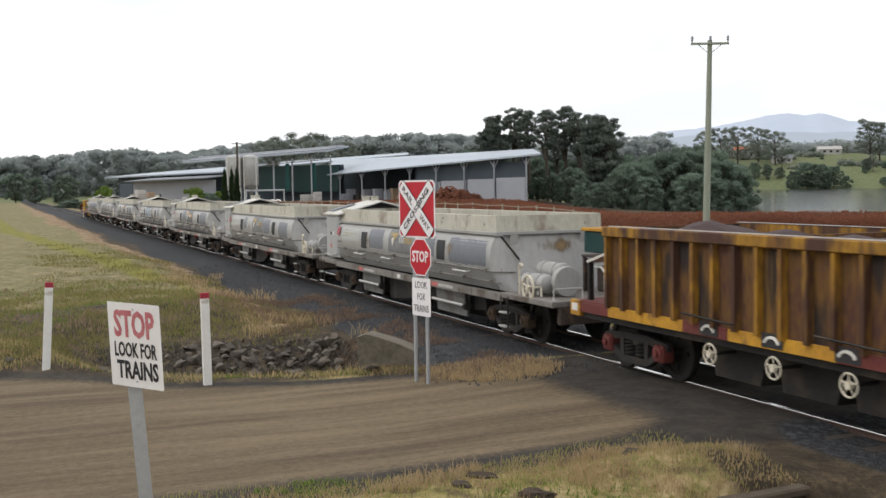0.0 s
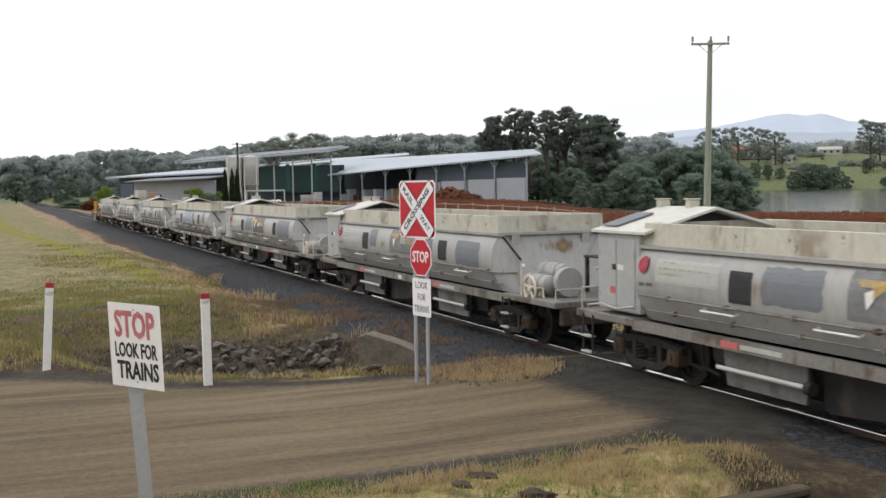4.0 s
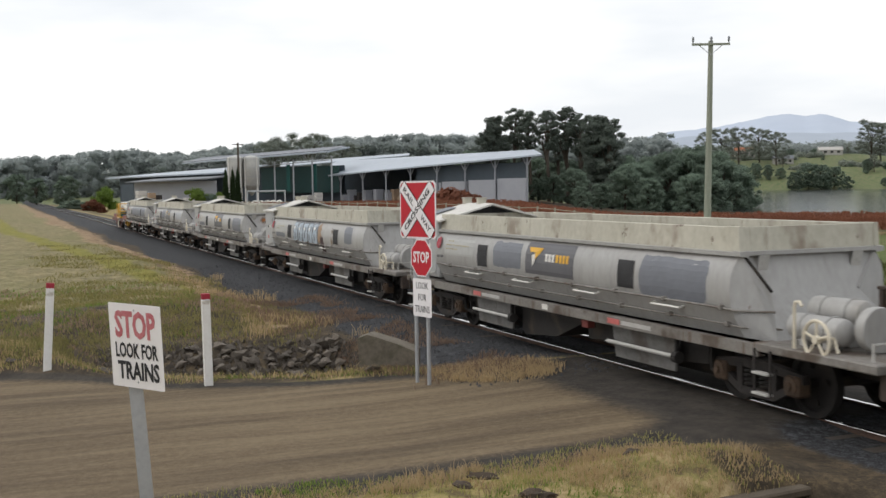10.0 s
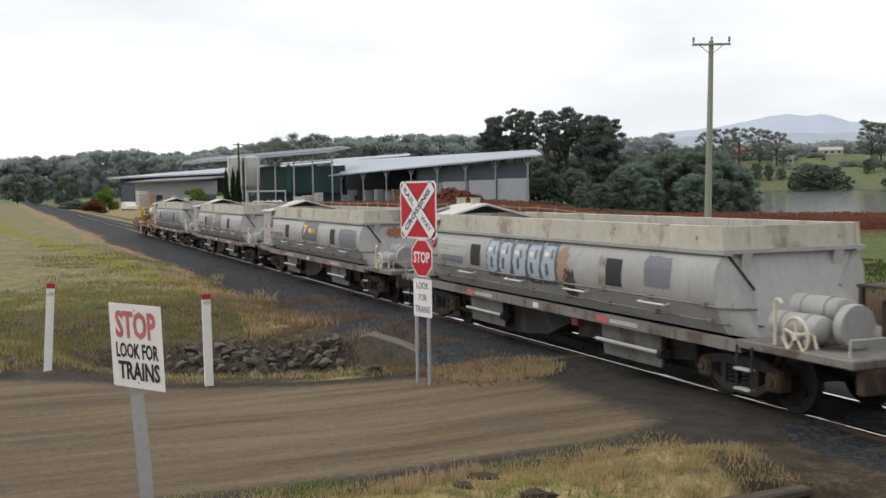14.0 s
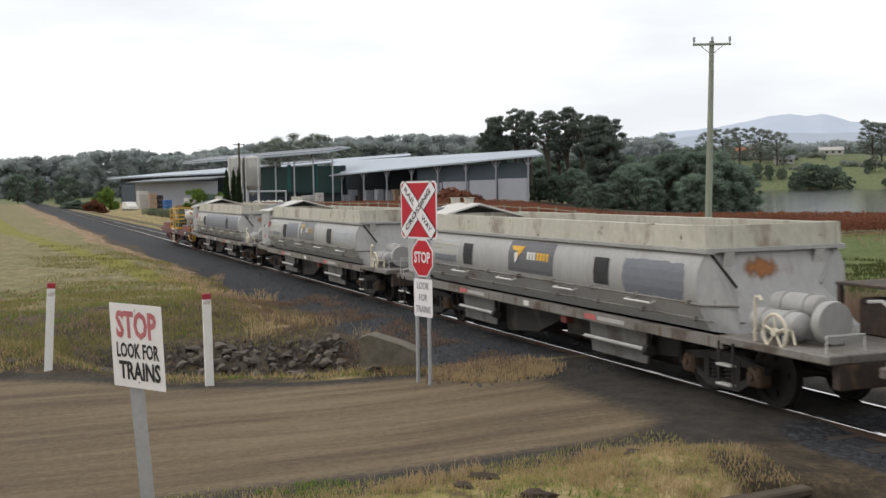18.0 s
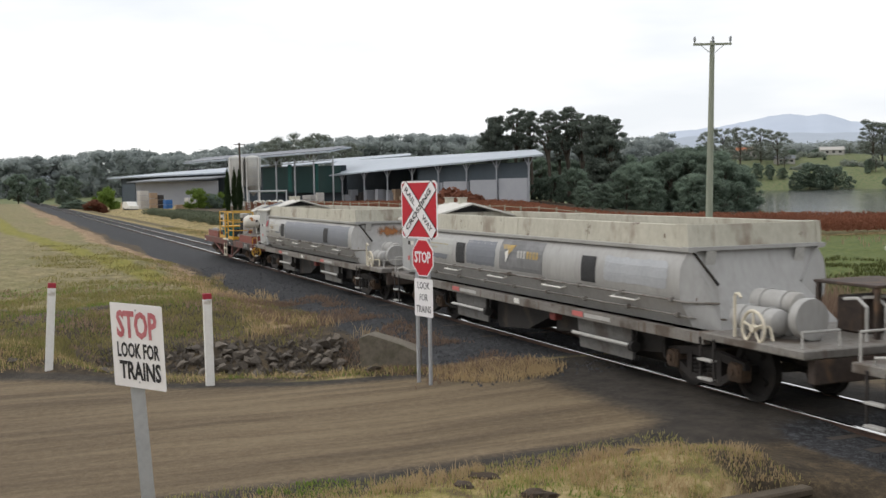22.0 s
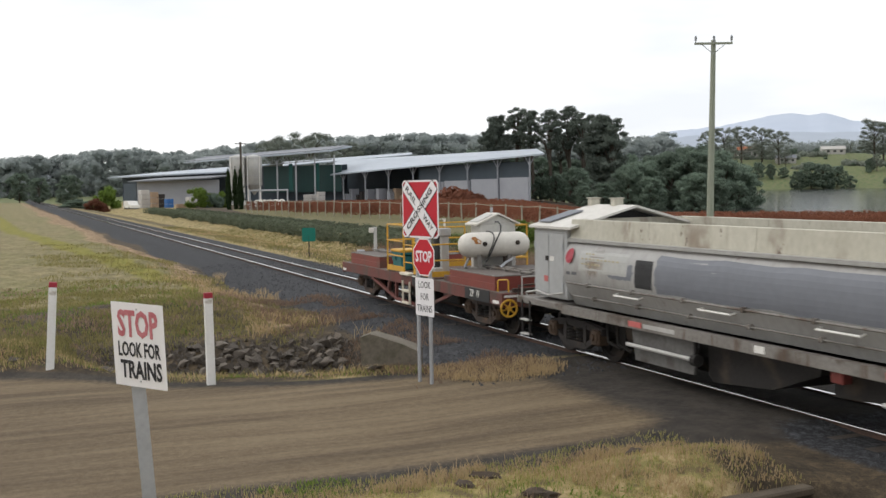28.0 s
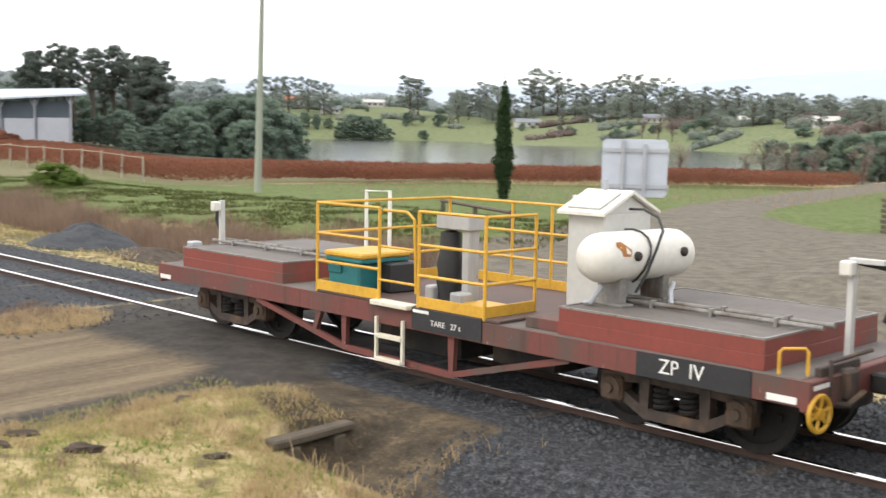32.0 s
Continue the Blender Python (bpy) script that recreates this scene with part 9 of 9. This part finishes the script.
def winery():
    s = thing("winery", "grey steel processing shed with truss roof and green mesh wall", "shed")
    g = -0.4
    a, b = spot(73.9, 292), spot(81.2, 318)
    d = (b - a).normalized()
    back = Vector((-d.y, d.x, 0))
    if back.dot(a - EYE) < 0:
        back = -back
    bm = B()
    slab(bm, [Vector((*(a - back * 3).xy, 12.75)), Vector((*(b - back * 3).xy, 10.75)), Vector((*(b + back * 9).xy, 12.5)), Vector((*(a + back * 9).xy, 14.2))], 0.35)
    part("roof", bm, M["shed_roof"], s, "pale sheet roof")
    for k in range(26):
        bm = B()
        p, q = a.lerp(b, (k + 0.06) / 26), a.lerp(b, (k + 0.94) / 26)
        z0, z1 = 13.02 - 2.0 * (k + 0.06) / 26, 13.02 - 2.0 * (k + 0.94) / 26
        slab(bm, [Vector((*(p - back * 2).xy, z0)), Vector((*(q - back * 2).xy, z1)), Vector((*(q + back * 7).xy, z1 + 1.5)), Vector((*(p + back * 7).xy, z0 + 1.3))], 0.1)
        part("solar_panel", bm, M["cover_paint"], s, "blue-grey solar panel in a pale frame")
        bm = B()
        tube(bm, [(*(p - back * 2.1).xy, z0 + 0.1), (*(q - back * 2.1).xy, z1 + 0.1)], 0.09, 4)
        part("panel_rail", bm, M["galv"], s, "pale panel rail")
    bm = B()
    for k in range(22):
        p, q = (a - back * 2).lerp(b - back * 2, k / 22), (a - back * 2).lerp(b - back * 2, (k + 1) / 22)
        z0, z1 = 12.1 - 2.5 * k / 22, 12.1 - 2.5 * (k + 1) / 22
        tube(bm, [(p.x, p.y, z0 - 1.6), ((p.x + q.x) / 2, (p.y + q.y) / 2, z0 - 0.2), (q.x, q.y, z1 - 1.6)], 0.1, 4, False)
        tube(bm, [(p.x, p.y, z0 - 1.6), (q.x, q.y, z1 - 1.6)], 0.12, 4, False)
    part("truss", bm, M["galv"], s, "grey roof truss")
    for k in range(5):
        p = (a - back).lerp(b - back, k / 8)
        bm = B()
        tube(bm, [(p.x, p.y, g), (p.x, p.y, 11.6 - 0.35 * k)], 0.22, 6)
        part("column", bm, M["galv"], s, "steel column")
    # dark green wall paints in the dim interior behind the hanging strips
    bm = B()
    wall_on(bm, a + back * 3, a.lerp(b, 0.52) + back * 3, 2.0, 9.0)
    part("mesh_wall", bm, M["green_box"], s, "dark green wall standing for the shaded interior")
    for f in (0.115, 0.29):
        bm = B()
        wall_on(bm, a.lerp(b, f - 0.012) - back * 0.5, a.lerp(b, f + 0.012) - back * 0.5, 2.6, 9.6, 0.1)
        part("mesh_strip", bm, M["shed_green"], s, "hanging green mesh strip")
    bm = B()
    slab(bm, [Vector((*(spot(70.0, 330)).xy, 12.6)), Vector((*(spot(76.6, 330)).xy, 9.8)), Vector((*(spot(76.6, 350)).xy, 11.4)), Vector((*(spot(70.0, 350)).xy, 13.8))], 0.3)
    part("rear_roof", bm, M["shed_roof"], s, "pale sheet roof at the rear")
    for p, q in ((a + back * 6, b + back * 6), (b, b + back * 20)):
        bm = B()
        wall_on(bm, p, q, g, 9.2)
        part("wall", bm, M["shed_dark"], s, "cladding darkened for the shade inside")
    # lower wing to the left
    w = thing("low_shed", "low grey shed with shallow sheet roofs", "shed")
    c, e = spot(79.3, 246), spot(84.9, 262)
    bm = B()
    slab(bm, [Vector((*(c - back * 2).xy, 6.9)), Vector((*(e - back * 2).xy, 6.2)), Vector((*(e + back * 16).xy, 7.4)), Vector((*(c + back * 16).xy, 8.8))], 0.3)
    part("roof", bm, M["shed_roof"], w, "grey sheet roof")
    bm = B()
    f0, f1 = spot(79.8, 240), spot(83.8, 246)
    slab(bm, [Vector((*(f0 - back * 3).xy, 5.6)), Vector((*(f1 - back * 3).xy, 5.1)), Vector((*(f1 + back * 6).xy, 5.75)), Vector((*(f0 + back * 6).xy, 6.3))], 0.25)
    part("lean_to_roof", bm, M["roof_grey"], w, "grey lean-to roof")
    bm = B()
    wall_on(bm, f0, f1, g, 5.1)
    part("wall", bm, M["shed_wall"], w, "grey wall")
    for p, q, z1 in ((f1, spot(84.4, 250), 4.6), (c + back * 3, e + back * 3, 6.4)):
        bm = B()
        wall_on(bm, p, q, g, z1)
        part("dark_wall", bm, M["shed_dark"], w, "dark wall")
    # silos
    for k, yaw in enumerate((78.87, 78.06)):
        p = spot(yaw, 236)
        q = thing("silo", "tall wide stainless steel silo in a white frame", "silo", "silos by the winery", m=pose(p.x, p.y, g))
        bm = B()
        lathe(bm, [(0.15, 2.2), (1.62, 4.2), (1.68, 4.3), (1.68, 9.9), (1.6, 10.2), (0.0, 10.7)], None, 24)
        part("tank", bm, M["silo"], q, "stainless steel tank", True)
        for z in (4.4, 6.2, 8.0, 9.8):
            bm = B()
            ring(bm, 1.69, 0.05, pose(0, 0, z), 24, 4)
            part("hoop", bm, M["galv"], q, "welded hoop")
        for j in range(4):
            bm = B()
            an = j * math.pi / 2 + 0.5
            tube(bm, [(1.75 * math.cos(an), 1.75 * math.sin(an), 0), (1.75 * math.cos(an), 1.75 * math.sin(an), 10.2)], 0.11, 5)
            part("leg", bm, M["white"], q, "white steel leg")
    p = spot(78.7, 228)
    m = thing("mast", "thin dark mast with a short arm beside the silos", "mast", m=pose(p.x, p.y, g))
    bm = B()
    tube(bm, [(0, 0, 0), (0, 0, 12.9)], 0.2, 6)
    part("pole", bm, M["bark"], m, "dark timber pole")
    bm = B()
    box(bm, -1.1, 1.1, -0.08, 0.08, 12.5, 12.65)
    bmesh.ops.rotate(bm, verts=bm.verts[:], cent=(0, 0, 0), matrix=Matrix.Rotation(radians(78), 3, "Z"))
    part("crossarm", bm, M["bark"], m, "dark crossarm")
    # yard things
    rnd = random.Random(9)
    for yaw, r, wd, h, mat, nm, lab in ((82.3, 210, 1.3, 1.9, "blue_tub", "plastic_tub", "blue plastic tub in the yard"), (83.5, 214, 1.6, 3.6, "house_wall", "bin_stack", "stack of pale bins in the yard"), (83.0, 212, 1.3, 3.2, "crate", "bin_stack", "stack of timber bins in the yard"), (82.7, 215, 1.2, 2.8, "bogie", "bin_stack", "stack of brown bins in the yard"), (81.7, 206, 1.8, 1.0, "crate", "bin_stack", "low stack of timber bins"), (81.2, 212, 1.6, 2.2, "house_wall", "bin_stack", "stack of pale bins in the yard"), (75.2, 262, 2.6, 2.0, "house_wall", "white_bag_stack", "white bulk bags by the shed"), (74.7, 258, 1.6, 2.6, "house_wall", "white_bag_stack", "white bulk bags by the shed")):
        p = spot(yaw, r)
        o = thing(nm, lab, nm.replace("_", " "), m=pose(p.x, p.y, g, 0, 0, rnd.uniform(0, 40)))
        n = max(1, round(h / 1.0))
        for j in range(n):
            bm = B()
            box(bm, -wd / 2, wd / 2, -wd / 2, wd / 2, j * h / n, (j + 0.94) * h / n, 0.06)
            part("bin", bm, M[mat], o)
    p = spot(84.1, 205)
    car = thing("car", "small white van parked in the yard", "car", m=pose(p.x, p.y, g, 0, 0, 10))
    bm = B()
    prism(bm, [(-2.1, 0.35), (2.1, 0.35), (2.1, 0.9), (1.2, 1.0), (0.6, 1.6), (-2.0, 1.65), (-2.1, 1.0)], "y", -0.85, 0.85)
    part("body", bm, M["white"], car, "white body")
    for x in (-1.3, 1.3):
        bm = B()
        lathe(bm, [(0, -0.88), (0.33, -0.88), (0.33, 0.88), (0, 0.88)], pose(x, 0, 0.33, 90), 12)
        part("wheel", bm, M["rubber"], car, "black wheels")
    r0, r1 = spot(78.3, 172), spot(76.4, 176)
    k = thing("rack", "grey steel rack holding white bags at the vineyard's end", "rack")
    for p in (r0, r1):
        bm = B()
        tube(bm, [(p.x, p.y, g), (p.x, p.y, 2.9)], 0.13, 6)
        part("post", bm, M["galv"], k, "grey post")
    bm = B()
    tube(bm, [(r0.x, r0.y, 2.75), (r1.x, r1.y, 2.75)], 0.16, 6)
    part("beam", bm, M["galv"], k, "grey beam")
    for j in range(5):
        p = r0.lerp(r1, 0.2 + 0.16 * j)
        bm = B()
        lathe(bm, [(0, 0.6), (0.5, 0.7), (0.5, 1.5), (0.3, 1.7), (0, 1.75)], pose(p.x, p.y, g), 10)
        part("bag", bm, M["white"], k, "white bulk bag", True)


winery()


def house(yaw, r, wd, dp, h, roof, label):
    p = spot(yaw, r)
    z = hz(p.x, p.y)
    o = thing("house", label, "house", "houses beyond the lake", m=pose(p.x, p.y, z, 0, 0, yaw + 10))
    bm = B()
    box(bm, -wd / 2, wd / 2, -dp / 2, dp / 2, -1, h)
    part("wall", bm, M["house_wall"], o, "pale wall")
    bm = B()
    prism(bm, [(-dp / 2 - 0.6, h - 0.1), (dp / 2 + 0.6, h - 0.1), (0, h + dp * 0.28)], "x", -wd / 2 - 0.6, wd / 2 + 0.6)
    part("roof", bm, M[roof], o)
    for k in range(3):
        bm = B()
        x = -wd / 2 + wd * (0.2 + 0.28 * k)
        box(bm, x, x + wd * 0.12, -dp / 2 - 0.05, -dp / 2 + 0.02, h * 0.3, h * 0.75)
        part("window", bm, M["dark"], o, "dark window")


for yaw_, back_, wd_, dp_, h_, roof_, lab_ in (
        (53.1, 210, 17, 11, 8, "roof_red", "two-storey pale house with an orange tiled roof"),
        (51.3, 165, 16, 10, 4.2, "roof_grey", "low pale house with a grey roof"),
        (49.1, 225, 20, 10, 4, "house_wall", "low white house on the ridge"),
        (41.2, 105, 20, 10, 3.6, "roof_grey", "long house with a dark grey roof"),
        (37.6, 150, 12, 9, 3.2, "roof_grey", "small house among the gum trees"),
        (34.9, 150, 13, 9, 3.6, "roof_grey", "pale house among the gum trees"),
        (30.2, 150, 11, 8, 3, "house_wall", "white house among the gum trees"),
        (26.6, 150, 11, 8, 3, "house_wall", "white house among the gum trees")):
    house(yaw_, float(np.interp(yaw_, LAKE_YAW, LAKE_FAR)) + back_, wd_, dp_, h_, roof_, lab_)


# ---- what moves ----
def motions():
    steps = [k * 0.5 for k in range(65)]
    for i, w in enumerate(HOPPERS):
        walk(w, [(t, pose(run(t) - i * PITCH - HW, 0, 0)) for t in steps])
    walk(FLAT, [(t, pose(run(t) + ZP_OFF - 10.61, 0, 0)) for t in steps])
    walk(ORE, [(t, pose(run(t) + ORE_OFF, 0, 0)) for t in steps])
    fine = [k * 0.1 for k in range(321)]
    turns = [(t, math.degrees((run(t) - run(0)) / WHEEL_R)) for t in fine]
    for ws in ROLLERS:
        x = ws.location.x
        walk(ws, [(t, pose(x, 0, WHEEL_R, 0, a, 0)) for t, a in turns])


motions()
